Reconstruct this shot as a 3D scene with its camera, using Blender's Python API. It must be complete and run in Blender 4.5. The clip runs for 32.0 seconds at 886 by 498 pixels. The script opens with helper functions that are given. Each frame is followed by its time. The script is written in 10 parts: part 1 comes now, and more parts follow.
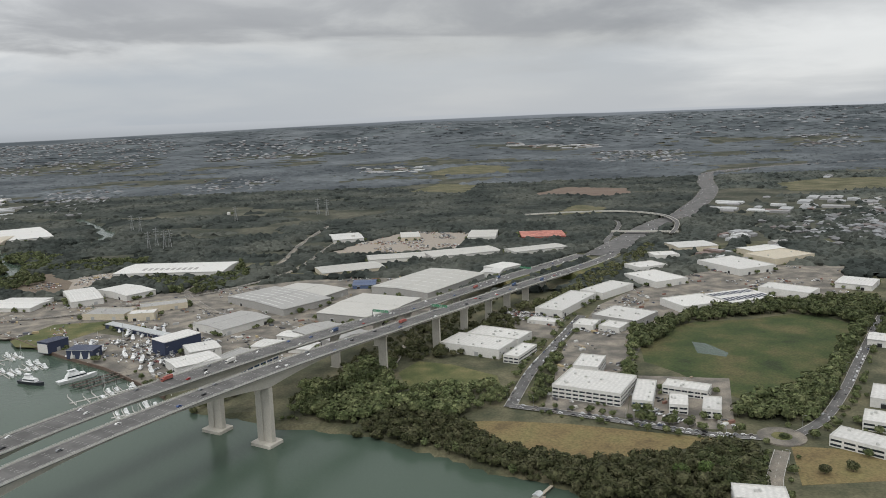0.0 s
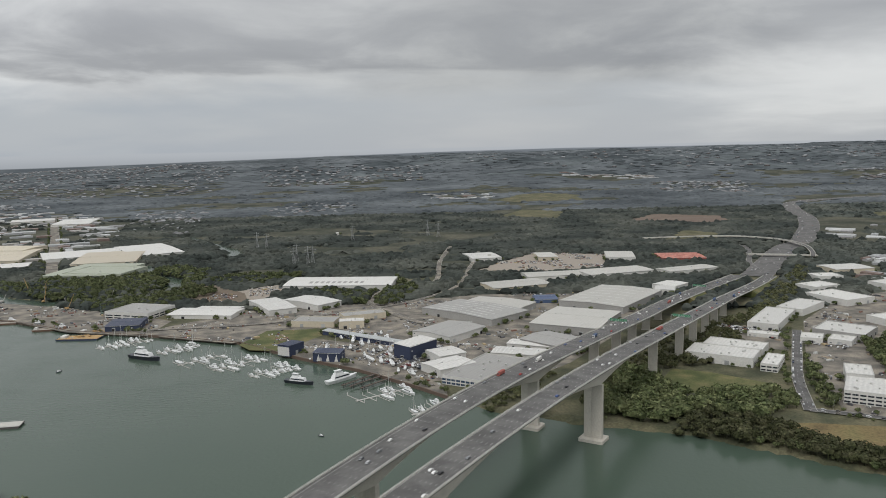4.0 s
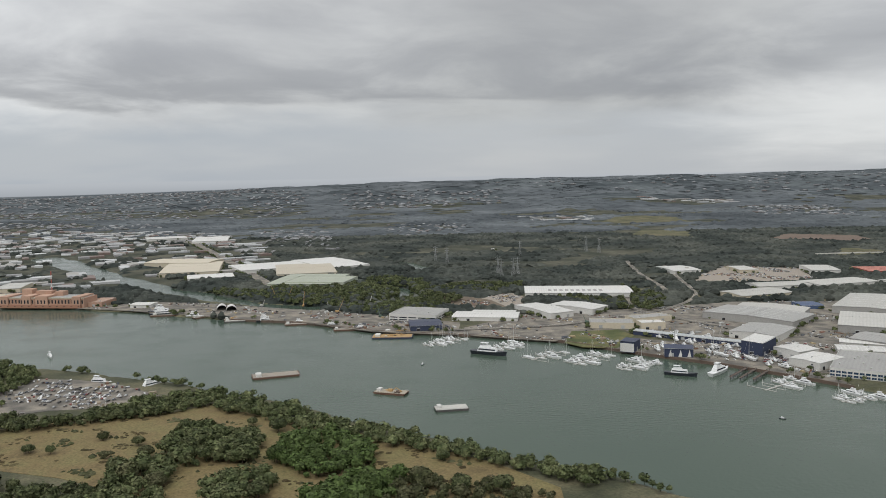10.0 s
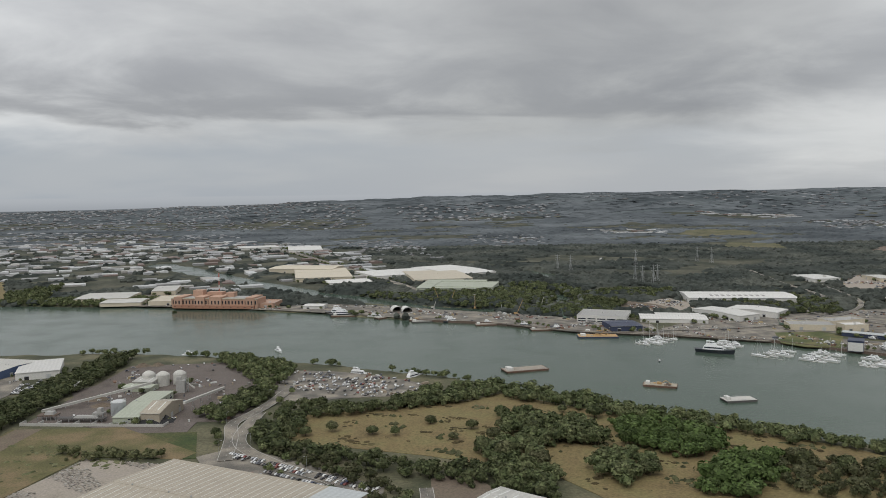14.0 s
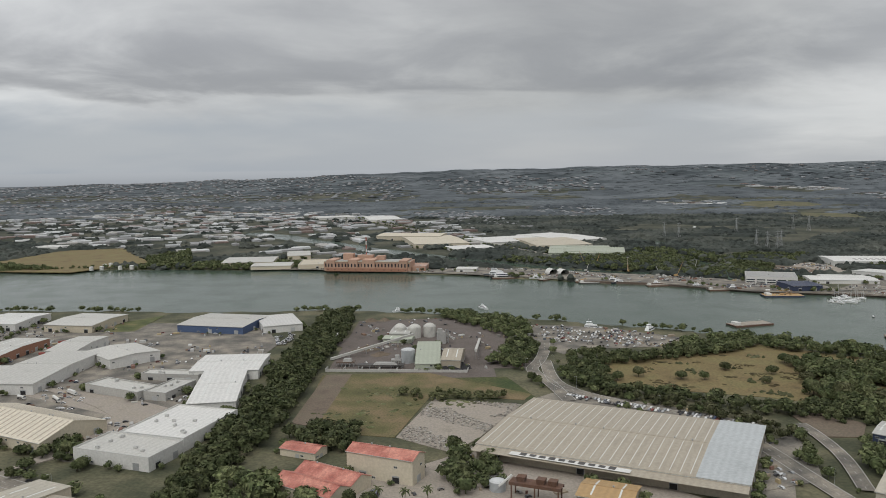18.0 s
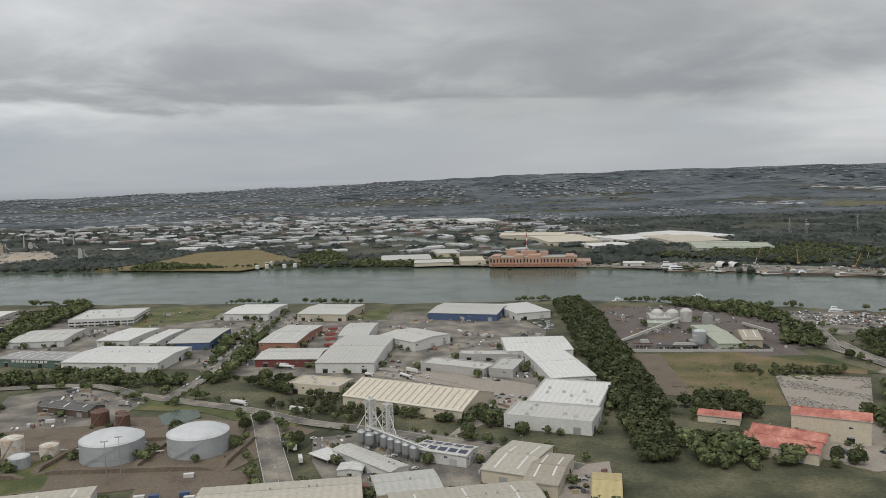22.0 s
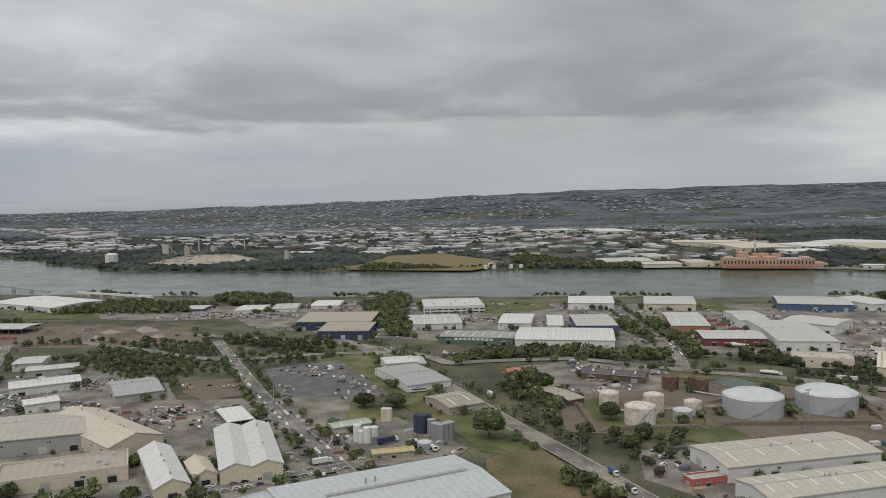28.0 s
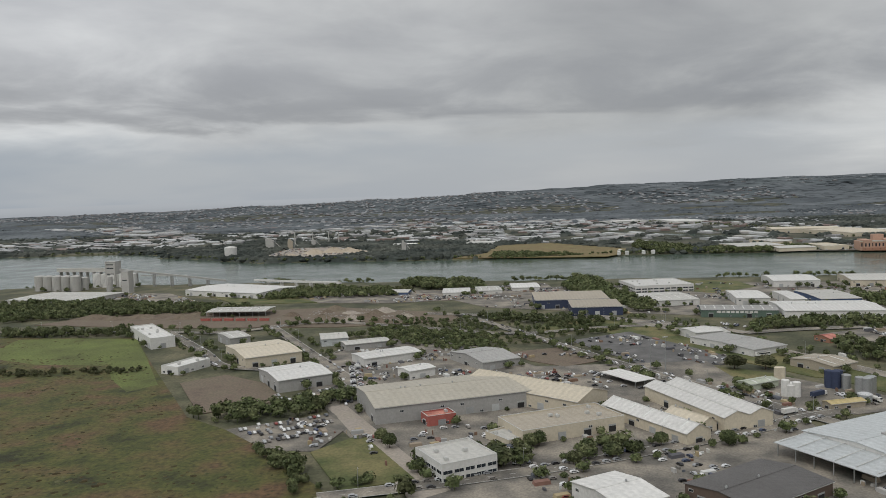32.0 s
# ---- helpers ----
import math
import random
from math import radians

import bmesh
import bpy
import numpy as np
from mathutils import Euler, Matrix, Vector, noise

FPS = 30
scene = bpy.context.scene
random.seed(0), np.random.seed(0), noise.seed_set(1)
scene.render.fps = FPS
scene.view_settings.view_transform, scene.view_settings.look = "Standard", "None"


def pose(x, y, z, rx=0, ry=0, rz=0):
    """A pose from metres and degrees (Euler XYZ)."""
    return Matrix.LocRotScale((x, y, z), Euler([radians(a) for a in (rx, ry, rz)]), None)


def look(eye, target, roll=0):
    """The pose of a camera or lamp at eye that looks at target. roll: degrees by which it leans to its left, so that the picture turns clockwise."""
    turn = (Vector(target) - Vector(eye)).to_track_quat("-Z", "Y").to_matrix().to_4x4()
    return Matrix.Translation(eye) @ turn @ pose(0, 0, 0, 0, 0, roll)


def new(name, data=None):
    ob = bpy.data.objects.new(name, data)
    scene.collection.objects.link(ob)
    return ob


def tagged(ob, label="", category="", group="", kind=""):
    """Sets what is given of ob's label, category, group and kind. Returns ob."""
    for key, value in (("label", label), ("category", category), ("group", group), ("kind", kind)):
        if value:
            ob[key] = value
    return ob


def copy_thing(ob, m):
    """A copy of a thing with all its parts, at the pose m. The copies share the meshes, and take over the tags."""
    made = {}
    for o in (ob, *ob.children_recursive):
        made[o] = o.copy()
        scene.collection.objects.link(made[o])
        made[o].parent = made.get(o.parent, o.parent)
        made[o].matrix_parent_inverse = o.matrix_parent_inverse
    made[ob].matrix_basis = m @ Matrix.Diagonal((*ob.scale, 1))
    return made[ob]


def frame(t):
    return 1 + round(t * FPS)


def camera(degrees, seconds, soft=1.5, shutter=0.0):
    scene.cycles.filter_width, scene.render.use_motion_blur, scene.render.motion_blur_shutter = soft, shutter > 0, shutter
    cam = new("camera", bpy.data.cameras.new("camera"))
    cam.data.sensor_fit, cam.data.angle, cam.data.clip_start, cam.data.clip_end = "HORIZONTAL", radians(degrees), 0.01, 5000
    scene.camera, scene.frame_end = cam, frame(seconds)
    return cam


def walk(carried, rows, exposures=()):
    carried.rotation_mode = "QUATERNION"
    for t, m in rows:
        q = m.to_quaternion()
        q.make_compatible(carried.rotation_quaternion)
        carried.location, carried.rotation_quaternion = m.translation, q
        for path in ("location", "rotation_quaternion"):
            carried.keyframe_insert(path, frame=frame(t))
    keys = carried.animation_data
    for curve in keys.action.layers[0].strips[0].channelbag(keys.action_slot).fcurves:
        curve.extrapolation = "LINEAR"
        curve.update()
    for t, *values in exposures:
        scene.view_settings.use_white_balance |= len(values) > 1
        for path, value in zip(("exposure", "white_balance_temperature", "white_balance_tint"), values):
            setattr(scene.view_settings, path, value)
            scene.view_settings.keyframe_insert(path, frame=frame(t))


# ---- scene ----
# ---------------- camera ----------------
cam = camera(58.7, 32.0, soft=0.9)
MODEL = 0.572  # the land below is laid out in survey metres and brought to the flight's scale at the end
# seconds, place, and turn in degrees
PATH = [
    (0.0, 0.00, -0.00, 154.92, 80.371, 1.869, -3.561),
    (0.1, -3.89, -0.10, 154.69, 80.433, 1.868, -3.468),
    (0.5, -19.46, -0.53, 153.76, 80.679, 1.863, -3.097),
    (1.0, -38.92, -1.10, 152.60, 80.981, 1.738, -3.113),
    (1.5, -58.38, -1.72, 151.42, 81.335, 1.548, -2.999),
    (2.0, -77.83, -2.39, 150.25, 81.580, 1.371, -2.918),
    (2.5, -97.29, -3.11, 149.07, 81.807, 1.367, -2.692),
    (3.0, -116.75, -3.88, 147.88, 82.025, 1.284, -2.596),
    (3.5, -136.21, -4.70, 146.69, 82.429, 1.135, -2.507),
    (4.0, -155.67, -5.56, 145.49, 82.687, 1.131, -2.376),
    (4.5, -175.13, -6.47, 144.29, 83.033, 1.217, -2.158),
    (5.0, -194.59, -7.43, 143.09, 83.390, 1.329, -1.949),
    (5.5, -214.05, -8.44, 141.88, 83.682, 1.405, -1.844),
    (6.0, -233.51, -9.50, 140.67, 84.139, 1.410, -1.871),
    (6.5, -252.97, -10.61, 139.46, 84.460, 1.528, -1.775),
    (7.0, -272.43, -11.76, 138.24, 84.522, 1.383, -1.708),
    (7.5, -291.89, -12.96, 137.03, 84.419, 1.292, -1.523),
    (8.0, -311.35, -14.21, 135.81, 84.230, 1.144, -1.311),
    (8.5, -330.81, -15.51, 134.59, 84.265, 1.077, -1.079),
    (9.0, -350.27, -16.85, 133.37, 84.397, 1.038, -1.204),
    (9.5, -369.73, -18.25, 132.15, 84.559, 0.975, -1.194),
    (10.0, -389.19, -19.69, 130.93, 84.771, 0.980, -0.919),
    (10.5, -408.65, -21.18, 129.70, 84.965, 0.775, -0.868),
    (11.0, -428.11, -22.71, 128.48, 85.255, 0.625, -0.791),
    (11.5, -447.57, -24.30, 127.26, 85.536, 0.594, -0.397),
    (12.0, -467.04, -25.93, 126.04, 85.648, 0.444, -0.243),
    (12.5, -486.50, -27.61, 124.82, 85.750, 0.506, 0.081),
    (13.0, -505.96, -29.33, 123.61, 85.856, 0.569, 0.194),
    (13.5, -525.42, -31.11, 122.39, 85.956, 0.689, 0.422),
    (14.0, -544.89, -32.93, 121.18, 85.983, 0.710, 0.512),
    (14.5, -564.35, -34.80, 119.97, 85.919, 0.685, 0.589),
    (15.0, -583.81, -36.72, 118.76, 85.729, 0.641, 0.664),
    (15.5, -603.28, -38.68, 117.56, 85.377, 0.606, 0.750),
    (16.0, -622.74, -40.69, 116.36, 84.098, 0.557, 1.003),
    (16.5, -642.21, -42.75, 115.16, 83.897, 0.541, 1.072),
    (17.0, -661.67, -44.85, 113.97, 83.993, 0.528, 0.936),
    (17.5, -681.14, -47.00, 112.78, 84.079, 0.627, 1.309),
    (18.0, -700.60, -49.20, 111.59, 84.205, 0.697, 0.934),
    (18.5, -720.07, -51.45, 110.42, 84.304, 0.900, 0.596),
    (19.0, -739.54, -53.74, 109.24, 84.510, 1.212, 1.419),
    (19.5, -759.00, -56.08, 108.08, 84.755, 1.308, 1.845),
    (20.0, -778.47, -58.47, 106.92, 84.883, 1.371, 1.902),
    (20.5, -797.94, -60.90, 105.76, 84.972, 1.275, 2.208),
    (21.0, -817.40, -63.38, 104.62, 84.801, 1.273, 2.420),
    (21.5, -836.87, -65.91, 103.48, 84.650, 1.318, 2.783),
    (22.0, -856.34, -68.48, 102.34, 84.806, 1.417, 2.585),
    (22.5, -875.81, -71.10, 101.22, 84.958, 1.474, 2.299),
    (23.0, -895.28, -73.77, 100.10, 85.094, 1.503, 3.184),
    (23.5, -914.75, -76.48, 98.99, 85.223, 1.554, 3.539),
    (24.0, -934.22, -79.24, 97.89, 85.318, 1.549, 3.584),
    (24.5, -953.69, -82.04, 96.80, 85.419, 1.441, 3.752),
    (25.0, -973.16, -84.90, 95.72, 85.541, 1.431, 3.703),
    (25.5, -992.63, -87.79, 94.65, 85.735, 1.449, 3.537),
    (26.0, -1012.11, -90.74, 93.59, 85.918, 1.463, 3.420),
    (26.5, -1031.58, -93.73, 92.54, 86.008, 1.442, 3.515),
    (27.0, -1051.05, -96.77, 91.50, 86.084, 1.421, 4.083),
    (27.5, -1070.53, -99.85, 90.47, 86.063, 1.282, 4.370),
    (28.0, -1090.00, -102.98, 89.45, 86.137, 1.069, 4.591),
    (28.5, -1109.48, -106.15, 88.45, 86.341, 0.915, 4.513),
    (29.0, -1128.95, -109.38, 87.45, 86.448, 0.891, 4.726),
    (29.5, -1148.43, -112.64, 86.47, 86.452, 1.028, 4.771),
    (30.0, -1167.90, -115.95, 85.50, 86.476, 1.271, 4.671),
    (30.5, -1187.38, -119.31, 84.55, 86.380, 1.327, 4.847),
    (31.0, -1206.86, -122.72, 83.61, 85.996, 1.580, 4.909),
    (31.5, -1226.34, -126.17, 82.68, 85.947, 1.745, 4.780),
    (31.9, -1241.92, -128.96, 81.94, 86.013, 1.859, 4.775),
    (32.0, -1245.82, -129.66, 81.76, 86.029, 1.887, 4.774),
]
walk(cam, [(t, pose(x, y, z, rx, ry, rz)) for t, x, y, z, rx, ry, rz in PATH], [(0.0, 0.2), (2.0, 0.14), (3.5, 0.08), (6.0, -0.04), (7.6, 0.02), (9.0, 0.15), (10.0, 0.13), (12.0, -0.02), (17.0, -0.01), (23.0, 0.0), (27.0, -0.05), (32.0, -0.06)])

# ---------------- sky and sun ----------------
world = bpy.data.worlds.new("overcast_sky")
scene.world = world
world.use_nodes = True
WN, WL = world.node_tree.nodes, world.node_tree.links
WN.clear()


def wnode(kind, **kw):
    n = WN.new(kind)
    for k, v in kw.items():
        if k == "op":
            n.operation = v
        elif k == "blend":
            n.data_type, n.blend_type = "RGBA", v
    return n


def wmath(op, a, b=None, clamp=False):
    n = wnode("ShaderNodeMath", op=op)
    n.use_clamp = clamp
    for i, v in enumerate((a, b)):
        if v is None:
            continue
        if isinstance(v, (int, float)):
            n.inputs[i].default_value = v
        else:
            WL.new(v, n.inputs[i])
    return n.outputs[0]


def wmix(f, a, b, blend="MIX"):
    n = wnode("ShaderNodeMix", blend=blend)
    for i, v in ((0, f), (6, a), (7, b)):
        if isinstance(v, (int, float)):
            n.inputs[i].default_value = v
        elif isinstance(v, tuple):
            n.inputs[i].default_value = (*v, 1)
        else:
            WL.new(v, n.inputs[i])
    return n.outputs[2]


def wramp(v, lo, hi):
    n = wnode("ShaderNodeMapRange")
    n.interpolation_type = "SMOOTHSTEP"
    n.inputs[1].default_value, n.inputs[2].default_value = lo, hi
    WL.new(v, n.inputs[0])
    return n.outputs[0]


def wnode_rgb(v):
    n = wnode("ShaderNodeCombineXYZ")
    for i in range(3):
        WL.new(v, n.inputs[i])
    return n.outputs[0]


def wnoise(vec, scale, detail, rough=0.5, dist=0.0):
    n = wnode("ShaderNodeTexNoise")
    n.inputs["Scale"].default_value, n.inputs["Detail"].default_value = scale, detail
    n.inputs["Roughness"].default_value, n.inputs["Distortion"].default_value = rough, dist
    WL.new(vec, n.inputs["Vector"])
    return n.outputs["Fac"]


SUN_UP, SUN_TURN = 52.0, 200.0
coord = wnode("ShaderNodeTexCoord").outputs["Generated"]
sep = wnode("ShaderNodeSeparateXYZ")
WL.new(coord, sep.inputs[0])
dx, dy, dz = sep.outputs
sky = wnode("ShaderNodeTexSky")
sky.sky_type, sky.sun_disc = "NISHITA", False
sky.sun_elevation, sky.sun_rotation = radians(SUN_UP), radians(SUN_TURN)
up = wmath("MAXIMUM", dz, 0.0)
aside = wmath("DIVIDE", dx, wmath("MAXIMUM", dy, 0.05))


def deck(lift):
    """The cloud base as a level sheet, seen in perspective."""
    n = wnode("ShaderNodeCombineXYZ")
    WL.new(wmath("DIVIDE", dx, wmath("ADD", up, lift)), n.inputs[0])
    WL.new(wmath("DIVIDE", dy, wmath("ADD", up, lift)), n.inputs[1])
    return n.outputs[0]


flat = deck(0.17)
big = wnoise(flat, 0.34, 4.0, 0.46, 0.4)
fine = wnoise(flat, 1.35, 7.0, 0.56, 0.35)
wisps = wnoise(flat, 0.62, 6.0, 0.52, 0.5)
cover = wmath("ADD", wmath("MULTIPLY", big, 0.68), wmath("MULTIPLY", fine, 0.32))
cloud = wmix(wramp(cover, 0.36, 0.64), (0.37, 0.375, 0.388), (0.65, 0.655, 0.645))
# the cloud is thin towards the bay, thicker over the land and thin again beyond
drift = wmath("ADD", aside, wmath("MULTIPLY", wmath("SUBTRACT", big, 0.5), 0.35))
thick = wmath("MULTIPLY", wramp(drift, -0.12, 0.12), wmath("SUBTRACT", 1.0, wramp(drift, 0.34, 0.58)))
depth = wmath("ADD", wmath("ADD", wmath("MULTIPLY", wramp(drift, -0.15, -0.65), 0.38), wmath("MULTIPLY", wramp(drift, 0.42, 0.62), 0.12)), wmath("SUBTRACT", 1.0, wmath("MULTIPLY", thick, 0.21)))
cloud = wmix(1.0, cloud, wnode_rgb(depth), "MULTIPLY")
# the dark underside of the nearer bank, with the rain-grey sheet below it and a brighter break to one side
edge = wmath("ADD", dz, wmath("MULTIPLY", wmath("SUBTRACT", wisps, 0.5), 0.11))
bank = wmath("MULTIPLY", wramp(edge, 0.082, 0.094), wmath("SUBTRACT", 1.0, wramp(edge, 0.100, 0.20)))
bank = wmath("MULTIPLY", bank, wmath("SUBTRACT", 1.0, wmath("MULTIPLY", wramp(fine, 0.42, 0.68), 0.7)))
cloud = wmix(wmath("MULTIPLY", bank, 0.72), cloud, (0.28, 0.285, 0.30))
sheet = wmix(wramp(aside, -0.65, 0.15), (0.370, 0.410, 0.460), (0.435, 0.455, 0.480))
sheet = wmix(wmath("MULTIPLY", wramp(wnoise(flat, 0.55, 4.0, 0.5), 0.42, 0.64), 0.4), sheet, (0.54, 0.548, 0.55))
low = wmix(wramp(edge, 0.05, 0.092), sheet, cloud)
gap = wmath("MULTIPLY", wramp(wmath("ADD", aside, wmath("MULTIPLY", wmath("SUBTRACT", fine, 0.5), 0.5)), 0.22, 0.58), wmath("MULTIPLY", wramp(edge, 0.016, 0.05), wmath("SUBTRACT", 1.0, wramp(edge, 0.085, 0.13))))
low = wmix(wmath("MULTIPLY", gap, 0.75), low, (0.74, 0.745, 0.74))
high = wmix(wramp(up, 0.2, 0.9), (1.0, 1.0, 1.0), (1.75, 1.75, 1.75))
grey = wmix(1.0, low, high, "MULTIPLY")
blue = wmix(1.0, sky.outputs[0], (0.1, 0.1, 0.1), "MULTIPLY")
air = wmix(1.0, wmix(0.94, blue, grey), (0.996, 1.0, 1.006), "MULTIPLY")
# the hills and the bay beyond the last ground
rise = wmath("ADD", wmath("MULTIPLY", wramp(aside, -0.55, 0.25), 0.011), -0.0150)
stretch = wnode("ShaderNodeCombineXYZ")
WL.new(wmath("MULTIPLY", aside, 14.0), stretch.inputs[0])
WL.new(wmath("MULTIPLY", dz, 230.0), stretch.inputs[1])
band = wnoise(stretch.outputs[0], 1.0, 6.0, 0.65)
crest = wmath("ADD", rise, wmath("MULTIPLY", wnoise(stretch.outputs[0], 0.5, 3.0), 0.0016))
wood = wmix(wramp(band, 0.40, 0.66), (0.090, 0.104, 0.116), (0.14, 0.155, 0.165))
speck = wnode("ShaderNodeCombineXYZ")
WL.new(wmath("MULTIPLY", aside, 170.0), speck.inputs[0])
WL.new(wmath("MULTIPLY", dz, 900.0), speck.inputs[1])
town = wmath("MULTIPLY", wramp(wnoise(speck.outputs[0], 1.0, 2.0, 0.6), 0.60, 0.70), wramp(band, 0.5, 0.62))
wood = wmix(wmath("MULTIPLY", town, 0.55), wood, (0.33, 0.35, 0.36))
# haze put into the hill and bay colours, paler up to the horizon
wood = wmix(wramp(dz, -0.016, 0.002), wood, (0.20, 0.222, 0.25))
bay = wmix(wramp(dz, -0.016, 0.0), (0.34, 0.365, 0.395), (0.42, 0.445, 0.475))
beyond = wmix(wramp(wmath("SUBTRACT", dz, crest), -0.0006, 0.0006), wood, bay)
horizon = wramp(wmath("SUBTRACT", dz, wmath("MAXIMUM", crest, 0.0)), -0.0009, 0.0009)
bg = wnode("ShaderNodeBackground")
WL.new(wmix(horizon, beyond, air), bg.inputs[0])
bg.inputs[1].default_value = 1.0
WL.new(bg.outputs[0], wnode("ShaderNodeOutputWorld").inputs[0])

sun = new("sun", bpy.data.lights.new("sun", "SUN"))
sun.data.energy, sun.data.angle, sun.data.color = 1.0, radians(14), (1.0, 0.97, 0.92)
sun.matrix_world = look((0, 0, 500), Vector((0, 0, 500)) - Vector((math.sin(radians(SUN_TURN)) * math.cos(radians(SUN_UP)), math.cos(radians(SUN_TURN)) * math.cos(radians(SUN_UP)), math.sin(radians(SUN_UP)))))

# ---------------- materials ----------------
def mat(name, col, rough=0.7, metal=0.0, var=0.25, size=12.0, grain=0.8, bump=0.0, other=None, island=0.0, each=0.0, rib=0.0, spec=0.5):
    """A surface of one colour with stains (size, metres) and grain (metres), of a second colour in patches if given."""
    m = bpy.data.materials.new(name)
    m.use_nodes = True
    nt = m.node_tree
    N, L = nt.nodes, nt.links
    p = N["Principled BSDF"]
    p.inputs["Roughness"].default_value, p.inputs["Metallic"].default_value = rough, metal
    p.inputs["Specular IOR Level"].default_value = spec
    pos = N.new("ShaderNodeNewGeometry").outputs["Position"]

    def noisy(scale, detail=4.0):
        n = N.new("ShaderNodeTexNoise")
        n.inputs["Scale"].default_value, n.inputs["Detail"].default_value = scale, detail
        L.new(pos, n.inputs["Vector"])
        return n.outputs["Fac"]

    def mixed(f, a, b, blend="MIX"):
        n = N.new("ShaderNodeMix")
        n.data_type, n.blend_type = "RGBA", blend
        for i, v in ((0, f), (6, a), (7, b)):
            if isinstance(v, (int, float)):
                n.inputs[i].default_value = v
            elif isinstance(v, tuple):
                n.inputs[i].default_value = (*v[:3], 1)
            else:
                L.new(v, n.inputs[i])
        return n.outputs[2]

    def ranged(v, a, b, c, d):
        n = N.new("ShaderNodeMapRange")
        for i, k in enumerate((a, b, c, d)):
            n.inputs[i + 1].default_value = k
        L.new(v, n.inputs[0])
        return n.outputs[0]

    def grey(v):
        n = N.new("ShaderNodeCombineColor")
        for i in range(3):
            L.new(v, n.inputs[i])
        return n.outputs[0]

    stain, fine = noisy(1 / (size * MODEL), 5.0), noisy(1 / (grain * MODEL), 3.0)
    c = mixed(ranged(stain, 0.40, 0.62, 0, 1), col, other or tuple(v * 0.82 for v in col))
    c = mixed(1.0, c, grey(ranged(stain, 0.3, 0.7, 1 - var, 1 + var * 0.6)), "MULTIPLY")
    c = mixed(1.0, c, grey(ranged(fine, 0.25, 0.75, 1 - var * 0.7, 1 + var * 0.7)), "MULTIPLY")
    if each:
        r = N.new("ShaderNodeObjectInfo").outputs["Random"]
        c = mixed(1.0, c, grey(ranged(r, 0, 1, 1 - each, 1 + each)), "MULTIPLY")
    if island:
        r = N.new("ShaderNodeNewGeometry").outputs["Random Per Island"]
        c = mixed(1.0, c, grey(ranged(r, 0, 1, 1 - island, 1 + island)), "MULTIPLY")
    if rib:
        sheets = N.new("ShaderNodeTexWave")
        sheets.inputs["Scale"].default_value, sheets.inputs["Distortion"].default_value, sheets.inputs["Detail Scale"].default_value = 0.07, 2.5, 0.4
        L.new(N.new("ShaderNodeTexCoord").outputs["Object"], sheets.inputs["Vector"])
        c = mixed(1.0, c, grey(ranged(sheets.outputs["Fac"], 0, 1, 0.94, 1.03)), "MULTIPLY")
    L.new(c, p.inputs["Base Color"])
    h = fine
    if rib:
        w = N.new("ShaderNodeTexWave")
        w.inputs["Scale"].default_value = rib
        L.new(N.new("ShaderNodeTexCoord").outputs["Object"], w.inputs["Vector"])
        h = w.outputs["Fac"]
    if bump:
        b = N.new("ShaderNodeBump")
        b.inputs["Strength"].default_value, b.inputs["Distance"].default_value = 0.6, bump
        L.new(h, b.inputs["Height"])
        L.new(b.outputs[0], p.inputs["Normal"])
    return m


def many(name, cols, rough=0.5, rand="island"):
    """One of several colours for each loose piece of a mesh, or for each object."""
    m = bpy.data.materials.new(name)
    m.use_nodes = True
    N, L = m.node_tree.nodes, m.node_tree.links
    p = N["Principled BSDF"]
    p.inputs["Roughness"].default_value = rough
    r = N.new("ShaderNodeValToRGB")
    r.color_ramp.interpolation = "CONSTANT"
    e = r.color_ramp.elements
    while len(e) < len(cols):
        e.new(0.5)
    for i, c in enumerate(cols):
        e[i].position, e[i].color = i / len(cols), (*c, 1)
    src = N.new("ShaderNodeNewGeometry").outputs["Random Per Island"] if rand == "island" else N.new("ShaderNodeObjectInfo").outputs["Random"]
    L.new(src, r.inputs[0])
    n = N.new("ShaderNodeTexNoise")
    n.inputs["Scale"].default_value = 0.35
    g = N.new("ShaderNodeNewGeometry")
    L.new(g.outputs["Position"], n.inputs["Vector"])
    k = N.new("ShaderNodeMix")
    k.data_type, k.blend_type = "RGBA", "MULTIPLY"
    k.inputs[0].default_value = 0.45
    L.new(r.outputs[0], k.inputs[6])
    L.new(n.outputs["Fac"], k.inputs[7])
    L.new(k.outputs[2], p.inputs["Base Color"])
    return m


PAL = dict(
    white=(0.63, 0.622, 0.595), pale=(0.50, 0.49, 0.455), grey=(0.34, 0.335, 0.32), cream=(0.56, 0.50, 0.39), beige=(0.45, 0.415, 0.34),
    tan=(0.37, 0.325, 0.255), navy=(0.030, 0.042, 0.085), blue=(0.07, 0.11, 0.21), red=(0.36, 0.105, 0.085), dred=(0.16, 0.045, 0.04),
    brick=(0.33, 0.17, 0.11), brown=(0.12, 0.085, 0.065), dark=(0.085, 0.08, 0.076), orange=(0.46, 0.29, 0.21), pgreen=(0.40, 0.43, 0.34),
    dgreen=(0.10, 0.15, 0.12), concrete=(0.42, 0.41, 0.385), ochre=(0.42, 0.27, 0.12), yellow=(0.52, 0.42, 0.20), blueg=(0.46, 0.485, 0.49),
    rib=(0.62, 0.56, 0.45))
WALL = {k: mat("wall_" + k, v, 0.75, 0, 0.16, 14, 1.5, each=0.06) for k, v in PAL.items()}
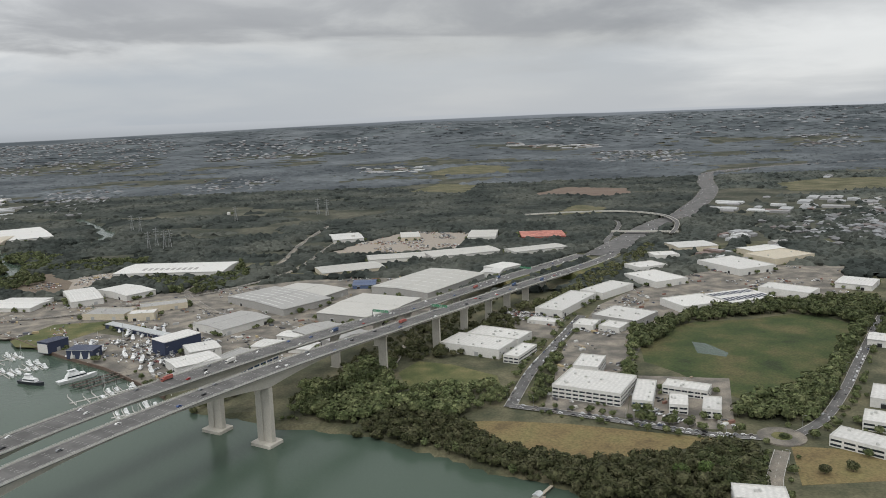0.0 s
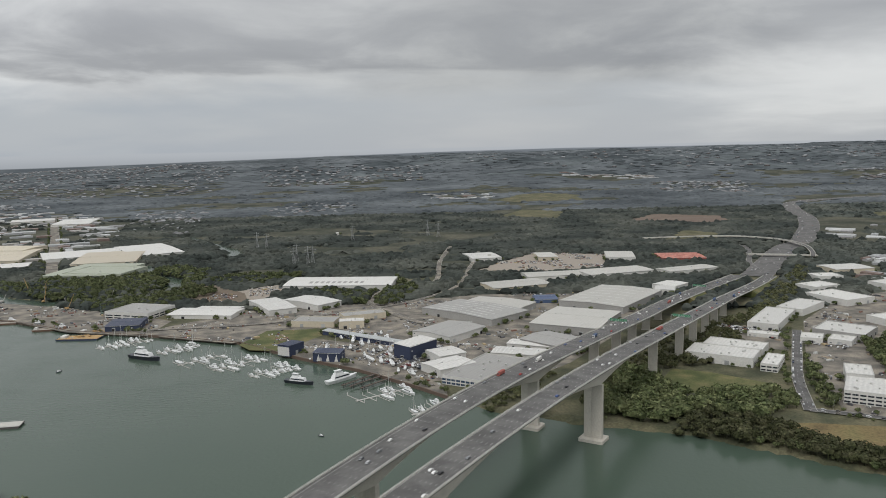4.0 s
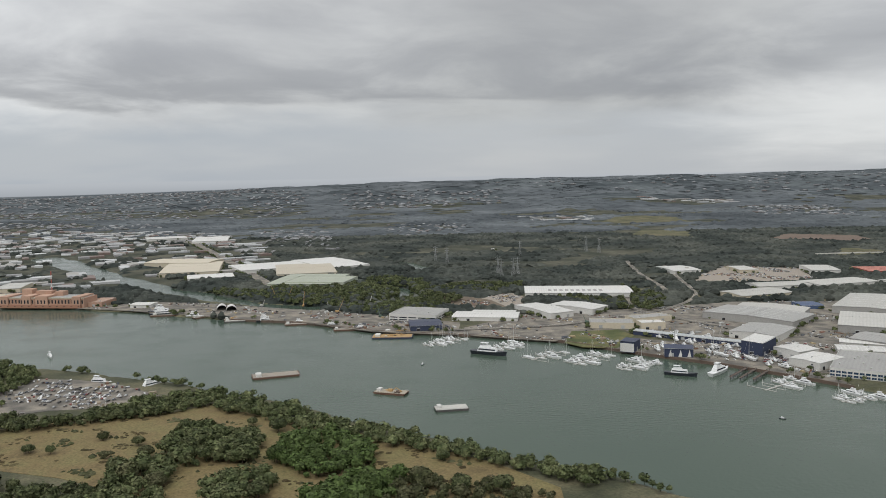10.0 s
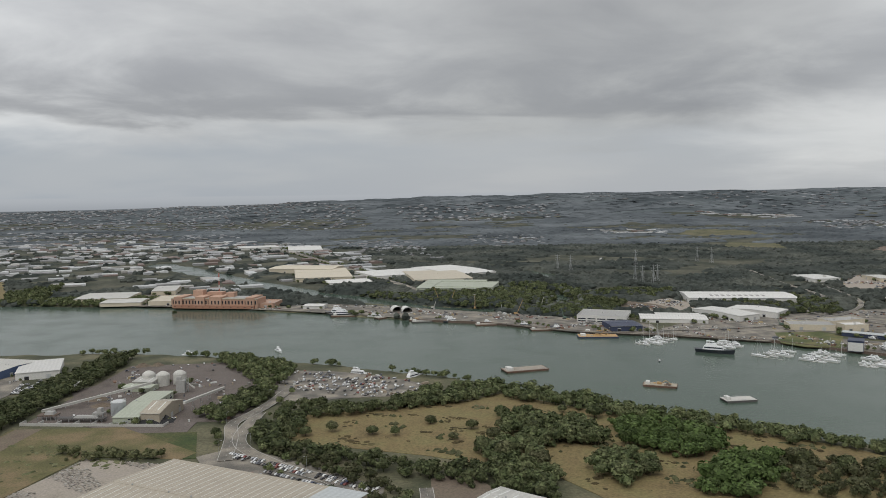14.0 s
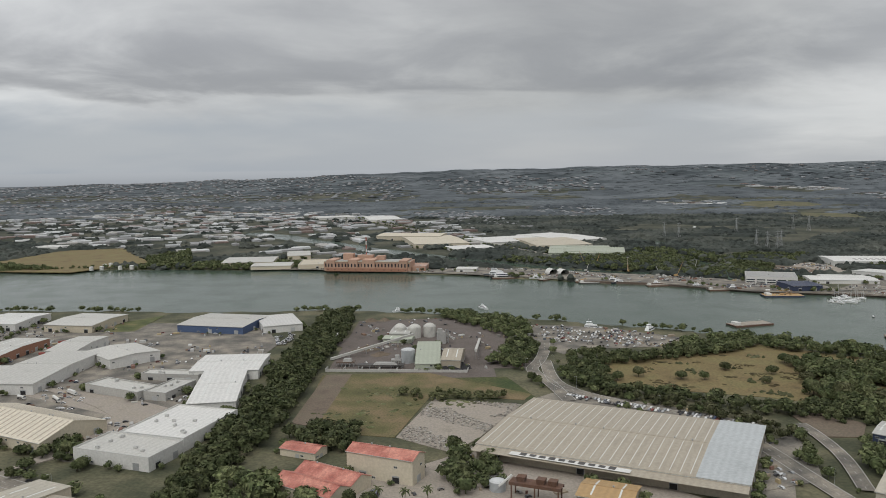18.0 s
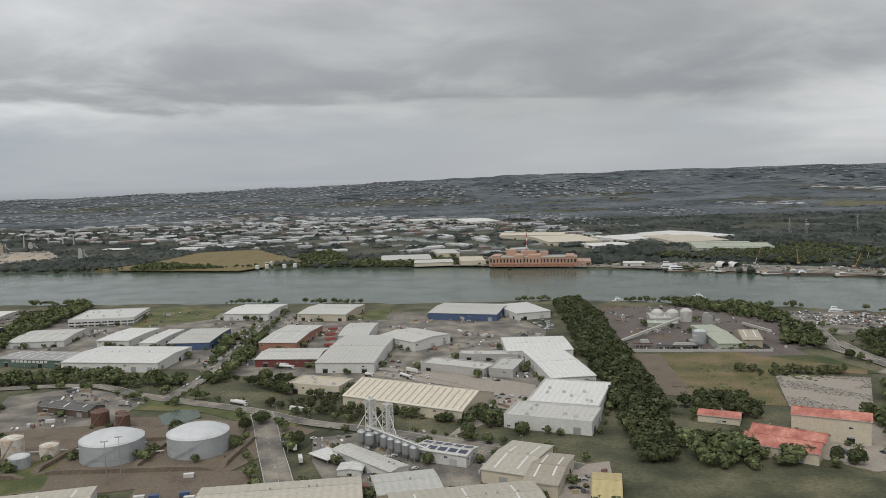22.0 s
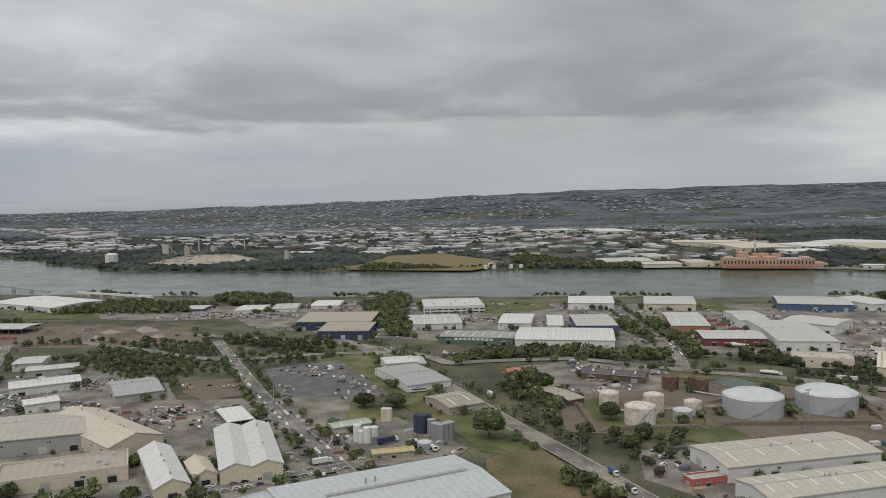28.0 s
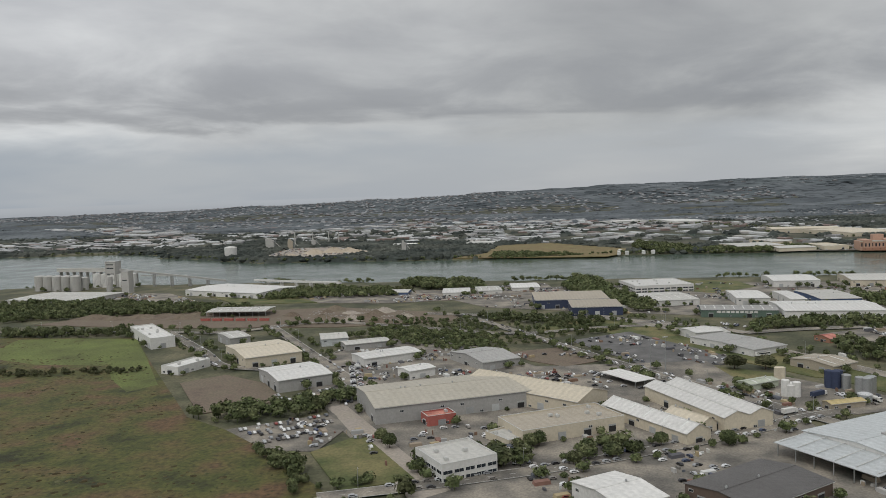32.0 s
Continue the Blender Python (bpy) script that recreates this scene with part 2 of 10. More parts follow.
ROOF = {k: mat("roof_" + k, v, 0.5, 0.0, 0.2, 18, 2.0, bump=0.05, each=0.09, rib=0.8, other=tuple(a * 0.80 + 0.015 for a in v)) for k, v in PAL.items()}
ROOF["red"] = mat("roof_faded_red", (0.42, 0.135, 0.10), 0.6, 0, 0.35, 9, 1.2, other=(0.46, 0.20, 0.15), rib=0.8, bump=0.05)
LIGHT_SHEET = mat("skylight_sheet", (0.66, 0.67, 0.64), 0.35, 0, 0.15, 5, 1.0)
TRIM = mat("metal_trim", (0.55, 0.55, 0.53), 0.45, 0.2, 0.15, 6, 1.0)
GLASS = mat("window_glass", (0.025, 0.032, 0.04), 0.08, 0.0, 0.3, 4, 2.0)
BLUE_GLASS = mat("blue_glass", (0.03, 0.06, 0.11), 0.08, 0.0, 0.3, 4, 2.0)
FRAME = mat("window_frame", (0.60, 0.60, 0.58), 0.5)
SHUTTER = mat("roller_door", (0.40, 0.41, 0.41), 0.5, 0.2, 0.15, 4, 0.5, each=0.25)
# for dark steel parts, and for panels painted as shade in open doors
DARK = mat("dark_steel_and_shade", (0.02, 0.02, 0.021), 0.9)
SOLAR = mat("solar_panel", (0.025, 0.035, 0.07), 0.15, 0.0, 0.2, 4, 1.0)
STEEL = mat("galvanised_steel", (0.42, 0.43, 0.43), 0.4, 0.6, 0.2, 4, 0.6)
RUST = mat("rusty_steel", (0.16, 0.085, 0.055), 0.85, 0.1, 0.35, 5, 0.7, other=(0.10, 0.06, 0.045))
CONCRETE = mat("bridge_concrete", (0.50, 0.475, 0.42), 0.85, 0, 0.18, 9, 1.2, bump=0.03, other=(0.42, 0.40, 0.355))
ASPHALT = mat("asphalt", (0.098, 0.096, 0.094), 0.9, 0, 0.22, 16, 1.4, other=(0.12, 0.117, 0.114))
OLD_ASPHALT = mat("worn_asphalt", (0.148, 0.137, 0.119), 0.9, 0, 0.42, 20, 1.1, other=(0.205, 0.183, 0.150))
GRAVEL = mat("pale_gravel", (0.34, 0.30, 0.25), 0.95, 0, 0.3, 18, 1.8, other=(0.25, 0.22, 0.19))
DIRT = mat("red_brown_dirt", (0.162, 0.124, 0.092), 0.95, 0, 0.38, 16, 1.7, other=(0.118, 0.096, 0.068))
PLANT = mat("plant_ground", (0.140, 0.115, 0.100), 0.95, 0, 0.45, 18, 1.5, other=(0.100, 0.084, 0.076))
FALLOW = mat("fallow_field", (0.118, 0.112, 0.040), 0.95, 0, 0.45, 30, 1.6, bump=0.2, other=(0.135, 0.100, 0.052))
PAINT = mat("road_paint", (0.55, 0.55, 0.53), 0.7)
LAWN = mat("green_lawn", (0.078, 0.098, 0.028), 0.95, 0, 0.42, 26, 1.6, bump=0.2, other=(0.120, 0.108, 0.045))
MEADOW = mat("wet_meadow", (0.045, 0.073, 0.014), 0.95, 0, 0.6, 46, 2.0, bump=0.3, other=(0.064, 0.060, 0.022))
ROUGH = mat("rough_brown_meadow", (0.092, 0.104, 0.020), 0.95, 0, 0.8, 34, 2.4, bump=0.3, other=(0.070, 0.042, 0.020))
LUSH = mat("lush_meadow", (0.104, 0.124, 0.030), 0.95, 0, 0.45, 34, 2.0, bump=0.3, other=(0.090, 0.112, 0.026))
DRY = mat("dry_grass", (0.205, 0.152, 0.066), 0.95, 0, 0.5, 30, 2.0, bump=0.2, other=(0.128, 0.108, 0.044))
EARTH = mat("scrubby_ground", (0.066, 0.072, 0.036), 0.95, 0, 0.5, 38, 2.5, bump=0.2, other=(0.098, 0.090, 0.052))
LEAF = mat("foliage_dark", (0.074, 0.094, 0.039), 0.85, 0, 0.5, 9, 1.6, bump=0.35, island=0.45, each=0.3, other=(0.090, 0.099, 0.047), spec=0.2)
# the two far foliage colours are greyed and blued in place of haze
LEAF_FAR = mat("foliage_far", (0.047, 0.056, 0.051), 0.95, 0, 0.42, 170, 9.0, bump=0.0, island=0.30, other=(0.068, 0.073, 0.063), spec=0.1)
LEAF_HAZED = mat("foliage_hazed", (0.088, 0.101, 0.111), 0.95, 0, 0.36, 520, 60.0, bump=0.0, island=0.12, other=(0.110, 0.122, 0.130), spec=0.1)
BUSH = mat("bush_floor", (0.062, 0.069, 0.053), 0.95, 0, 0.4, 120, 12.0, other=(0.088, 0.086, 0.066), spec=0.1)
PADDOCK = mat("pale_paddock", (0.112, 0.113, 0.068), 0.95, 0, 0.35, 60, 5.0, other=(0.132, 0.121, 0.078), spec=0.1)
BARE = mat("bare_pink_earth", (0.185, 0.142, 0.118), 0.95, 0, 0.3, 60, 5.0, other=(0.150, 0.122, 0.100), spec=0.1)
# blue-grey ground colour with the haze of the far ranges painted in
RANGES = mat("far_ranges_hazed", (0.088, 0.102, 0.110), 0.95, 0, 0.45, 420, 60.0, other=(0.108, 0.121, 0.126), spec=0.0)
LEAF_BRIGHT = mat("foliage_bright", (0.066, 0.102, 0.029), 0.85, 0, 0.45, 9, 1.5, bump=0.35, island=0.4, each=0.25, other=(0.058, 0.080, 0.028), spec=0.2)
LEAF_OLIVE = mat("foliage_olive", (0.074, 0.084, 0.036), 0.85, 0, 0.45, 9, 1.5, bump=0.35, island=0.4, each=0.3, other=(0.085, 0.085, 0.045), spec=0.2)
SEDGE = mat("brown_sedge", (0.085, 0.066, 0.034), 0.95, 0, 0.5, 20, 1.5, island=0.4, other=(0.062, 0.054, 0.028), spec=0.1)
BARK = mat("bark", (0.12, 0.09, 0.065), 0.95)
HULL = mat("boat_gelcoat", (0.74, 0.75, 0.75), 0.3, 0, 0.08, 3, 1.0)
CAR_PAINT = many("car_paint", [(0.75, 0.75, 0.74), (0.70, 0.71, 0.72), (0.06, 0.06, 0.065), (0.30, 0.31, 0.32), (0.78, 0.78, 0.77), (0.14, 0.15, 0.17), (0.45, 0.46, 0.47), (0.24, 0.06, 0.05), (0.06, 0.08, 0.14), (0.7, 0.7, 0.69), (0.02, 0.02, 0.022), (0.24, 0.22, 0.2)], 0.3)
# roof colours greyed and kept low in contrast to imitate aerial haze
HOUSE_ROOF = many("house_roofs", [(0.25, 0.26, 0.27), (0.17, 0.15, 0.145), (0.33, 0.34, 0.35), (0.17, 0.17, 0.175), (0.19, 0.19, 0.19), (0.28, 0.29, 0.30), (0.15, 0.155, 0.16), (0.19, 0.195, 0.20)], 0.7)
FAR_ROOF = many("far_roofs", [(0.50, 0.51, 0.51), (0.36, 0.36, 0.36), (0.40, 0.385, 0.36), (0.60, 0.61, 0.61), (0.29, 0.29, 0.29), (0.21, 0.155, 0.135), (0.42, 0.43, 0.44)], 0.6)
JUNK = many("yard_clutter", [(0.45, 0.44, 0.42), (0.20, 0.12, 0.08), (0.62, 0.62, 0.6), (0.10, 0.10, 0.11), (0.42, 0.34, 0.2), (0.55, 0.55, 0.53), (0.33, 0.27, 0.2), (0.12, 0.13, 0.15), (0.2, 0.19, 0.17), (0.24, 0.13, 0.10), (0.36, 0.36, 0.35), (0.5, 0.48, 0.44)], 0.8)


def water_material():
    m = bpy.data.materials.new("river_water")
    m.use_nodes = True
    N, L = m.node_tree.nodes, m.node_tree.links
    p = N["Principled BSDF"]
    pos = N.new("ShaderNodeNewGeometry").outputs["Position"]
    a, b, c = [N.new("ShaderNodeTexNoise") for _ in range(3)]
    for n, s, d in ((a, 0.006, 3.0), (b, 0.4, 3.0), (c, 0.03, 4.0)):
        n.inputs["Scale"].default_value, n.inputs["Detail"].default_value = s, d
        L.new(pos, n.inputs["Vector"])
    mx = N.new("ShaderNodeMix")
    mx.data_type = "RGBA"
    mx.inputs[6].default_value, mx.inputs[7].default_value = (0.046, 0.072, 0.056, 1), (0.072, 0.098, 0.074, 1)
    L.new(a.outputs["Fac"], mx.inputs[0])
    L.new(mx.outputs[2], p.inputs["Base Color"])
    r = N.new("ShaderNodeMapRange")
    r.inputs[1].default_value, r.inputs[2].default_value, r.inputs[3].default_value, r.inputs[4].default_value = 0.35, 0.65, 0.10, 0.24
    L.new(c.outputs["Fac"], r.inputs[0])
    L.new(r.outputs[0], p.inputs["Roughness"])
    p.inputs["IOR"].default_value = 1.33
    p.inputs["Specular IOR Level"].default_value = 0.42
    bp = N.new("ShaderNodeBump")
    bp.inputs["Strength"].default_value, bp.inputs["Distance"].default_value = 0.5, 0.25
    L.new(b.outputs["Fac"], bp.inputs["Height"])
    L.new(bp.outputs[0], p.inputs["Normal"])
    return m


WATER = water_material()
POND = WATER

# ---------------- building tools ----------------
GROUND = 3.0


class Shape:
    """Collects corners and faces of one part."""

    def __init__(self):
        self.v, self.f = [], []

    def add(self, vs, fs):
        k = len(self.v)
        self.v.extend(vs)
        self.f.extend(tuple(i + k for i in f) for f in fs)
        return self

    def box(self, x, y, z, sx, sy, sz, turn=0.0, taper=1.0):
        """Centred in x and y, standing on z."""
        c, s = math.cos(turn), math.sin(turn)
        vs = []
        for h, k in ((0, 1.0), (sz, taper)):
            for a, b in ((-1, -1), (1, -1), (1, 1), (-1, 1)):
                px, py = a * sx / 2 * k, b * sy / 2 * k
                vs.append((x + c * px - s * py, y + s * px + c * py, z + h))
        return self.add(vs, [(3, 2, 1, 0), (4, 5, 6, 7), (0, 1, 5, 4), (1, 2, 6, 5), (2, 3, 7, 6), (3, 0, 4, 7)])

    def prism(self, pts, z0, z1):
        n = len(pts)
        vs = [(x, y, z0) for x, y in pts] + [(x, y, z1) for x, y in pts]
        fs = [tuple(range(n - 1, -1, -1)), tuple(range(n, 2 * n))] + [(i, (i + 1) % n, n + (i + 1) % n, n + i) for i in range(n)]
        return self.add(vs, fs)

    def tube(self, x, y, z0, z1, r0, r1=None, n=16, cap=0.0):
        """Upright cylinder or cone, with a domed top of that height."""
        r1 = r0 if r1 is None else r1
        rings = [(z0, r0), (z1, r1)]
        if cap:
            rings += [(z1 + cap * 0.55, r1 * 0.72), (z1 + cap * 0.9, r1 * 0.36)]
        vs = [(x + r * math.cos(2 * math.pi * i / n), y + r * math.sin(2 * math.pi * i / n), z) for z, r in rings for i in range(n)]
        fs = [(k * n + i, k * n + (i + 1) % n, (k + 1) * n + (i + 1) % n, (k + 1) * n + i) for k in range(len(rings) - 1) for i in range(n)]
        fs.append(tuple(range(n - 1, -1, -1)))
        m = len(rings) - 1
        if cap:
            vs.append((x, y, z1 + cap))
            fs += [(m * n + i, m * n + (i + 1) % n, len(vs) - 1) for i in range(n)]
        else:
            fs.append(tuple(m * n + i for i in range(n)))
        return self.add(vs, fs)

    def beam(self, a, b, w, h=None):
        """A square bar from a to b."""
        a, b = Vector(a), Vector(b)
        d = (b - a).normalized()
        s = d.cross(Vector((0, 0, 1)))
        s = s.normalized() if s.length > 1e-4 else Vector((1, 0, 0))
        u = s.cross(d)
        h = h or w
        vs = [tuple(p + s * (i * w / 2) + u * (j * h / 2)) for p in (a, b) for i, j in ((-1, -1), (1, -1), (1, 1), (-1, 1))]
        return self.add(vs, [(3, 2, 1, 0), (4, 5, 6, 7), (0, 1, 5, 4), (1, 2, 6, 5), (2, 3, 7, 6), (3, 0, 4, 7)])

    def mesh(self, name):
        me = bpy.data.meshes.new(name)
        me.from_pydata(self.v, [], self.f)
        me.update()
        return me


def part(name, shape, material, parent, label=""):
    me = shape.mesh(name) if isinstance(shape, Shape) else shape
    if not me.materials:
        me.materials.append(material)
    ob = new(name, me)
    ob.parent = parent
    return tagged(ob, label)


def thing(name, x, y, z, turn, label, category, group="", kind=""):
    ob = new(name)
    ob.matrix_world = pose(x, y, z, 0, 0, turn)
    ob.empty_display_size = 1
    return tagged(ob, label, category, group, kind)


def solid(name, shape, material, label, category="", kind="", group=""):
    me = shape.mesh(name)
    me.materials.append(material)
    return tagged(new(name, me), label, category, group, kind)


def stuff(name, verts, faces, material, label, category):
    """Many pieces in one object, from arrays."""
    me = bpy.data.meshes.new(name)
    me.from_pydata(verts.tolist() if hasattr(verts, "tolist") else verts, [], faces.tolist() if hasattr(faces, "tolist") else faces)
    me.materials.append(material)
    me.update()
    return tagged(new(name, me), label, category, "", "stuff")


def scattered(template, spots, tilt=0.0):
    """Copies of a template (corners, triangles) at rows of x, y, z, turn, size, height size."""
    tv, tf = template
    spots = np.asarray(spots, float)
    c, s = np.cos(spots[:, 3])[:, None], np.sin(spots[:, 3])[:, None]
    x, y, z = tv[:, 0][None], tv[:, 1][None], tv[:, 2][None]
    k, h = spots[:, 4][:, None], spots[:, 5][:, None]
    out = np.stack([spots[:, 0][:, None] + k * (c * x - s * y), spots[:, 1][:, None] + k * (s * x + c * y), spots[:, 2][:, None] + h * z + 0 * k], -1)
    faces = tf[None] + (np.arange(len(spots)) * len(tv))[:, None, None]
    return out.reshape(-1, 3), faces.reshape(-1, tf.shape[1])


def inside(px, py, poly):
    """Which of the points lie in a polygon."""
    hit = np.zeros(len(px), bool)
    n = len(poly)
    for i in range(n):
        (x0, y0), (x1, y1) = poly[i], poly[(i + 1) % n]
        if y0 == y1:
            continue
        cross = ((y0 > py) != (y1 > py)) & (px < (x1 - x0) * (py - y0) / (y1 - y0) + x0)
        hit ^= cross
    return hit


def sown(poly, step, rng, jitter=0.45):
    """Uneven points inside a polygon, about step apart."""
    xs, ys = [p[0] for p in poly], [p[1] for p in poly]
    gx, gy = np.meshgrid(np.arange(min(xs), max(xs) + step, step), np.arange(min(ys), max(ys) + step, step))
    gx = gx.ravel() + rng.uniform(-jitter, jitter, gx.size) * step
    gy = gy.ravel() + rng.uniform(-jitter, jitter, gy.size) * step
    ok = inside(gx, gy, poly)
    return gx[ok], gy[ok]

# ---------------- ground, river, creek ----------------
NEAR_X = [-5239, -4038, -3085, -2835, -2634, -2423, -2086, -1818, -1591, -1426, -1355, -1208, -1091, -954, -829, -660, -546, -436, -283, 168, 864]
NEAR_Y = [1156, 1122, 1077, 1096, 1085, 1055, 1023, 1010, 989, 991, 992, 944, 902, 835, 754, 621, 542, 446, 298, -143, -899]
FAR_X = [-5240, -4240, -3648, -3315, -3151, -3100, -2970, -2754, -2570, -2192, -1890, -1484, -1218, -1029, -895, -767, -628, -503, -420, -334, -272, -201, -117, -53, 12, 68, 112, 210, 865]
FAR_Y = [1967, 1955, 1936, 1938, 1872, 1742, 1686, 1514, 1499, 1460, 1483, 1442, 1349, 1252, 1211, 1127, 1081, 1028, 946, 877, 810, 723, 681, 654, 610, 560, 526, 399, -597]
CREEK = [(-1850, 2375), (-1692, 2174), (-1544, 1972), (-1425, 1830), (-1321, 1710), (-1207, 1585), (-1108, 1501), (-1007, 1404), (-905, 1351), (-824, 1366), (-755, 1409), (-723, 1458), (-739, 1541), (-797, 1627), (-852, 1696), (-862, 1786), (-791, 1827), (-709, 1869), (-698, 1940), (-757, 2060), (-845, 2231), (-953, 2380)]
DRAIN = [(-3120, 1772), (-3101, 1933), (-2942, 2063), (-2545, 2154)]


def off_line(px, py, line):
    """Distance from points to a bent line."""
    best = np.full(px.shape, 1e9)
    for (x0, y0), (x1, y1) in zip(line[:-1], line[1:]):
        ux, uy = x1 - x0, y1 - y0
        k = np.clip(((px - x0) * ux + (py - y0) * uy) / (ux * ux + uy * uy), 0, 1)
        best = np.minimum(best, np.hypot(px - x0 - k * ux, py - y0 - k * uy))
    return best


def waterside(px, py):
    """Metres inland of the nearest water; negative on the water."""
    wob = 5 * np.sin(px / 23.0) + 4 * np.sin(px / 9.7 + 1.3) + 3 * np.sin((px + py) / 41.0)
    inland = np.maximum(py - np.interp(px, FAR_X, FAR_Y), np.interp(px, NEAR_X, NEAR_Y) - py) + wob * 0.6
    creek = np.minimum(off_line(px, py, CREEK[:10]) - np.interp(py, [1400, 1600, 2000, 2300], [20, 28, 40, 46]), off_line(px, py, CREEK[9:]) - 17) - 5 * np.sin(px / 31.0) - 4 * np.sin(py / 19.0)
    return np.minimum(inland, np.minimum(creek, off_line(px, py, DRAIN) - 35))


RANGE_X = [-20000, -9000, -7200, -6000, -5000, -4300, -3700, -3000, -2500, -2000, -1500, 500, 2500, 4500, 8000, 20000]
RANGE_Z = [0, 8, 38, 45, 66, 85, 96, 118, 134, 150, 170, 196, 205, 230, 240, 240]


def hill(px, py):
    """The long rise to the suburban ridge and the ranges, falling to the bay behind the ridge."""
    k = np.clip((py - 4300) / 3500.0, 0, 1)
    top = np.interp(px, RANGE_X, RANGE_Z) + 5 * np.sin(px / 210.0) + 4 * np.sin(px / 97.0 + 1.0) + 3 * np.sin(px / 41.0)
    fold = 12 * np.sin(px / 330.0 + py / 410.0) + 9 * np.sin(px / 190.0 - py / 260.0)
    back = np.where(px < -2400, 1 - np.clip((py - 8000) / 700.0, 0, 1), 1.0)
    return (top * k * k * (3 - 2 * k) + fold * np.clip(k * 3, 0, 1) * (1 - k)) * back


def land(px, py):
    d = waterside(px, py)
    return np.clip(d * 0.45, -4.0, GROUND) + hill(px, py)


def steps(*spans):
    out = [spans[0][0]]
    for a, b, s in spans:
        out += list(np.arange(a + s, b + 0.01, s))
    return np.array(out)


def ground_sheet():
    xs = steps((-20000, -9600, 800), (-9600, -5200, 100), (-5200, -3600, 50), (-3600, 500, 12.5), (500, 2500, 50), (2500, 8500, 100), (8500, 20000, 700))
    ys = steps((-4000, -300, 370), (-300, 2450, 12.5), (2450, 5450, 60), (5450, 9050, 120), (9050, 30000, 1500))
    gx, gy = np.meshgrid(xs, ys)
    gz = land(gx, gy)
    n, m = len(xs), len(ys)
    v = np.stack([gx, gy, gz], -1).reshape(-1, 3)
    i = (np.arange(m - 1)[:, None] * n + np.arange(n - 1)[None]).ravel()
    f = np.stack([i, i + 1, i + n + 1, i + n], -1)
    me = bpy.data.meshes.new("ground")
    me.from_pydata(v.tolist(), [], f.tolist())
    # the third material, past 5400, carries painted haze
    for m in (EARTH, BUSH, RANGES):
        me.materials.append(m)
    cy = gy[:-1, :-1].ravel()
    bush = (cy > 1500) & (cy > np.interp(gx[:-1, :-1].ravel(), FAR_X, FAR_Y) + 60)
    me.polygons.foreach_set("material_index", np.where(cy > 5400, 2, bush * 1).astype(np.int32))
    return tagged(new("ground", me), "flat scrubby land with river and creek beds", "ground", "", "structure")


ground_sheet()
river = Shape().add([(-9000, -1500, 0), (1500, -1500, 0), (1500, 2700, 0), (-9000, 2700, 0)], [(0, 1, 2, 3)])
solid("water", river, WATER, "grey green river water with small ripples", "river", "structure")
bay = Shape().add([(-2400, 9600, 9), (-2900, 12500, 9), (-5800, 29500, 9), (-26000, 29500, 9), (-26000, 9000, 9), (-9000, 8800, 9)], [(0, 1, 2, 3, 4, 5)])
solid("water", bay, WATER, "pale sea of the bay beyond the suburbs", "sea", "structure")
LAYER = [0]


def blocks_creek(px, py):
    """Which points stand just in front of the creek's near bank."""
    out = np.zeros(len(px), bool)
    for d in (12, 28, 44, 60):
        out |= off_line(px - d * 0.35, py + d, CREEK[:9]) < 26
    return out & (py < 2400)


def patch(name, pts, material, label, category="ground", kind="structure"):
    """A flat piece of ground cover, a hand above the soil."""
    LAYER[0] += 1
    z = GROUND + 0.05 + 0.012 * LAYER[0]
    s = Shape().prism([(x, y) for x, y in pts], GROUND - 0.6, z)
    return solid(name, s, material, label, category, kind)


def strip(line, width, z=None):
    """Corner pairs along a bent line."""
    out = []
    for i, p in enumerate(line):
        a, b = Vector(line[max(i - 1, 0)][:2]), Vector(line[min(i + 1, len(line) - 1)][:2])
        d = (b - a).normalized()
        out.append(((p[0] - d.y * width / 2, p[1] + d.x * width / 2), (p[0] + d.y * width / 2, p[1] - d.x * width / 2)))
    return out


def smooth(line, k=6):
    """The line with rounded bends."""
    out = []
    pts = [line[0]] + list(line) + [line[-1]]
    for i in range(1, len(pts) - 2):
        p0, p1, p2, p3 = [np.array(q, float) for q in pts[i - 1:i + 3]]
        for j in range(k):
            t = j / k
            out.append(tuple(0.5 * (2 * p1 + (p2 - p0) * t + (2 * p0 - 5 * p1 + 4 * p2 - p3) * t * t + (3 * p1 - p0 - 3 * p2 + p3) * t ** 3)))
    out.append(tuple(map(float, line[-1])))
    return out


ROADS = []


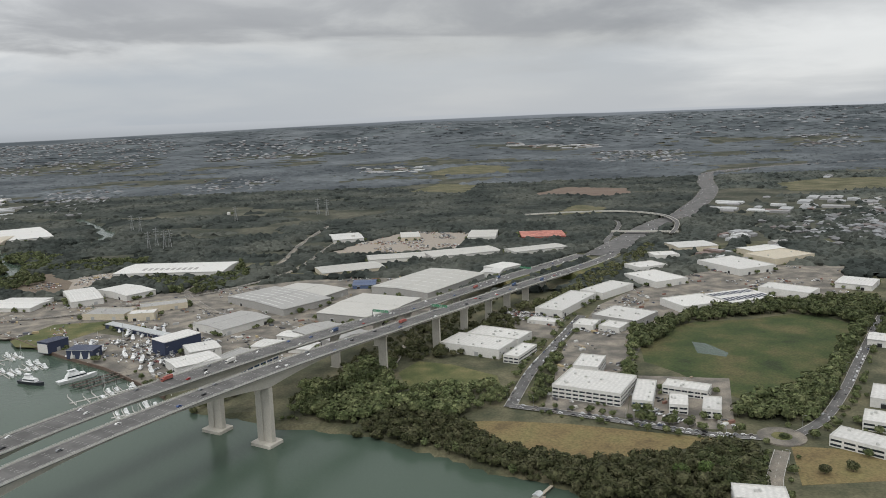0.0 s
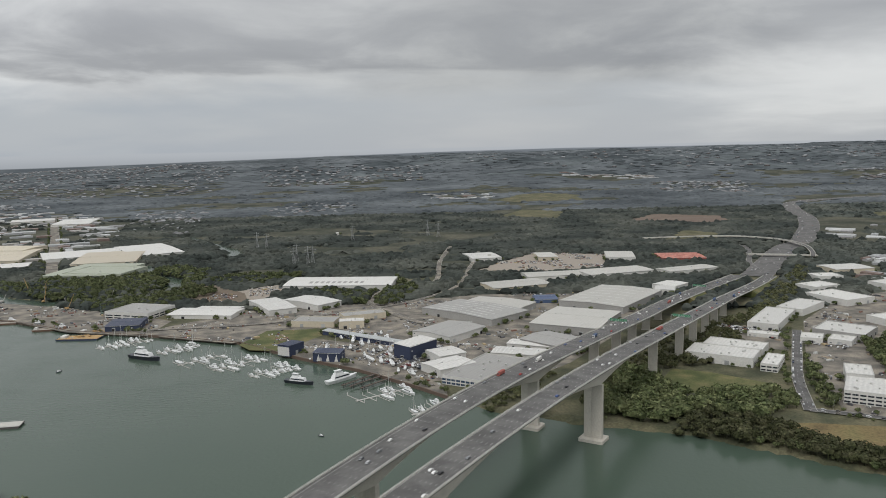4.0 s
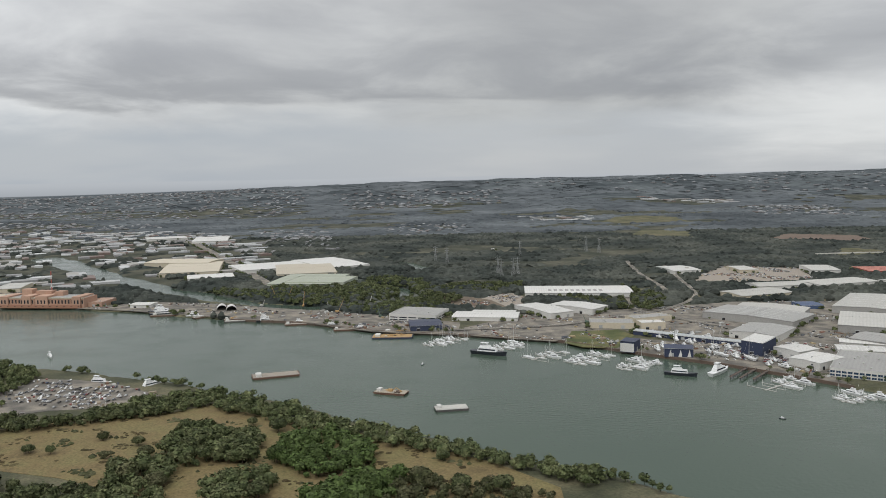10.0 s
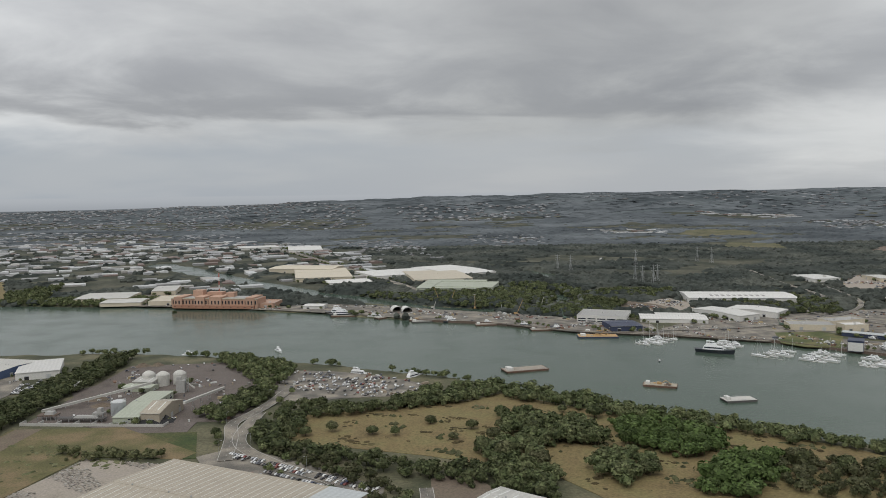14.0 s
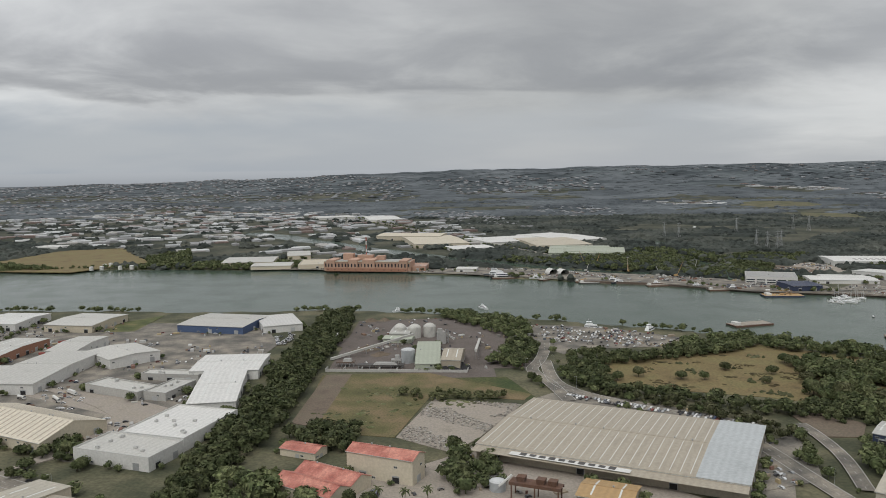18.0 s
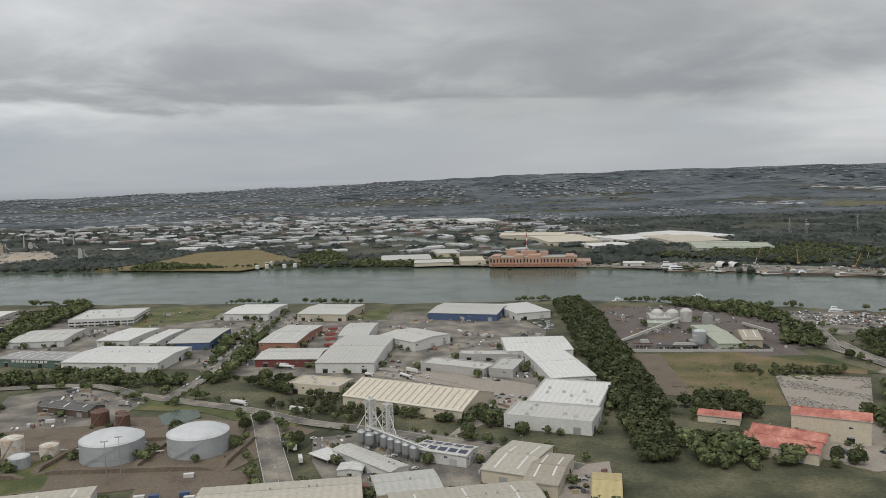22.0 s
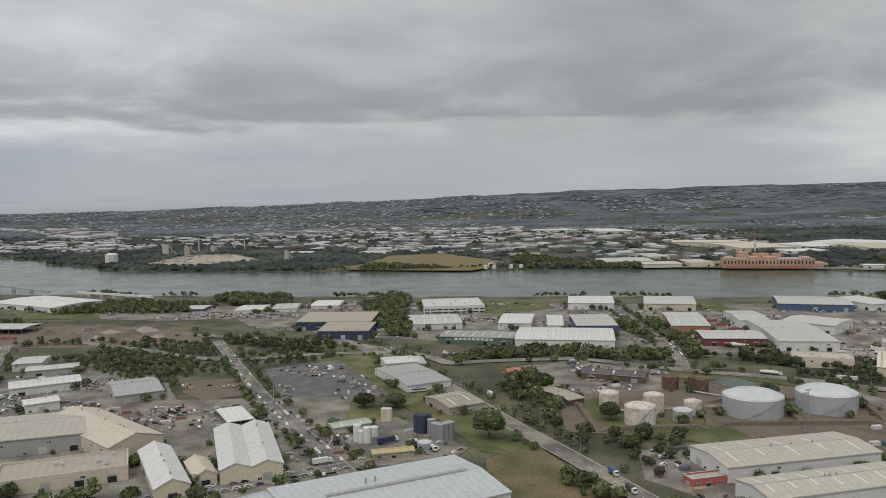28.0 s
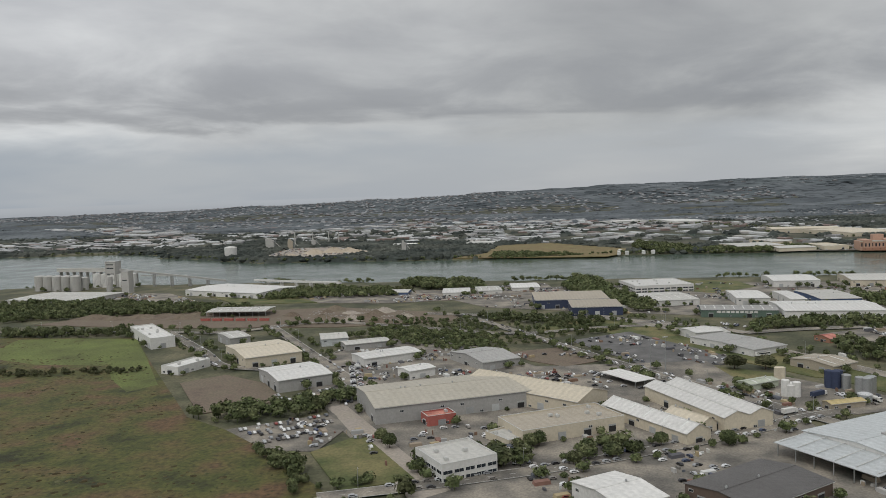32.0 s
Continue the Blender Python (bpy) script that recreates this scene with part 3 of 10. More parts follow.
def road(line, width, material=None, label="worn asphalt street with kerbs", dashes=True):
    LAYER[0] += 1
    z = GROUND + 0.05 + 0.012 * LAYER[0]
    line = smooth(line)
    ROADS.append((line, width))
    s = Shape()
    pairs = strip(line, width)
    vs = [(x, y, h) for (l, r) in pairs for (x, y), h in ((l, z), (r, z))]
    s.add(vs, [(2 * i + 1, 2 * i + 3, 2 * i + 2, 2 * i) for i in range(len(pairs) - 1)])
    ob = solid("road", s, material or OLD_ASPHALT, label, "road", "structure")
    wide = strip(line, width + 0.9)
    kerb = Shape()
    for side in (0, 1):
        for i in range(len(pairs) - 1):
            a, b, c, d = pairs[i][side], pairs[i + 1][side], wide[i + 1][side], wide[i][side]
            kerb.add([(*a, z + 0.13), (*b, z + 0.13), (*c, z + 0.13), (*d, z + 0.13), (*a, z - 0.3), (*b, z - 0.3)], [(0, 1, 2, 3), (0, 4, 5, 1)])
    part("kerb", kerb, WALL["concrete"], ob)
    if dashes:
        dsh, run = Shape(), 0.0
        for (x0, y0), (x1, y1) in zip(line[:-1], line[1:]):
            n = math.hypot(x1 - x0, y1 - y0)
            k = 0.0
            while k < n:
                if (run + k) % 12 < 1.0:
                    dsh.box(x0 + (x1 - x0) * k / n, y0 + (y1 - y0) * k / n, z + 0.004, 3.5, 0.22, 0.02, math.atan2(y1 - y0, x1 - x0))
                    k += 11
                k += 1.0
            run += n
        if dsh.v:
            part("lane_marking", dsh, PAINT, ob)
    return ob

# ---------------- the wharf edge on the far bank ----------------
def wharf_edge():
    line = [(x, float(np.interp(x, FAR_X, FAR_Y))) for x in np.linspace(-1010, -240, 33)]
    back = [(x, y + 34) for x, y in reversed(line)]
    patch("yard", [(x, y - 3) for x, y in line] + back, OLD_ASPHALT, "worn wharf apron along the water", "yard")
    s = Shape()
    for (x0, y0), (x1, y1) in zip(line[:-1], line[1:]):
        s.beam((x0, y0 - 3.6, 0.9), (x1, y1 - 3.6, 0.9), 1.4, 5.6)
    solid("seawall", s, WALL["brown"], "dark stained seawall along the wharf", "seawall", "structure")
    for i, (x, y) in enumerate(line):
        if i % 3 == 0:
            ob = thing("mooring_dolphin", x, y - 8, 0, 0, "dark timber mooring pile beside the wharf", "pile", "mooring piles")
            part("pile", Shape().tube(0, 0, -3, 5.5, 0.45, n=8), WALL["brown"], ob)
            part("pile_cap", Shape().tube(0, 0, 5.5, 5.9, 0.55, 0.5, n=8), WALL["white"], ob)


wharf_edge()

# ---------------- sheds, warehouses and offices ----------------
SHED_RNG = random.Random(5)
FOOT = []


def door_mesh(w, h, cache={}):
    key = (w, h)
    if key not in cache:
        n = max(3, int(h / 0.6))
        prof = [(0.06, 0.0), (0.06, h)] + [(-0.06 - 0.05 * (k % 2), h * (1 - k / (2 * n))) for k in range(2 * n + 1)]
        m = len(prof)
        s = Shape().add([(xx, yy, zz) for xx in (-w / 2, w / 2) for yy, zz in prof], [tuple(range(m)), tuple(range(2 * m - 1, m - 1, -1))] + [((i + 1) % m, i, m + i, m + (i + 1) % m) for i in range(m)])
        cache[key] = s.mesh("roller_door")
        cache[key].materials.append(SHUTTER)
    return cache[key]


def window_meshes(w, h, blue, cache={}):
    key = (w, h, blue)
    if key not in cache:
        pane = Shape().box(0, 0, 0, w, 0.08, h)
        fr = Shape()
        for x in (-w / 2, 0, w / 2):
            fr.box(x, -0.06, -0.08, 0.12, 0.14, h + 0.16)
        for z in (-0.08, h):
            fr.box(0, -0.06, z, w + 0.12, 0.14, 0.1)
        cache[key] = (pane.mesh("pane"), fr.mesh("window_frame"))
        cache[key][0].materials.append(BLUE_GLASS if blue else GLASS)
        cache[key][1].materials.append(FRAME)
    return cache[key]


def plant_mesh(cache={}):
    """A rooftop cooling unit with its fan hood."""
    if "unit" not in cache:
        cache["unit"] = Shape().box(0, 0, 0.25, 2.6, 1.8, 1.3).box(-1.0, 0, 0, 0.3, 1.6, 0.25).box(1.0, 0, 0, 0.3, 1.6, 0.25).tube(-0.6, 0, 1.55, 1.8, 0.55, n=10).tube(0.6, 0, 1.55, 1.8, 0.55, n=10).mesh("roof_unit")
        cache["unit"].materials.append(TRIM)
        cache["vent"] = Shape().tube(0, 0, 0, 0.5, 0.35, n=8).tube(0, 0, 0.5, 1.1, 0.6, 0.45, n=10, cap=0.25).mesh("roof_vent")
        cache["vent"].materials.append(STEEL)
    return cache


def set_on(name, me, owner, x, y, z, turn=0.0, label=""):
    o = new(name, me)
    o.parent = owner
    o.matrix_basis = Matrix.Translation((x, y, z)) @ Matrix.Rotation(turn, 4, "Z")
    return tagged(o, label)


def roof_planes(w, d, h, rise, n, over):
    """One folded sheet of n gables whose ridges run along x, each d / n deep; with the ends that close them."""
    roof, ends, ridges = Shape(), Shape(), []
    k = rise / (d / n / 2)
    fold = [(-d / 2 - over, h - k * over)]
    for i in range(n):
        y0, y1 = -d / 2 + d * i / n, -d / 2 + d * (i + 1) / n
        ym = (y0 + y1) / 2
        fold += [(ym, h + rise), (y1 + (over if i == n - 1 else 0), h - (k * over if i == n - 1 else 0))]
        ridges.append(ym)
        for x in (-w / 2, w / 2):
            ends.add([(x - 0.1, y0, h), (x - 0.1, y1, h), (x - 0.1, ym, h + rise), (x + 0.1, y0, h), (x + 0.1, y1, h), (x + 0.1, ym, h + rise)], [(0, 2, 1), (3, 4, 5), (0, 1, 4, 3), (1, 2, 5, 4), (2, 0, 3, 5)])
    X, m = w / 2 + over, len(fold)
    roof.add([(x, y, z + t) for t in (0.05, 0.3) for x in (-X, X) for y, z in fold],
             [(i, i + 1, m + i + 1, m + i) for i in range(m - 1)] + [(2 * m + i, 3 * m + i, 3 * m + i + 1, 2 * m + i + 1) for i in range(m - 1)]
             + [(i, 2 * m + i, 2 * m + i + 1, i + 1) for i in range(m - 1)] + [(m + i, m + i + 1, 3 * m + i + 1, 3 * m + i) for i in range(m - 1)]
             + [(0, m, 3 * m, 2 * m), (2 * m - 1, m - 1, 3 * m - 1, 4 * m - 1)])
    return roof, ends, ridges


def shed(x, y, w, d, turn, h, kind, rise, wall, roofcol, label, doors=True, base=None):
    """A building of the industrial land. w runs along its own x, d along y. kind: g, d gabled (ridge along x, y), m, n double gabled,
    r steep ribbed, s one slope, f flat with parapet."""
    rng = SHED_RNG
    far = y > 1080 or x > 330
    if kind in "dn":
        turn, w, d, kind = turn + 90, d, w, {"d": "g", "n": "m"}[kind]
    name = "office_building" if wall in ("strip", "glass") else "open_shed" if wall == "open" else "cottage" if "cottage" in label else "warehouse"
    ob = thing(name, x, y, GROUND if base is None else base, turn, label, "office" if name == "office_building" else "shed" if name == "open_shed" else "house" if name == "cottage" else "warehouse", "industrial buildings")
    FOOT.append((x, y, w, d, radians(turn)))
    wm = WALL["white" if wall in ("strip", "glass") else "grey" if wall == "open" else wall]
    rm = ROOF["pale" if roofcol == "solar" else roofcol]
    walls = Shape()
    t = 0.35
    top = h + (0.9 if kind == "f" and wall != "open" else 0)
    if wall == "open":
        for i in range(max(2, int(w / 8)) + 1):
            for yy in (-d / 2 + 0.3, d / 2 - 0.3):
                set_post = Shape().box(-w / 2 + 0.3 + (w - 0.6) * i / max(2, int(w / 8)), yy, 0, 0.35, 0.35, h)
                part("post", set_post, STEEL, ob)
    else:
        ring = [(x * (w / 2 - e), y * (d / 2 - e), z) for e, z in ((0, -0.3), (0, top), (t, top), (t, -0.3)) for x, y in ((-1, -1), (1, -1), (1, 1), (-1, 1))]
        walls.add(ring, [(4 * j + i, 4 * j + (i + 1) % 4, (4 * j + 4) % 16 + (i + 1) % 4, (4 * j + 4) % 16 + i) for j in range(4) for i in range(4)])
    if kind in "gmr":
        roof, ends, ridges = roof_planes(w, d, h, rise, 2 if kind == "m" else 1, 0.6)
        if wall != "open":
            walls.add(ends.v, ends.f)
        main = part("roof", roof, rm, ob)
        cap = Shape()
        for ym in ridges:
            cap.box(0, ym, h + rise + 0.28, w + 1.2, 0.7, 0.14)
        part("ridge_cap", cap, rm, main)
        for yy in (-d / 2 - 0.62, d / 2 + 0.62):
            part("gutter", Shape().box(0, yy, h - 0.25, w + 1.2, 0.25, 0.3), TRIM, main)
        # translucent sheets, strips that stand for roof ribs, and vents in the roof
        half = d / (4 if kind == "m" else 2)
        step = 5.5 if kind == "r" else rng.choice((9, 12, 16, 22))
        if kind == "r" or "tan ribbed" in label or rng.random() < (0.2 if far else 0.45):
            if "tan ribbed" in label:
                step = 6.0
            n = max(2, int(w / step))
            for ym in ridges:
                for sgn in (-1, 1):
                    for i in range(n):
                        cx = -w / 2 + w * (i + 0.5) / n
                        a, b = 0.06, (0.94 if kind == "r" or step <= 6 else rng.uniform(0.5, 0.9))
                        ya, yb = ym + sgn * half * a, ym + sgn * half * b
                        za, zb = h + rise * (1 - a) + 0.31, h + rise * (1 - b) + 0.31
                        # the thin strips on red and tan ribbed roofs stand for pale ribs
                        ww = 0.25 if roofcol == "red" else 0.22 if "tan ribbed" in label else 0.55 if kind != "r" else 0.7
                        q = Shape().add([(cx - ww, ya, za), (cx + ww, ya, za), (cx + ww, yb, zb), (cx - ww, yb, zb), (cx - ww, ya, za + 0.09), (cx + ww, ya, za + 0.09), (cx + ww, yb, zb + 0.09), (cx - ww, yb, zb + 0.09)],
                                        [(0, 1, 2, 3), (7, 6, 5, 4), (0, 4, 5, 1), (1, 5, 6, 2), (2, 6, 7, 3), (3, 7, 4, 0)])
                        # kind r: darker strips paint the shade along the ribs
                        part("skylight", q, RIB_SHADE if kind == "r" else LIGHT_SHEET, main)
        for i in range(min(1 if far else 5, int(w / 22))):
            set_on("roof_vent", plant_mesh()["vent"], main, rng.uniform(-0.42, 0.42) * w, ridges[0], h + rise + 0.36)
    elif kind == "s":
        k = rise
        roof = Shape()
        X, Y = w / 2 + 0.5, d / 2 + 0.5
        for z in (0.05, 0.4):
            roof.v += [(-X, -Y, h - k * 0.5 + z), (X, -Y, h - k * 0.5 + z), (X, Y, h + k * 0.5 + z), (-X, Y, h + k * 0.5 + z)]
        roof.f += [(3, 2, 1, 0), (4, 5, 6, 7), (0, 1, 5, 4), (1, 2, 6, 5), (2, 3, 7, 6), (3, 0, 4, 7)]
        main = part("roof", roof, rm, ob)
        gut = Shape().box(0, -Y - 0.1, h - k * 0.5 - 0.1, w + 1, 0.25, 0.4)
        part("gutter", gut, TRIM, main)
    else:
        slab = 0.4
        main = part("roof", Shape().box(0, 0, h - slab, w - 2 * t if wall != "open" else w + 1, d - 2 * t if wall != "open" else d + 1, slab), rm, ob)
        if wall != "open":
            cop = Shape()
            for yy in (-d / 2 + t / 2, d / 2 - t / 2):
                cop.box(0, yy, top, w + 0.2, t + 0.2, 0.12)
            for xx in (-w / 2 + t / 2, w / 2 - t / 2):
                cop.box(xx, 0, top, t + 0.2, d - 2 * t - 0.2, 0.12)
            part("coping", cop, TRIM, main)
            for i in range(min(2 if far else 7, 1 + int(w * d / 420))):
                set_on("roof_unit", plant_mesh()["unit"], main, rng.uniform(-0.38, 0.38) * w, rng.uniform(-0.36, 0.36) * d, h, rng.choice((0, math.pi / 2)))
    if roofcol == "solar" or "solar" in label:
        for i in range(int(w / 7)):
            for j in (-1, 1):
                zz = h + rise * 0.5 + 0.32
                q = Shape().box(0, 0, 0, 5.2, d * 0.26, 0.12)
                o = part("solar_panel", q, SOLAR, main)
                o.matrix_basis = Matrix.Translation((-w / 2 + 7 * (i + 0.5), j * d * 0.25, zz + 0.12)) @ Matrix.Rotation(-j * math.atan2(rise, d / 2), 4, "X")
    if walls.v:
        part("wall", walls, wm, ob)
    if wall == "open" or not doors:
        return ob
    # openings on the sides that the flight passes
    for side in range(4):
        a = side * math.pi / 2
        nx, ny = math.sin(a), -math.cos(a)
        if math.sin(radians(turn)) * nx + math.cos(radians(turn)) * ny > 0.35:
            continue
        run = w if side % 2 == 0 else d
        off = (d if side % 2 == 0 else w) / 2

        def fix(nm, me, u, z, proud, owner=ob):
            c, s = math.cos(a), math.sin(a)
            return set_on(nm, me, owner, c * u + nx * (off + proud), s * u + ny * (off + proud), z, a)

        if wall in ("strip", "glass"):
            n = max(2, min(5 if far else 10, int(run / (9 if far else 5.5))))
            for fl in range(max(1, int(h / 3.7))):
                for i in range(n):
                    pn, fr = window_meshes(round(run / n * 0.82, 1), 1.7 if wall == "strip" else 2.3, wall == "glass" or "blue" in label)
                    o = fix("window", pn, -run / 2 + run * (i + 0.5) / n, 0.9 + fl * 3.7, 0.03)
                    if not far:
                        set_on("window_frame", fr, o, 0, 0, 0)
        else:
            n = max(1, min(2 if far else 6, int(run / 16)))
            dw, dh = (5, min(5, round(h * 0.62))) if h > 5 else (3, 2.6)
            shadow = rng.random() < 0.3
            for i in range(n):
                if rng.random() < 0.3 and n > 1:
                    continue
                o = fix("roller_door", door_mesh(dw, dh), -run / 2 + run * (i + 0.5) / n, 0, 0.03)
                if rng.random() < 0.48:
                    # flat near-black panel over the shutter, painted as the shade of an open door
                    q = Shape().box(0, -0.13, 0, dw * 0.92, 0.06, dh * 0.8)
                    part("open_doorway", q, DARK, o, "dark open doorway")
            for i in range(max(2, min(8, int(run / 12)))):
                if rng.random() < (0.0 if far else 0.4):
                    pn, fr = window_meshes(2.4, 1.2, False)
                    o = fix("window", pn, -run / 2 + run * (i + 0.12) / max(2, min(8, int(run / 12))) + 2, 1.2 if h < 7 else rng.choice((1.2, h * 0.62)), 0.03)
                    set_on("window_frame", fr, o, 0, 0, 0)
    return ob


# darker copy of the ribbed roof colour, painted as rib shade
RIB_SHADE = mat("roof_shaded_rib", (0.40, 0.35, 0.28), 0.6)


# ---------------- the twin motorway bridges ----------------
def along(line, s):
    """Place, height and heading at s metres along a line of (x, y, z)."""
    for (x0, y0, z0), (x1, y1, z1) in zip(line[:-1], line[1:]):
        n = math.hypot(x1 - x0, y1 - y0)
        if s <= n or (x1, y1, z1) == line[-1]:
            k = s / n
            return x0 + (x1 - x0) * k, y0 + (y1 - y0) * k, z0 + (z1 - z0) * k, math.atan2(y1 - y0, x1 - x0)
        s -= n


def length(line):
    return sum(math.hypot(b[0] - a[0], b[1] - a[1]) for a, b in zip(line[:-1], line[1:]))


BARRIER = mat("pale_barrier", (0.55, 0.54, 0.50), 0.7, 0, 0.12, 6, 1.0)


def bridge(lead, line, width, piers, main_s, label):
    """A concrete box girder bridge along a line of (x, y, deck height); piers: stations and whether they stand in the water."""
    run = length(smooth(lead + line[:1], 8))
    line = smooth(lead + line, 8)
    piers = [(35 + 70 * i, 0) for i in range(int(run / 70) + 1)] + [(s + run, wet) for s, wet in piers]
    main_s = [s + run for s in main_s]
    total = length(line)
    ob = thing("motorway_bridge", line[0][0], line[0][1], 0, 0, label, "bridge", "twin bridges")
    ox, oy = line[0][0], line[0][1]
    st = list(np.arange(0, total, 9.0)) + [total]
    deck, girder, paint, seam = Shape(), Shape(), Shape(), Shape()
    rails = [Shape(), Shape()]
    rows_d, rows_g = [], []
    for s in st:
        x, y, z, a = along(line, s)
        nx, ny = -math.sin(a), math.cos(a)
        near = min(abs(s - m) for m in main_s)
        deep = 3.4 + 9.5 * max(0.0, 1 - near / 110.0) ** 1.8
        base = max(z - deep, -0.5)

        def at(u, h):
            return (x - ox + nx * u, y - oy + ny * u, h)
        W = width / 2
        rows_d.append([at(-W, z), at(W, z), at(W, z - 0.5), at(-W, z - 0.5)])
        rows_g.append([at(-W * 0.62, z - 0.5), at(W * 0.62, z - 0.5), at(W * 0.55, base), at(-W * 0.55, base)])
    for rows_, sh in ((rows_d, deck), (rows_g, girder)):
        vs = [p for r in rows_ for p in r]
        sh.add(vs, [(4 * i + j, 4 * i + 4 + j, 4 * i + 4 + (j + 1) % 4, 4 * i + (j + 1) % 4) for i in range(len(rows_) - 1) for j in range(4)] + [(0, 1, 2, 3), tuple(len(vs) - k for k in (1, 2, 3, 4))])
    part("deck", deck, ASPHALT, ob, "dark asphalt deck")
    part("box_girder", girder, CONCRETE, ob, "haunched concrete box girder")
    for side, r in zip((-1, 1), rails):
        for i in range(len(st) - 1):
            x0, y0, z0, a0 = along(line, st[i])
            x1, y1, z1, a1 = along(line, st[i + 1])
            u = side * (width / 2 - 0.25)
            p = (x0 - ox - math.sin(a0) * u, y0 - oy + math.cos(a0) * u, z0 + 0.55)
            q = (x1 - ox - math.sin(a1) * u, y1 - oy + math.cos(a1) * u, z1 + 0.55)
            r.beam(p, q, 0.5, 1.1)
            r.beam((p[0], p[1], p[2] + 0.5), (p[0], p[1], p[2] + 1.2), 0.15)
            r.beam((p[0], p[1], p[2] + 1.15), (q[0], q[1], q[2] + 1.15), 0.14)
        part("barrier", r, BARRIER, ob)
    s = 2.0
    while s < total - 4:
        x, y, z, a = along(line, s)
        for k in range(-2, 3):
            u = k * 3.6
            paint.box(x - ox - math.sin(a) * u, y - oy + math.cos(a) * u, z + 0.01, 3.0, 0.17, 0.03, a)
        s += 11.0
    for i in range(len(st) - 1):
        for u in (-10.8, 10.8):
            x0, y0, z0, a0 = along(line, st[i])
            x1, y1, z1, a1 = along(line, st[i + 1])
            paint.beam((x0 - ox - math.sin(a0) * u, y0 - oy + math.cos(a0) * u, z0 + 0.02), (x1 - ox - math.sin(a1) * u, y1 - oy + math.cos(a1) * u, z1 + 0.02), 0.2, 0.03)
    part("lane_marking", paint, PAINT, ob)
    for sp, wet in piers:
        x, y, z, a = along(line, sp)
        near = min(abs(sp - m) for m in main_s)
        top = z - (3.4 + 9.5 * max(0.0, 1 - near / 110.0) ** 1.8) + 0.2
        pier = Shape()
        foot = 0.0 if wet else GROUND - 1
        if wet:
            pier.box(0, -4.7, foot, 4.6, 6.6, top - foot).box(0, 4.7, foot, 4.6, 6.6, top - foot).box(0, 0, foot, 3.2, 3.4, top - foot)
            cap = Shape().prism([(-8, -11), (8, -11), (9, -9.5), (9, 9.5), (8, 11), (-8, 11), (-9, 9.5), (-9, -9.5)], -3.0, 2.6)
        else:
            pier.box(0, 0, foot, 2.6, width * 0.40, top - foot)
            pier.box(0, 0, top - 2.0, 3.2, width * 0.5, 1.9)
            cap = Shape().box(0, 0, foot - 0.2, 6, width * 0.46, 1.4)
        for nm, sh in (("pier", pier), ("pile_cap", cap)):
            o = part(nm, sh, CONCRETE, ob)
            o.matrix_basis = Matrix.Translation((x - ox, y - oy, 0)) @ Matrix.Rotation(a, 4, "Z")
    return ob, line


EAST, EAST_LINE = bridge([(-760, -300, 5), (-710, -230, 7.5), (-640, -130, 16), (-570, -30, 27), (-500, 70, 38)], [(-440, 160, 47), (-380, 250, 56), (-303, 366, 63.5), (-232, 472, 67), (-161, 579, 66), (-91, 686, 60.5), (-21, 793, 52.3), (49, 901, 43.6), (118, 1008, 34.6), (187, 1116, 25.4), (258, 1222, 16), (330, 1325, 8.5), (395, 1420, 4.2)], 23.5,
                         [(320, 1), (580, 1), (759, 0), (870, 0), (939, 0), (1008, 0), (1066, 0), (1130, 0), (1195, 0)], (580, 320), "pale concrete motorway bridge with six lanes of traffic")
WEST, WEST_LINE = bridge([(-750, -250, 5), (-700, -180, 7.5), (-630, -70, 16), (-565, 35, 27), (-500, 137, 38)], [(-440, 235, 47), (-367, 356, 57.5), (-300, 465, 62.5), (-233, 574, 62.5), (-166, 684, 56.5), (-100, 793, 47.3), (-34, 903, 36.8), (32, 1012, 26.6), (98, 1122, 18), (170, 1228, 11), (250, 1330, 6.5), (345, 1440, 4.2)], 27,
                         [(261, 1), (521, 1), (704, 0), (791, 0), (861, 0), (931, 0), (1001, 0)], (521, 261), "pale concrete motorway bridge with green overhead signs")

RAMPS = [([(x, y) for x, y, z in line if z < 20 and y > 900], 30) for line in (EAST_LINE, WEST_LINE)]


def embankment(line, width, start):
    """The grassed bank that carries a deck down to the ground."""
    s, n = Shape(), 0
    pts = [p for p in line if p[1] > start]
    for i, (x, y, z) in enumerate(pts):
        x1, y1, _ = pts[min(i + 1, len(pts) - 1)]
        x0, y0, _ = pts[max(i - 1, 0)]
        a = math.atan2(y1 - y0, x1 - x0)
        top, half = z - 0.55, width / 2 + 1.0
        foot = half + 1.6 * (top - GROUND)
        s.v += [(x - math.sin(a) * u, y + math.cos(a) * u, h) for u, h in ((-foot, GROUND - 0.3), (-half, top), (half, top), (foot, GROUND - 0.3))]
        n += 1
    s.f += [(4 * i + j, 4 * i + 4 + j, 4 * i + 5 + j, 4 * i + 1 + j) for i in range(n - 1) for j in range(3)] + [(0, 1, 2, 3)]
    solid("embankment", s, LAWN, "grassed bank carrying the motorway off the bridge", "bank", "structure")


embankment(EAST_LINE, 23.5, 1235)
embankment(WEST_LINE, 27, 1195)


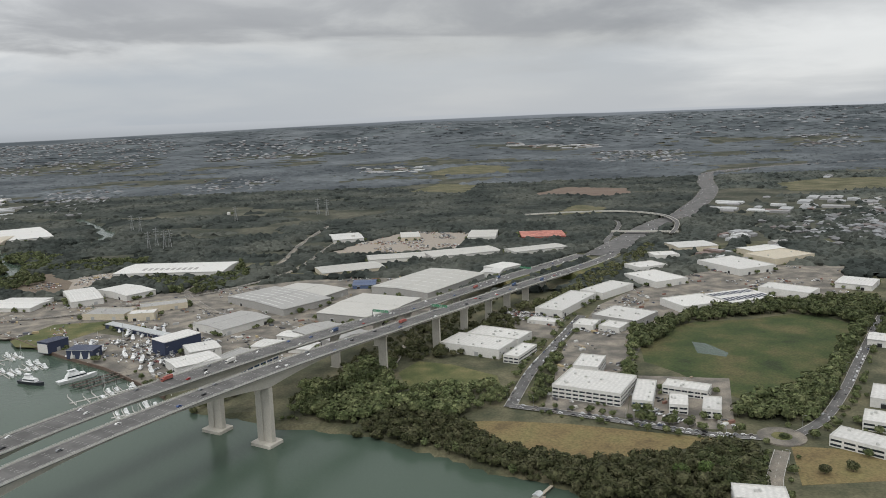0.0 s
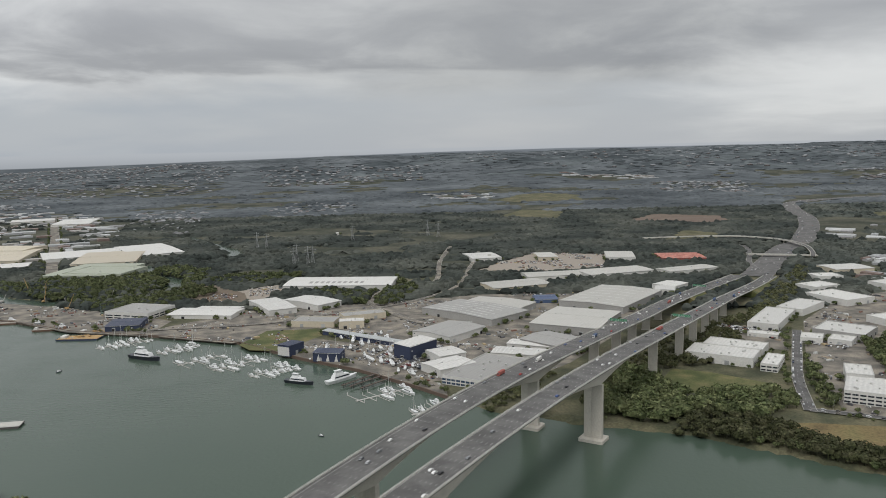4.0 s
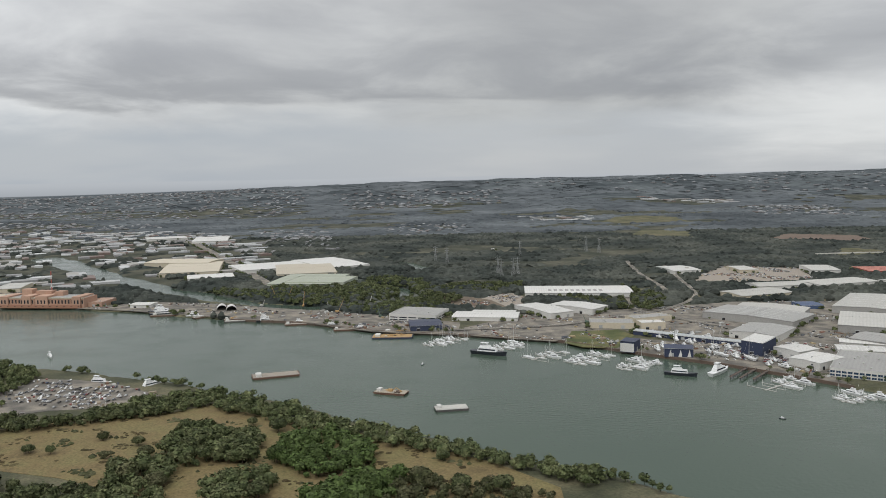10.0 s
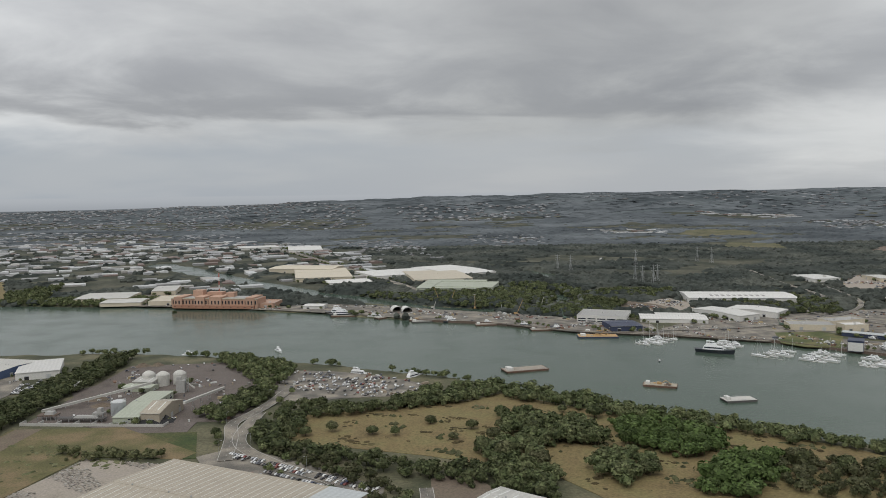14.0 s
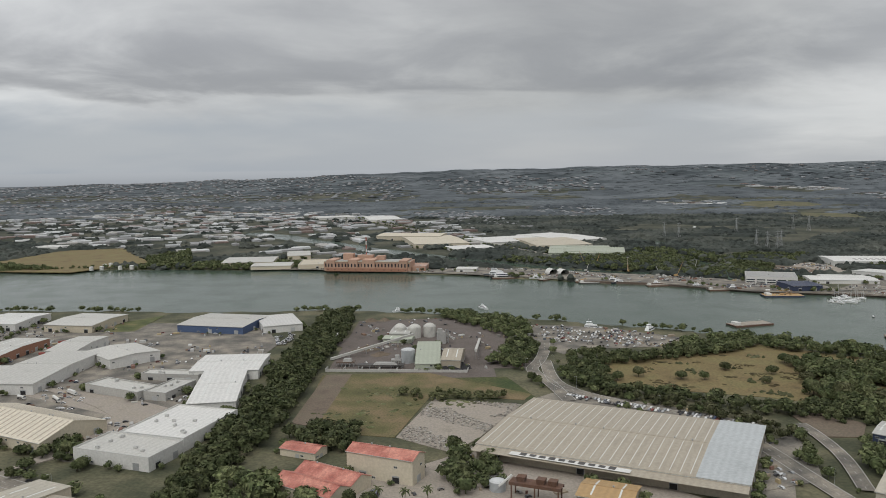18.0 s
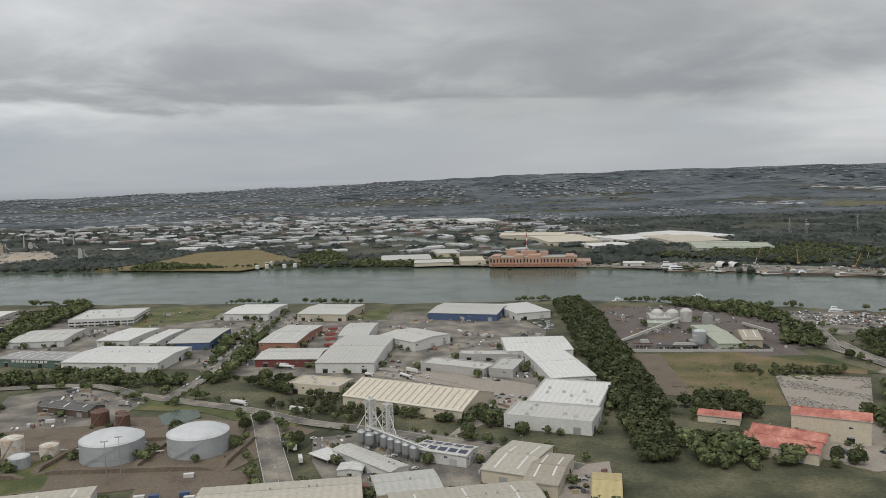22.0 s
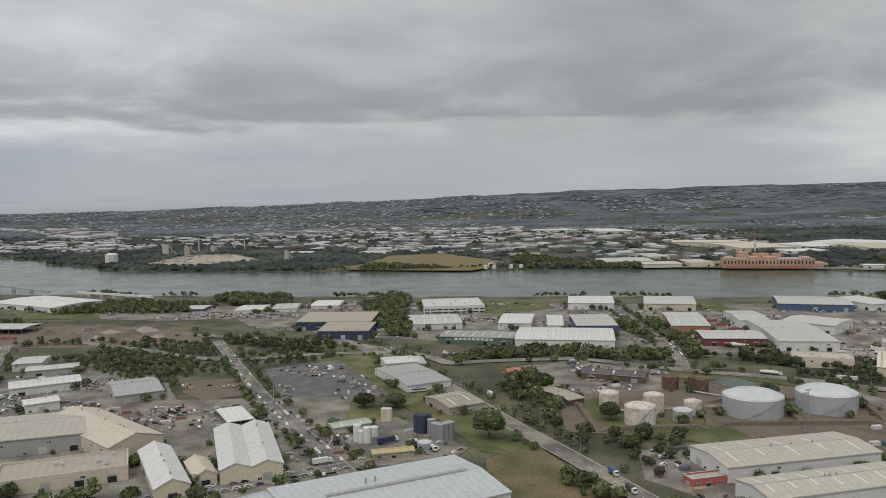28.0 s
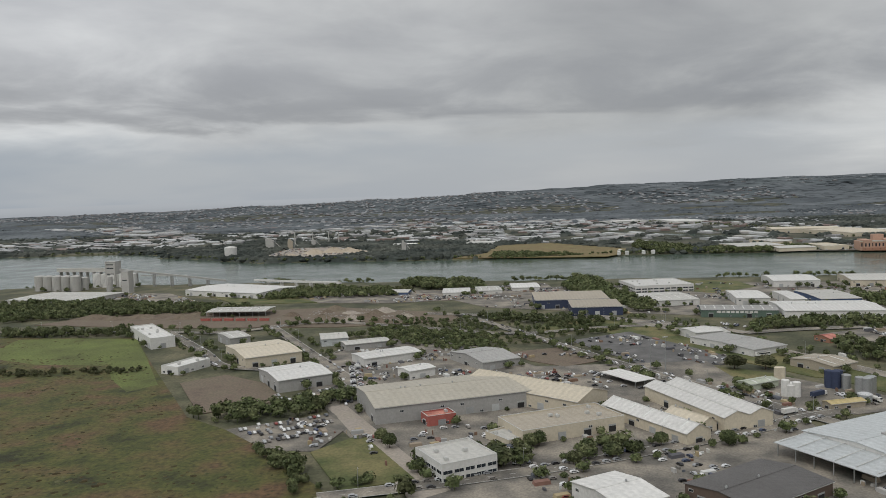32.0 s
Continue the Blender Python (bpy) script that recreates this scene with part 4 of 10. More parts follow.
def flyover(line, width, z, label):
    """A slim elevated ramp on single columns."""
    line = smooth(line)
    RAMPS.append((line, width + 4))
    ob = thing("flyover", line[0][0], line[0][1], 0, 0, label, "flyover", "motorway flyovers")
    ox, oy = line[0]
    deck, rail = Shape(), Shape()
    pairs = strip(line, width)
    vs = [(x - ox, y - oy, h) for l, r in pairs for (x, y), h in ((l, z), (r, z), (r, z - 1.6), (l, z - 1.6))]
    deck.add(vs, [(4 * i + j, 4 * i + 4 + j, 4 * i + 4 + (j + 1) % 4, 4 * i + (j + 1) % 4) for i in range(len(pairs) - 1) for j in range(4)])
    part("deck", deck, CONCRETE, ob)
    lane = Shape().add([(x - ox, y - oy, z + 0.02) for l, r in strip(line, width - 1.4) for x, y in (l, r)], [(2 * i + 1, 2 * i + 3, 2 * i + 2, 2 * i) for i in range(len(pairs) - 1)])
    part("carriageway", lane, ASPHALT, ob)
    for side in (0, 1):
        for i in range(len(pairs) - 1):
            a, b = pairs[i][side], pairs[i + 1][side]
            rail.beam((a[0] - ox, a[1] - oy, z + 0.5), (b[0] - ox, b[1] - oy, z + 0.5), 0.35, 1.0)
    part("barrier", rail, BARRIER, ob)
    for x, y in line[3:-1:4]:
        part("column", Shape().tube(x - ox, y - oy, GROUND - 1, z - 1.5, 1.3, n=10), CONCRETE, ob)
    return ob


flyover([(330, 2010), (450, 2020), (572, 2005), (647, 1920), (650, 1800), (614, 1690), (575, 1610)], 10, 11, "curving concrete motorway flyover on columns")
flyover([(465, 1680), (530, 1660), (600, 1638)], 11, 9.5, "short concrete road bridge over the motorway")

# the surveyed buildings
shed(-405.7, 1444.6, 197.7, 94.2, -6.0, 9, "g", 2, "white", "white", "long white warehouse with dark roof lettering bars")
shed(-498.9, 1241.9, 45.5, 100.7, 28.4, 9, "g", 2, "white", "white", "white metal warehouse with low gable roof")
shed(-438.6, 1263.7, 50.1, 85.8, 48.5, 9, "g", 2, "white", "white", "white metal warehouse beside a car yard")
shed(-415.0, 1120.6, 63.2, 37.5, -10.1, 8, "f", 0, "cream", "grey", "cream curved office building with flat roof")
shed(-349.5, 1156.7, 64.4, 29.1, 19.5, 8, "f", 0, "cream", "grey", "cream two storey office building")
shed(-361.9, 1099.1, 35.7, 24.3, 4.0, 10, "f", 0, "cream", "white", "white office building with balconies")
shed(-427.3, 959.8, 18.3, 29.2, 151.0, 13, "s", 1, "navy", "navy", "tall navy shipyard hall with white end wall")
shed(-376.4, 923.6, 34.0, 18.8, -12.9, 11, "s", 1, "navy", "navy", "navy shipyard hall with white sail signs")
shed(-328, 1008, 170.0, 11.0, -37.8, 6, "s", 1, "navy", "blueg", "long narrow navy boat rack with pale roof")
shed(-271.4, 934.8, 50.1, 26.0, 48.8, 17, "s", 1, "navy", "white", "tall shipyard paint hall with white roof")
shed(-235.8, 909.4, 36.0, 35.9, 26.7, 10, "g", 1, "white", "white", "white boat shed beside the slipway")
shed(-234.3, 861.9, 50.1, 38.0, 33.3, 9, "g", 1, "white", "white", "white boat shed with wide door")
shed(-192.3, 838.4, 57.8, 102.3, -32.9, 9, "f", 0, "glass", "grey", "grey marine showroom with glazed front")
shed(-139.3, 917.2, 76.4, 31.3, -20.3, 5, "g", 1, "white", "white", "long narrow white storage units")
shed(-112.3, 950.6, 85.6, 25.0, -26.5, 5, "g", 1, "white", "white", "long narrow white storage units")
shed(-89.5, 957.4, 82.4, 56.3, -47.7, 8, "g", 2, "grey", "grey", "large grey metal warehouse with gable")
shed(-42.9, 1072.8, 96.6, 120.8, -29.1, 11, "g", 2, "grey", "pale", "pale grey distribution warehouse")
shed(46.4, 1227.0, 161.6, 106.4, 52.4, 11, "g", 2, "grey", "pale", "huge pale grey distribution warehouse")
shed(-139.3, 1200.2, 54.8, 103.0, 54.8, 10, "g", 2, "grey", "pale", "grey metal warehouse with curved roof")
shed(-181.0, 1154.0, 85.0, 138.5, 44.0, 10, "g", 2, "grey", "grey", "wide grey metal warehouse with gable")
shed(-225.2, 1032.3, 78.3, 63.5, 48.4, 9, "g", 2, "white", "grey", "grey roofed factory with white office front")
shed(-89.2, 1385.2, 113.2, 65.7, 18.1, 7, "g", 2, "cream", "pale", "long pale shed with verandas")
shed(-5.8, 1480.5, 107.7, 53.3, 6.7, 7, "g", 2, "white", "pale", "long pale industrial shed")
shed(-57.5, 1251.2, 36.1, 40.1, -1.4, 6, "g", 1, "blue", "blue", "small blue metal clad shed")
shed(120.5, 1497.1, 140.6, 66.4, 16.2, 8, "g", 1, "white", "pale", "long pale warehouse row")
shed(266.2, 1501.2, 116.3, 44.4, 20.9, 8, "g", 1, "white", "pale", "long pale warehouse row")
shed(154.8, 1293.0, 40.0, 32.0, 70.0, 8, "g", 1, "white", "white", "white industrial shed near the motorway")
shed(177.4, 1334.6, 51.3, 41.1, 41.9, 8, "g", 1, "white", "white", "white industrial shed near the motorway")
shed(185.6, 1702.2, 60.2, 101.3, -10.8, 10, "g", 1, "white", "pale", "white boxy warehouse with pale roof")
shed(311.7, 1677.3, 93.4, 81.2, -5.1, 8, "g", 1, "red", "red", "long red roofed factory")
shed(26.2, 1740.0, 41.7, 76.7, 1.5, 8, "g", 1, "cream", "pale", "cream yard building with pale roof")
shed(-116.3, 1755.3, 66.4, 91.6, 10.7, 8, "g", 2, "white", "white", "pale works building in a yard")
shed(229.3, 1054.2, 116.9, 39.6, 53.4, 9, "f", 0, "white", "white", "white flat roofed office warehouse")
shed(305.7, 1126.2, 82.4, 39.2, 42.1, 9, "f", 0, "white", "white", "white flat roofed warehouse")
shed(287.1, 971.0, 59.8, 62.4, 45.3, 9, "f", 0, "grey", "white", "white roofed warehouse with dark walls")
shed(230.6, 946.1, 25.6, 30.5, -30.3, 6, "f", 0, "white", "white", "low white office annex with parapet")
shed(261.5, 931.2, 27.4, 30.3, -39.6, 6, "f", 0, "white", "white", "low white office annex with parapet")
shed(399.3, 1188.3, 60.4, 77.9, 21.6, 9, "f", 0, "white", "white", "white flat roofed warehouse")
shed(414.4, 1283.4, 56.0, 42.5, 20.4, 9, "f", 0, "white", "white", "white flat roofed office")
shed(476.3, 1375.1, 46.7, 37.4, 1.4, 9, "f", 0, "white", "white", "white flat roofed office")
shed(557.9, 1455.6, 79.4, 61.0, 5.4, 10, "g", 1, "cream", "white", "cream warehouse with white roof")
shed(559.6, 1259.4, 76.8, 99.0, 20.3, 10, "f", 0, "white", "white", "huge white flat roofed warehouse")
shed(663.0, 1319.2, 94.0, 69.5, 21.8, 10, "f", 0, "cream", "cream", "cream flat roofed warehouse")
shed(662.6, 1387.8, 73.0, 44.4, 16.8, 9, "g", 1, "cream", "white", "cream warehouse with white roof")
shed(395.8, 1022.4, 66.7, 55.6, 15.6, 9, "f", 0, "white", "white", "white two storey office warehouse")
shed(467.0, 1037.1, 72.9, 58.1, 16.8, 9, "g", 1, "white", "white", "white warehouse with rooftop solar panels")
shed(553.0, 1067.8, 40.5, 71.8, 42.9, 9, "f", 0, "white", "white", "white office block at the wetland edge")
shed(182.3, 715.1, 66.2, 56.0, -31.8, 12, "f", 0, "strip", "white", "large white three storey office with window bands")
shed(192.2, 775.4, 26.0, 40.6, -25.9, 12, "f", 0, "strip", "white", "white office wing with window bands")
shed(223.8, 692.4, 18.3, 58.5, -22.0, 8, "f", 0, "strip", "white", "white townhouse office with blue glazing")
shed(266.9, 699.5, 41.5, 20.4, -32.9, 8, "f", 0, "strip", "white", "white terrace of office units")
shed(246.1, 664.2, 16.3, 29.5, -20.2, 8, "f", 0, "strip", "white", "white cubic office unit with parapet")
shed(271.5, 650.8, 15.8, 33.5, -22.9, 8, "f", 0, "strip", "white", "white cubic office unit with parapet")
shed(86.9, 873.7, 75.2, 46.7, -33.9, 10, "f", 0, "white", "white", "white warehouse with pale grey walls")
shed(115.2, 905.2, 68.4, 37.3, -34.9, 10, "f", 0, "white", "white", "white warehouse with pale grey walls")
shed(129.9, 838.1, 18.3, 50.2, -33.2, 8, "f", 0, "strip", "white", "white office annex with glazing")
shed(182.3, 976.9, 37.4, 19.7, -32.3, 4, "f", 0, "white", "white", "white flat car park canopy")
shed(356.2, 562.9, 40.6, 25.3, -48.7, 8, "f", 0, "strip", "white", "white terrace of office units")
shed(392.5, 601.6, 20.3, 28.8, -34.8, 8, "f", 0, "strip", "white", "white cubic office unit with parapet")
shed(432.8, 654.1, 21.8, 42.0, -35.1, 8, "f", 0, "white", "white", "white office unit with flat roof")
shed(237.8, 486.1, 35.3, 21.2, -17.4, 8, "f", 0, "white", "white", "white flat roofed unit near the bank")
shed(671.5, 1096.0, 48.7, 54.7, -42.4, 8, "g", 1, "white", "white", "white warehouse behind trees")
shed(533.7, 820.4, 24.6, 31.4, -36.5, 8, "g", 1, "white", "white", "white shed at the wetland edge")
shed(-1348.3, 2095.8, 178.3, 105.0, -9.0, 12, "g", 2, "cream", "cream", "cream factory hall with three tall bays")
shed(-1284.1, 1955.1, 136.6, 236.7, 11.9, 10, "g", 2, "cream", "cream", "large cream factory hall by creek")
shed(-1195.9, 1793.7, 102.8, 74.4, 17.6, 6, "g", 1, "white", "white", "long white store by the creek")
shed(-919.5, 1660.7, 131.0, 104.8, -10.9, 10, "f", 0, "pgreen", "pgreen", "pale green warehouse with curved end")
shed(-990.1, 1878.6, 137.8, 213.3, 11.6, 10, "g", 2, "cream", "cream", "cream roofed warehouse with long eaves")
shed(-948.8, 2019.5, 122.2, 231.8, 30.8, 9, "g", 2, "white", "white", "white roofed warehouse with long eaves")
shed(-1716.8, 3053.4, 147.9, 118.3, 22.7, 8, "g", 1, "white", "white", "long white warehouse in the far estate")
shed(-1510.4, 2944.5, 124.4, 228.4, 12.0, 8, "g", 1, "white", "white", "long white warehouse in the far estate")
shed(-702.0, 1226.2, 78.7, 68.1, -18.7, 10, "f", 0, "strip", "grey", "grey terraced marina office building")
shed(-692.3, 1137.9, 47.2, 51.2, 4.9, 8, "g", 1, "navy", "navy", "navy workshop shed at the marina")
shed(-595.2, 1207.8, 103.3, 53.1, -10.3, 6, "g", 1, "white", "white", "low white workshop row behind the marina")
shed(-581.6, 1228.3, 70.1, 39.2, -10.5, 6, "g", 1, "white", "white", "low white workshop row behind the marina")
shed(-1512.2, 872.9, 86.7, 76.6, -12.9, 9, "g", 2, "blue", "pale", "riverside warehouse with blue front")
shed(-1446.0, 870.4, 46.2, 67.2, 22.3, 9, "s", 1, "white", "white", "white riverside warehouse with glass roof strip")
shed(-1691.3, 885.4, 64.4, 76.9, -9.3, 9, "g", 2, "cream", "pale", "pale riverside warehouse with gable roof")
shed(-1793.4, 896.3, 59.2, 73.3, -5.2, 9, "g", 2, "white", "white", "white riverside warehouse with stepped roof")
shed(-1705.5, 726.5, 40.6, 96.6, -4.9, 9, "g", 2, "brick", "pale", "pale roofed factory with brick wall")
shed(-1682.2, 630.4, 60.5, 47.0, -1.7, 8, "g", 2, "dred", "pale", "pale roofed factory with dark red wall")
shed(-1619.1, 642.9, 54.4, 125.2, -3.3, 10, "g", 2, "white", "pale", "huge pale grey factory hall")
shed(-1633.7, 741.2, 32.4, 71.9, -1.4, 10, "g", 2, "white", "pale", "pale grey factory wing with gable")
shed(-1569.0, 703.4, 56.1, 52.1, -42.4, 10, "g", 2, "white", "pale", "pale grey factory wing with gable")
shed(-1633.4, 522.9, 48.2, 27.3, -16.7, 8, "f", 0, "cream", "cream", "low cream store with flat roof")
shed(-1547.6, 481.5, 104.3, 55.9, 154.3, 8, "r", 8, "cream", "rib", "long cream ribbed bulk store with steep roof")
shed(-1443.7, 656.3, 63.4, 63.7, 3.4, 9, "g", 1, "white", "white", "white warehouse along the tree belt")
shed(-1431.1, 576.6, 38.1, 107.4, 9.8, 9, "g", 1, "white", "white", "white warehouse along the tree belt")
shed(-1430.2, 477.4, 53.6, 67.8, -16.6, 9, "f", 0, "white", "white", "white warehouse along the tree belt")
shed(-1448.1, 427.3, 62.0, 34.8, -18.8, 9, "f", 0, "white", "pale", "pale grey office warehouse with strip glazing")
shed(-1519.5, 584.2, 64.4, 23.8, -26.3, 7, "f", 0, "concrete", "pale", "low concrete tilt slab workshop")
shed(-1475.2, 579.9, 22.1, 42.9, -16.6, 7, "f", 0, "concrete", "pale", "low concrete tilt slab workshop")
shed(-1490.3, 630.1, 56.6, 16.6, -7.5, 6, "f", 0, "concrete", "pale", "low concrete office row with parapet")
shed(-1847.1, 633.3, 97.9, 71.0, -5.3, 9, "g", 2, "white", "white", "large white warehouse with wide front doors")
shed(-1936.0, 638.0, 77.1, 35.4, -9.5, 8, "g", 1, "dgreen", "grey", "dark green shed with white wall sign")
shed(-1993.3, 746.6, 60.8, 70.6, 8.8, 7, "g", 1, "white", "pale", "pale workshop with plant on roof")
shed(-2107.7, 743.7, 87.3, 68.9, 1.6, 11, "s", 1, "navy", "tan", "wide tan roofed hall with navy walls")
shed(-2084.0, 678.6, 55.7, 53.0, 0.6, 10, "s", 1, "navy", "tan", "wide tan roofed hall with navy walls")
shed(-1980.4, 875.5, 79.4, 77.6, 8.7, 9, "f", 0, "strip", "white", "white riverside office block")
shed(-1809.0, 728.6, 44.9, 79.2, 1.5, 8, "g", 1, "blue", "pale", "pale warehouse with blue wall")
shed(-1895.5, 742.7, 37.0, 70.9, -5.1, 8, "g", 1, "white", "white", "small white workshop with gable roof")
shed(-1851.8, 728.6, 17.8, 75.3, -2.3, 8, "g", 1, "white", "white", "small white workshop with gable roof")
shed(-1111.6, 438.7, 170.8, 114.0, -25.2, 10, "g", 2, "tan", "tan", "huge tan ribbed warehouse with grey end bay")
shed(-1330.4, 432.1, 28.0, 15.2, -23.1, 5, "g", 2, "cream", "red", "small cream hall with red roof")
shed(-1271.0, 392.5, 46.5, 16.7, 156.3, 16, "g", 3, "cream", "red", "tall cream hall with faded red roof")
shed(-1307.6, 371.3, 44.4, 38.7, 148.0, 7, "m", 4, "cream", "red", "cream school hall with double red gable roof")
shed(-1138.4, 354.2, 31.7, 26.8, -23.2, 6, "g", 2, "tan", "ochre", "low shed with ochre rusted roof")
shed(-2225.5, 288.0, 104.7, 58.6, 22.2, 11, "g", 3, "grey", "beige", "huge beige and grey gable warehouse")
shed(-2151.5, 228.5, 65.8, 31.9, 26.0, 8, "f", 0, "cream", "tan", "wide cream factory with flat tan roof")
shed(-2165.5, 297.0, 34.2, 93.9, 51.3, 10, "d", 5, "cream", "cream", "long cream gabled store with ribbed roof")
shed(-2097.5, 233.6, 17.6, 71.5, 31.8, 7, "d", 4, "cream", "white", "long cream gabled store with white roof")
shed(-2076.3, 234.6, 12.0, 28.8, 32.0, 6, "d", 3, "cream", "cream", "small cream gabled store")
shed(-2060.7, 265.5, 33.3, 81.9, 22.7, 9, "n", 3, "cream", "white", "cream double gabled factory with white roof")
shed(-2096.1, 345.5, 17.4, 37.4, 32.2, 5, "f", 0, "open", "white", "white flat roofed open carport")
shed(-2202.0, 415.8, 34.7, 53.6, 33.1, 7, "g", 3, "grey", "grey", "grey gabled workshop with dark doorways")
shed(-2208.6, 164.7, 30.9, 30.8, 31.3, 9, "f", 0, "strip", "pale", "grey cubic office with roof plant and strip windows")
shed(-1966, 196, 104.0, 62.0, 30.5, 9, "g", 2.4, "white", "blueg", "huge pale blue grey factory with open loading side")
shed(-2070.5, 127.1, 53.1, 37.2, 36.8, 7, "g", 2, "brown", "dark", "dark roofed old factory with many skylights")
shed(-2133.5, 117.3, 24.6, 35.1, 31.7, 8, "g", 2, "white", "white", "white roofed warehouse at the street")
shed(-2344.7, 355.8, 41.2, 50.3, 33.6, 9, "g", 2, "grey", "white", "grey warehouse with white roof")
shed(-2399.2, 448.0, 48.8, 69.8, 33.3, 9, "g", 2, "cream", "cream", "cream warehouse with open bays")
shed(-2453.8, 527.0, 20.2, 39.3, 37.9, 8, "g", 1, "grey", "pale", "small grey metal workshop")
shed(-2545.4, 542.3, 22.9, 97.2, 37.3, 10, "f", 0, "white", "white", "tall white workshop beside the meadow")
shed(-2451.8, 405.7, 19.1, 36.2, -22.8, 6, "f", 0, "white", "white", "low white office beside the meadow")
shed(-2285.8, 430.8, 52.2, 27.7, 33.6, 7, "g", 1, "white", "white", "long white store with low roof")
shed(-2315.2, 490.9, 42.0, 19.9, 26.2, 6, "g", 1, "grey", "pale", "low grey store with pale roof")
shed(-2350.7, 516.3, 25.0, 32.5, 16.6, 7, "g", 1, "blueg", "pale", "pale blue grey shed")
shed(-2253.1, 371.4, 23.0, 18.1, 38.6, 7, "g", 1, "white", "white", "small white workshop with pitched roof")
shed(-2224.8, 246.3, 18.3, 12.6, 25.8, 6, "f", 0, "red", "red", "red metal annex beside loading dock")
shed(-2182.8, 209.4, 14.3, 21.4, 37.9, 4, "f", 0, "cream", "pale", "low office annex with pale roof")
shed(-1986.3, 462.6, 37.6, 71.6, 30.5, 6, "g", 1, "white", "grey", "pale grey factory with white parapet wall")
shed(-2003.9, 514.8, 28.5, 27.4, 19.6, 7, "g", 1, "white", "white", "white factory end block")
shed(-1945.6, 381.2, 27.7, 36.1, 33.4, 6, "g", 2, "tan", "tan", "tan roofed workshop with grey walls")
shed(-2010.7, 324.0, 26.0, 11.7, 30.2, 5, "g", 1, "pgreen", "pgreen", "pale green metal shed")
shed(-1974.7, 272.6, 24.5, 8.0, 18.3, 4, "g", 1, "tan", "yellow", "low open shed with yellow roof")
shed(-1753.0, 264.9, 93.7, 37.6, 17.1, 9, "g", 2, "white", "beige", "large beige roofed white warehouse")
shed(-1747.0, 216.9, 88.1, 27.7, 18.6, 9, "g", 2, "white", "beige", "large beige roofed white warehouse")
shed(-1795.2, 237.1, 38.6, 9.1, 19.1, 4, "f", 0, "red", "beige", "low office with red fascia")
shed(-1818.8, 468.0, 51.7, 17.3, -18.8, 6, "g", 2, "brown", "dark", "long dark rusted shed with skylights")
shed(-1998.1, 520.7, 30.0, 32.8, 16.2, 5, "g", 2, "cream", "pale", "pale green workshop beside the road")
shed(-1476.7, 340.5, 26.5, 52.3, -22.9, 8, "g", 2, "cream", "beige", "wide beige roofed cream warehouse")
shed(-1460.0, 322.3, 19.5, 47.9, -17.4, 8, "g", 2, "cream", "tan", "wide tan roofed cream warehouse")
shed(-1541.0, 305.4, 35.8, 28.7, 15.0, 7, "g", 1, "cream", "pale", "pale roofed warehouse with cream walls")
shed(-1506.6, 277.2, 79.1, 37.0, 12.3, 8, "g", 2, "cream", "beige", "wide beige roofed warehouse")
shed(-1430.1, 303.4, 15.2, 35.9, -9.0, 5, "g", 3, "tan", "yellow", "shed with yellow domed roof")
shed(-1521.0, 357.5, 35.4, 17.7, -23.1, 8, "g", 1, "white", "solar", "shed with rooftop solar panels")
shed(-1567.8, 347.7, 57.1, 13.9, -43.6, 6, "g", 1, "white", "pale", "long pale roofed mill shed with roller doors")
shed(-1596.3, 360.6, 14.3, 18.6, 49.1, 4, "f", 0, "open", "white", "open sided white canopy beside the mill")
shed(-1577.2, 336.9, 11.9, 14.6, 87.0, 4, "g", 1, "white", "white", "small white shed with dark red doors")
shed(-1607.2, 285.8, 86.4, 30.3, 10.1, 9, "g", 2, "cream", "beige", "cream roofed warehouse beside the tanks")
shed(-1902.6, 484.7, 11.8, 17.7, 24.0, 4, "g", 2, "brick", "red", "small cottage with red roof")
shed(-1868.5, 404.1, 14.1, 40.7, 34.2, 5, "g", 1, "brown", "tan", "low rusty brick shed")
shed(-2584.9, 929.4, 146.9, 86.8, -25.4, 8, "g", 2, "white", "white", "long white store by the river")
shed(-2841.7, 895.6, 134.4, 95.2, -11.4, 6, "g", 1, "concrete", "pale", "long pale store beside grain silos")
shed(-2509.7, 710.9, 73.8, 39.0, -0.7, 7, "g", 1, "open", "pale", "open sided scrap shed with pale roof")
shed(-1654.7, 1540.2, 103.4, 98.2, 6.3, 9, "g", 1, "cream", "pale", "grey rail workshop on the far bank")
shed(-1592.9, 1473.5, 77.4, 61.9, 5.2, 7, "g", 1, "cream", "pale", "grey rail workshop on the far bank")
shed(-1577.0, 1656.4, 49.4, 97.7, 11.8, 9, "g", 1, "cream", "pale", "pale factory on the far bank")
shed(-1515.2, 1491.0, 50.2, 91.7, 4.6, 8, "f", 0, "cream", "cream", "cream hall beside the power station")
shed(-1297.3, 1427.6, 30.5, 55.8, -5.1, 8, "f", 0, "orange", "orange", "orange annex beside the power station")
shed(-1204.8, 1391.0, 38.2, 30.5, -8.4, 6, "g", 1, "white", "white", "white shed on the far quay")
shed(-948.0, 1682.1, 135.8, 167.8, -8.0, 9, "g", 1, "pgreen", "pgreen", "pale green factory hall")
shed(-1092.6, 1963.9, 178.2, 142.6, 26.8, 9, "g", 1, "white", "white", "white roofed factory hall")
shed(-2468.3, 1944.5, 65.8, 52.7, 2.2, 6, "g", 1, "white", "white", "low white shed on the far bank")
shed(-2254.6, 1896.6, 74.5, 59.6, -10.5, 8, "f", 0, "white", "white", "white store on the far bank")
shed(-1254.7, 700.6, 23.7, 96.9, 1.0, 7, "g", 2, "pgreen", "pgreen", "pale green processing shed")
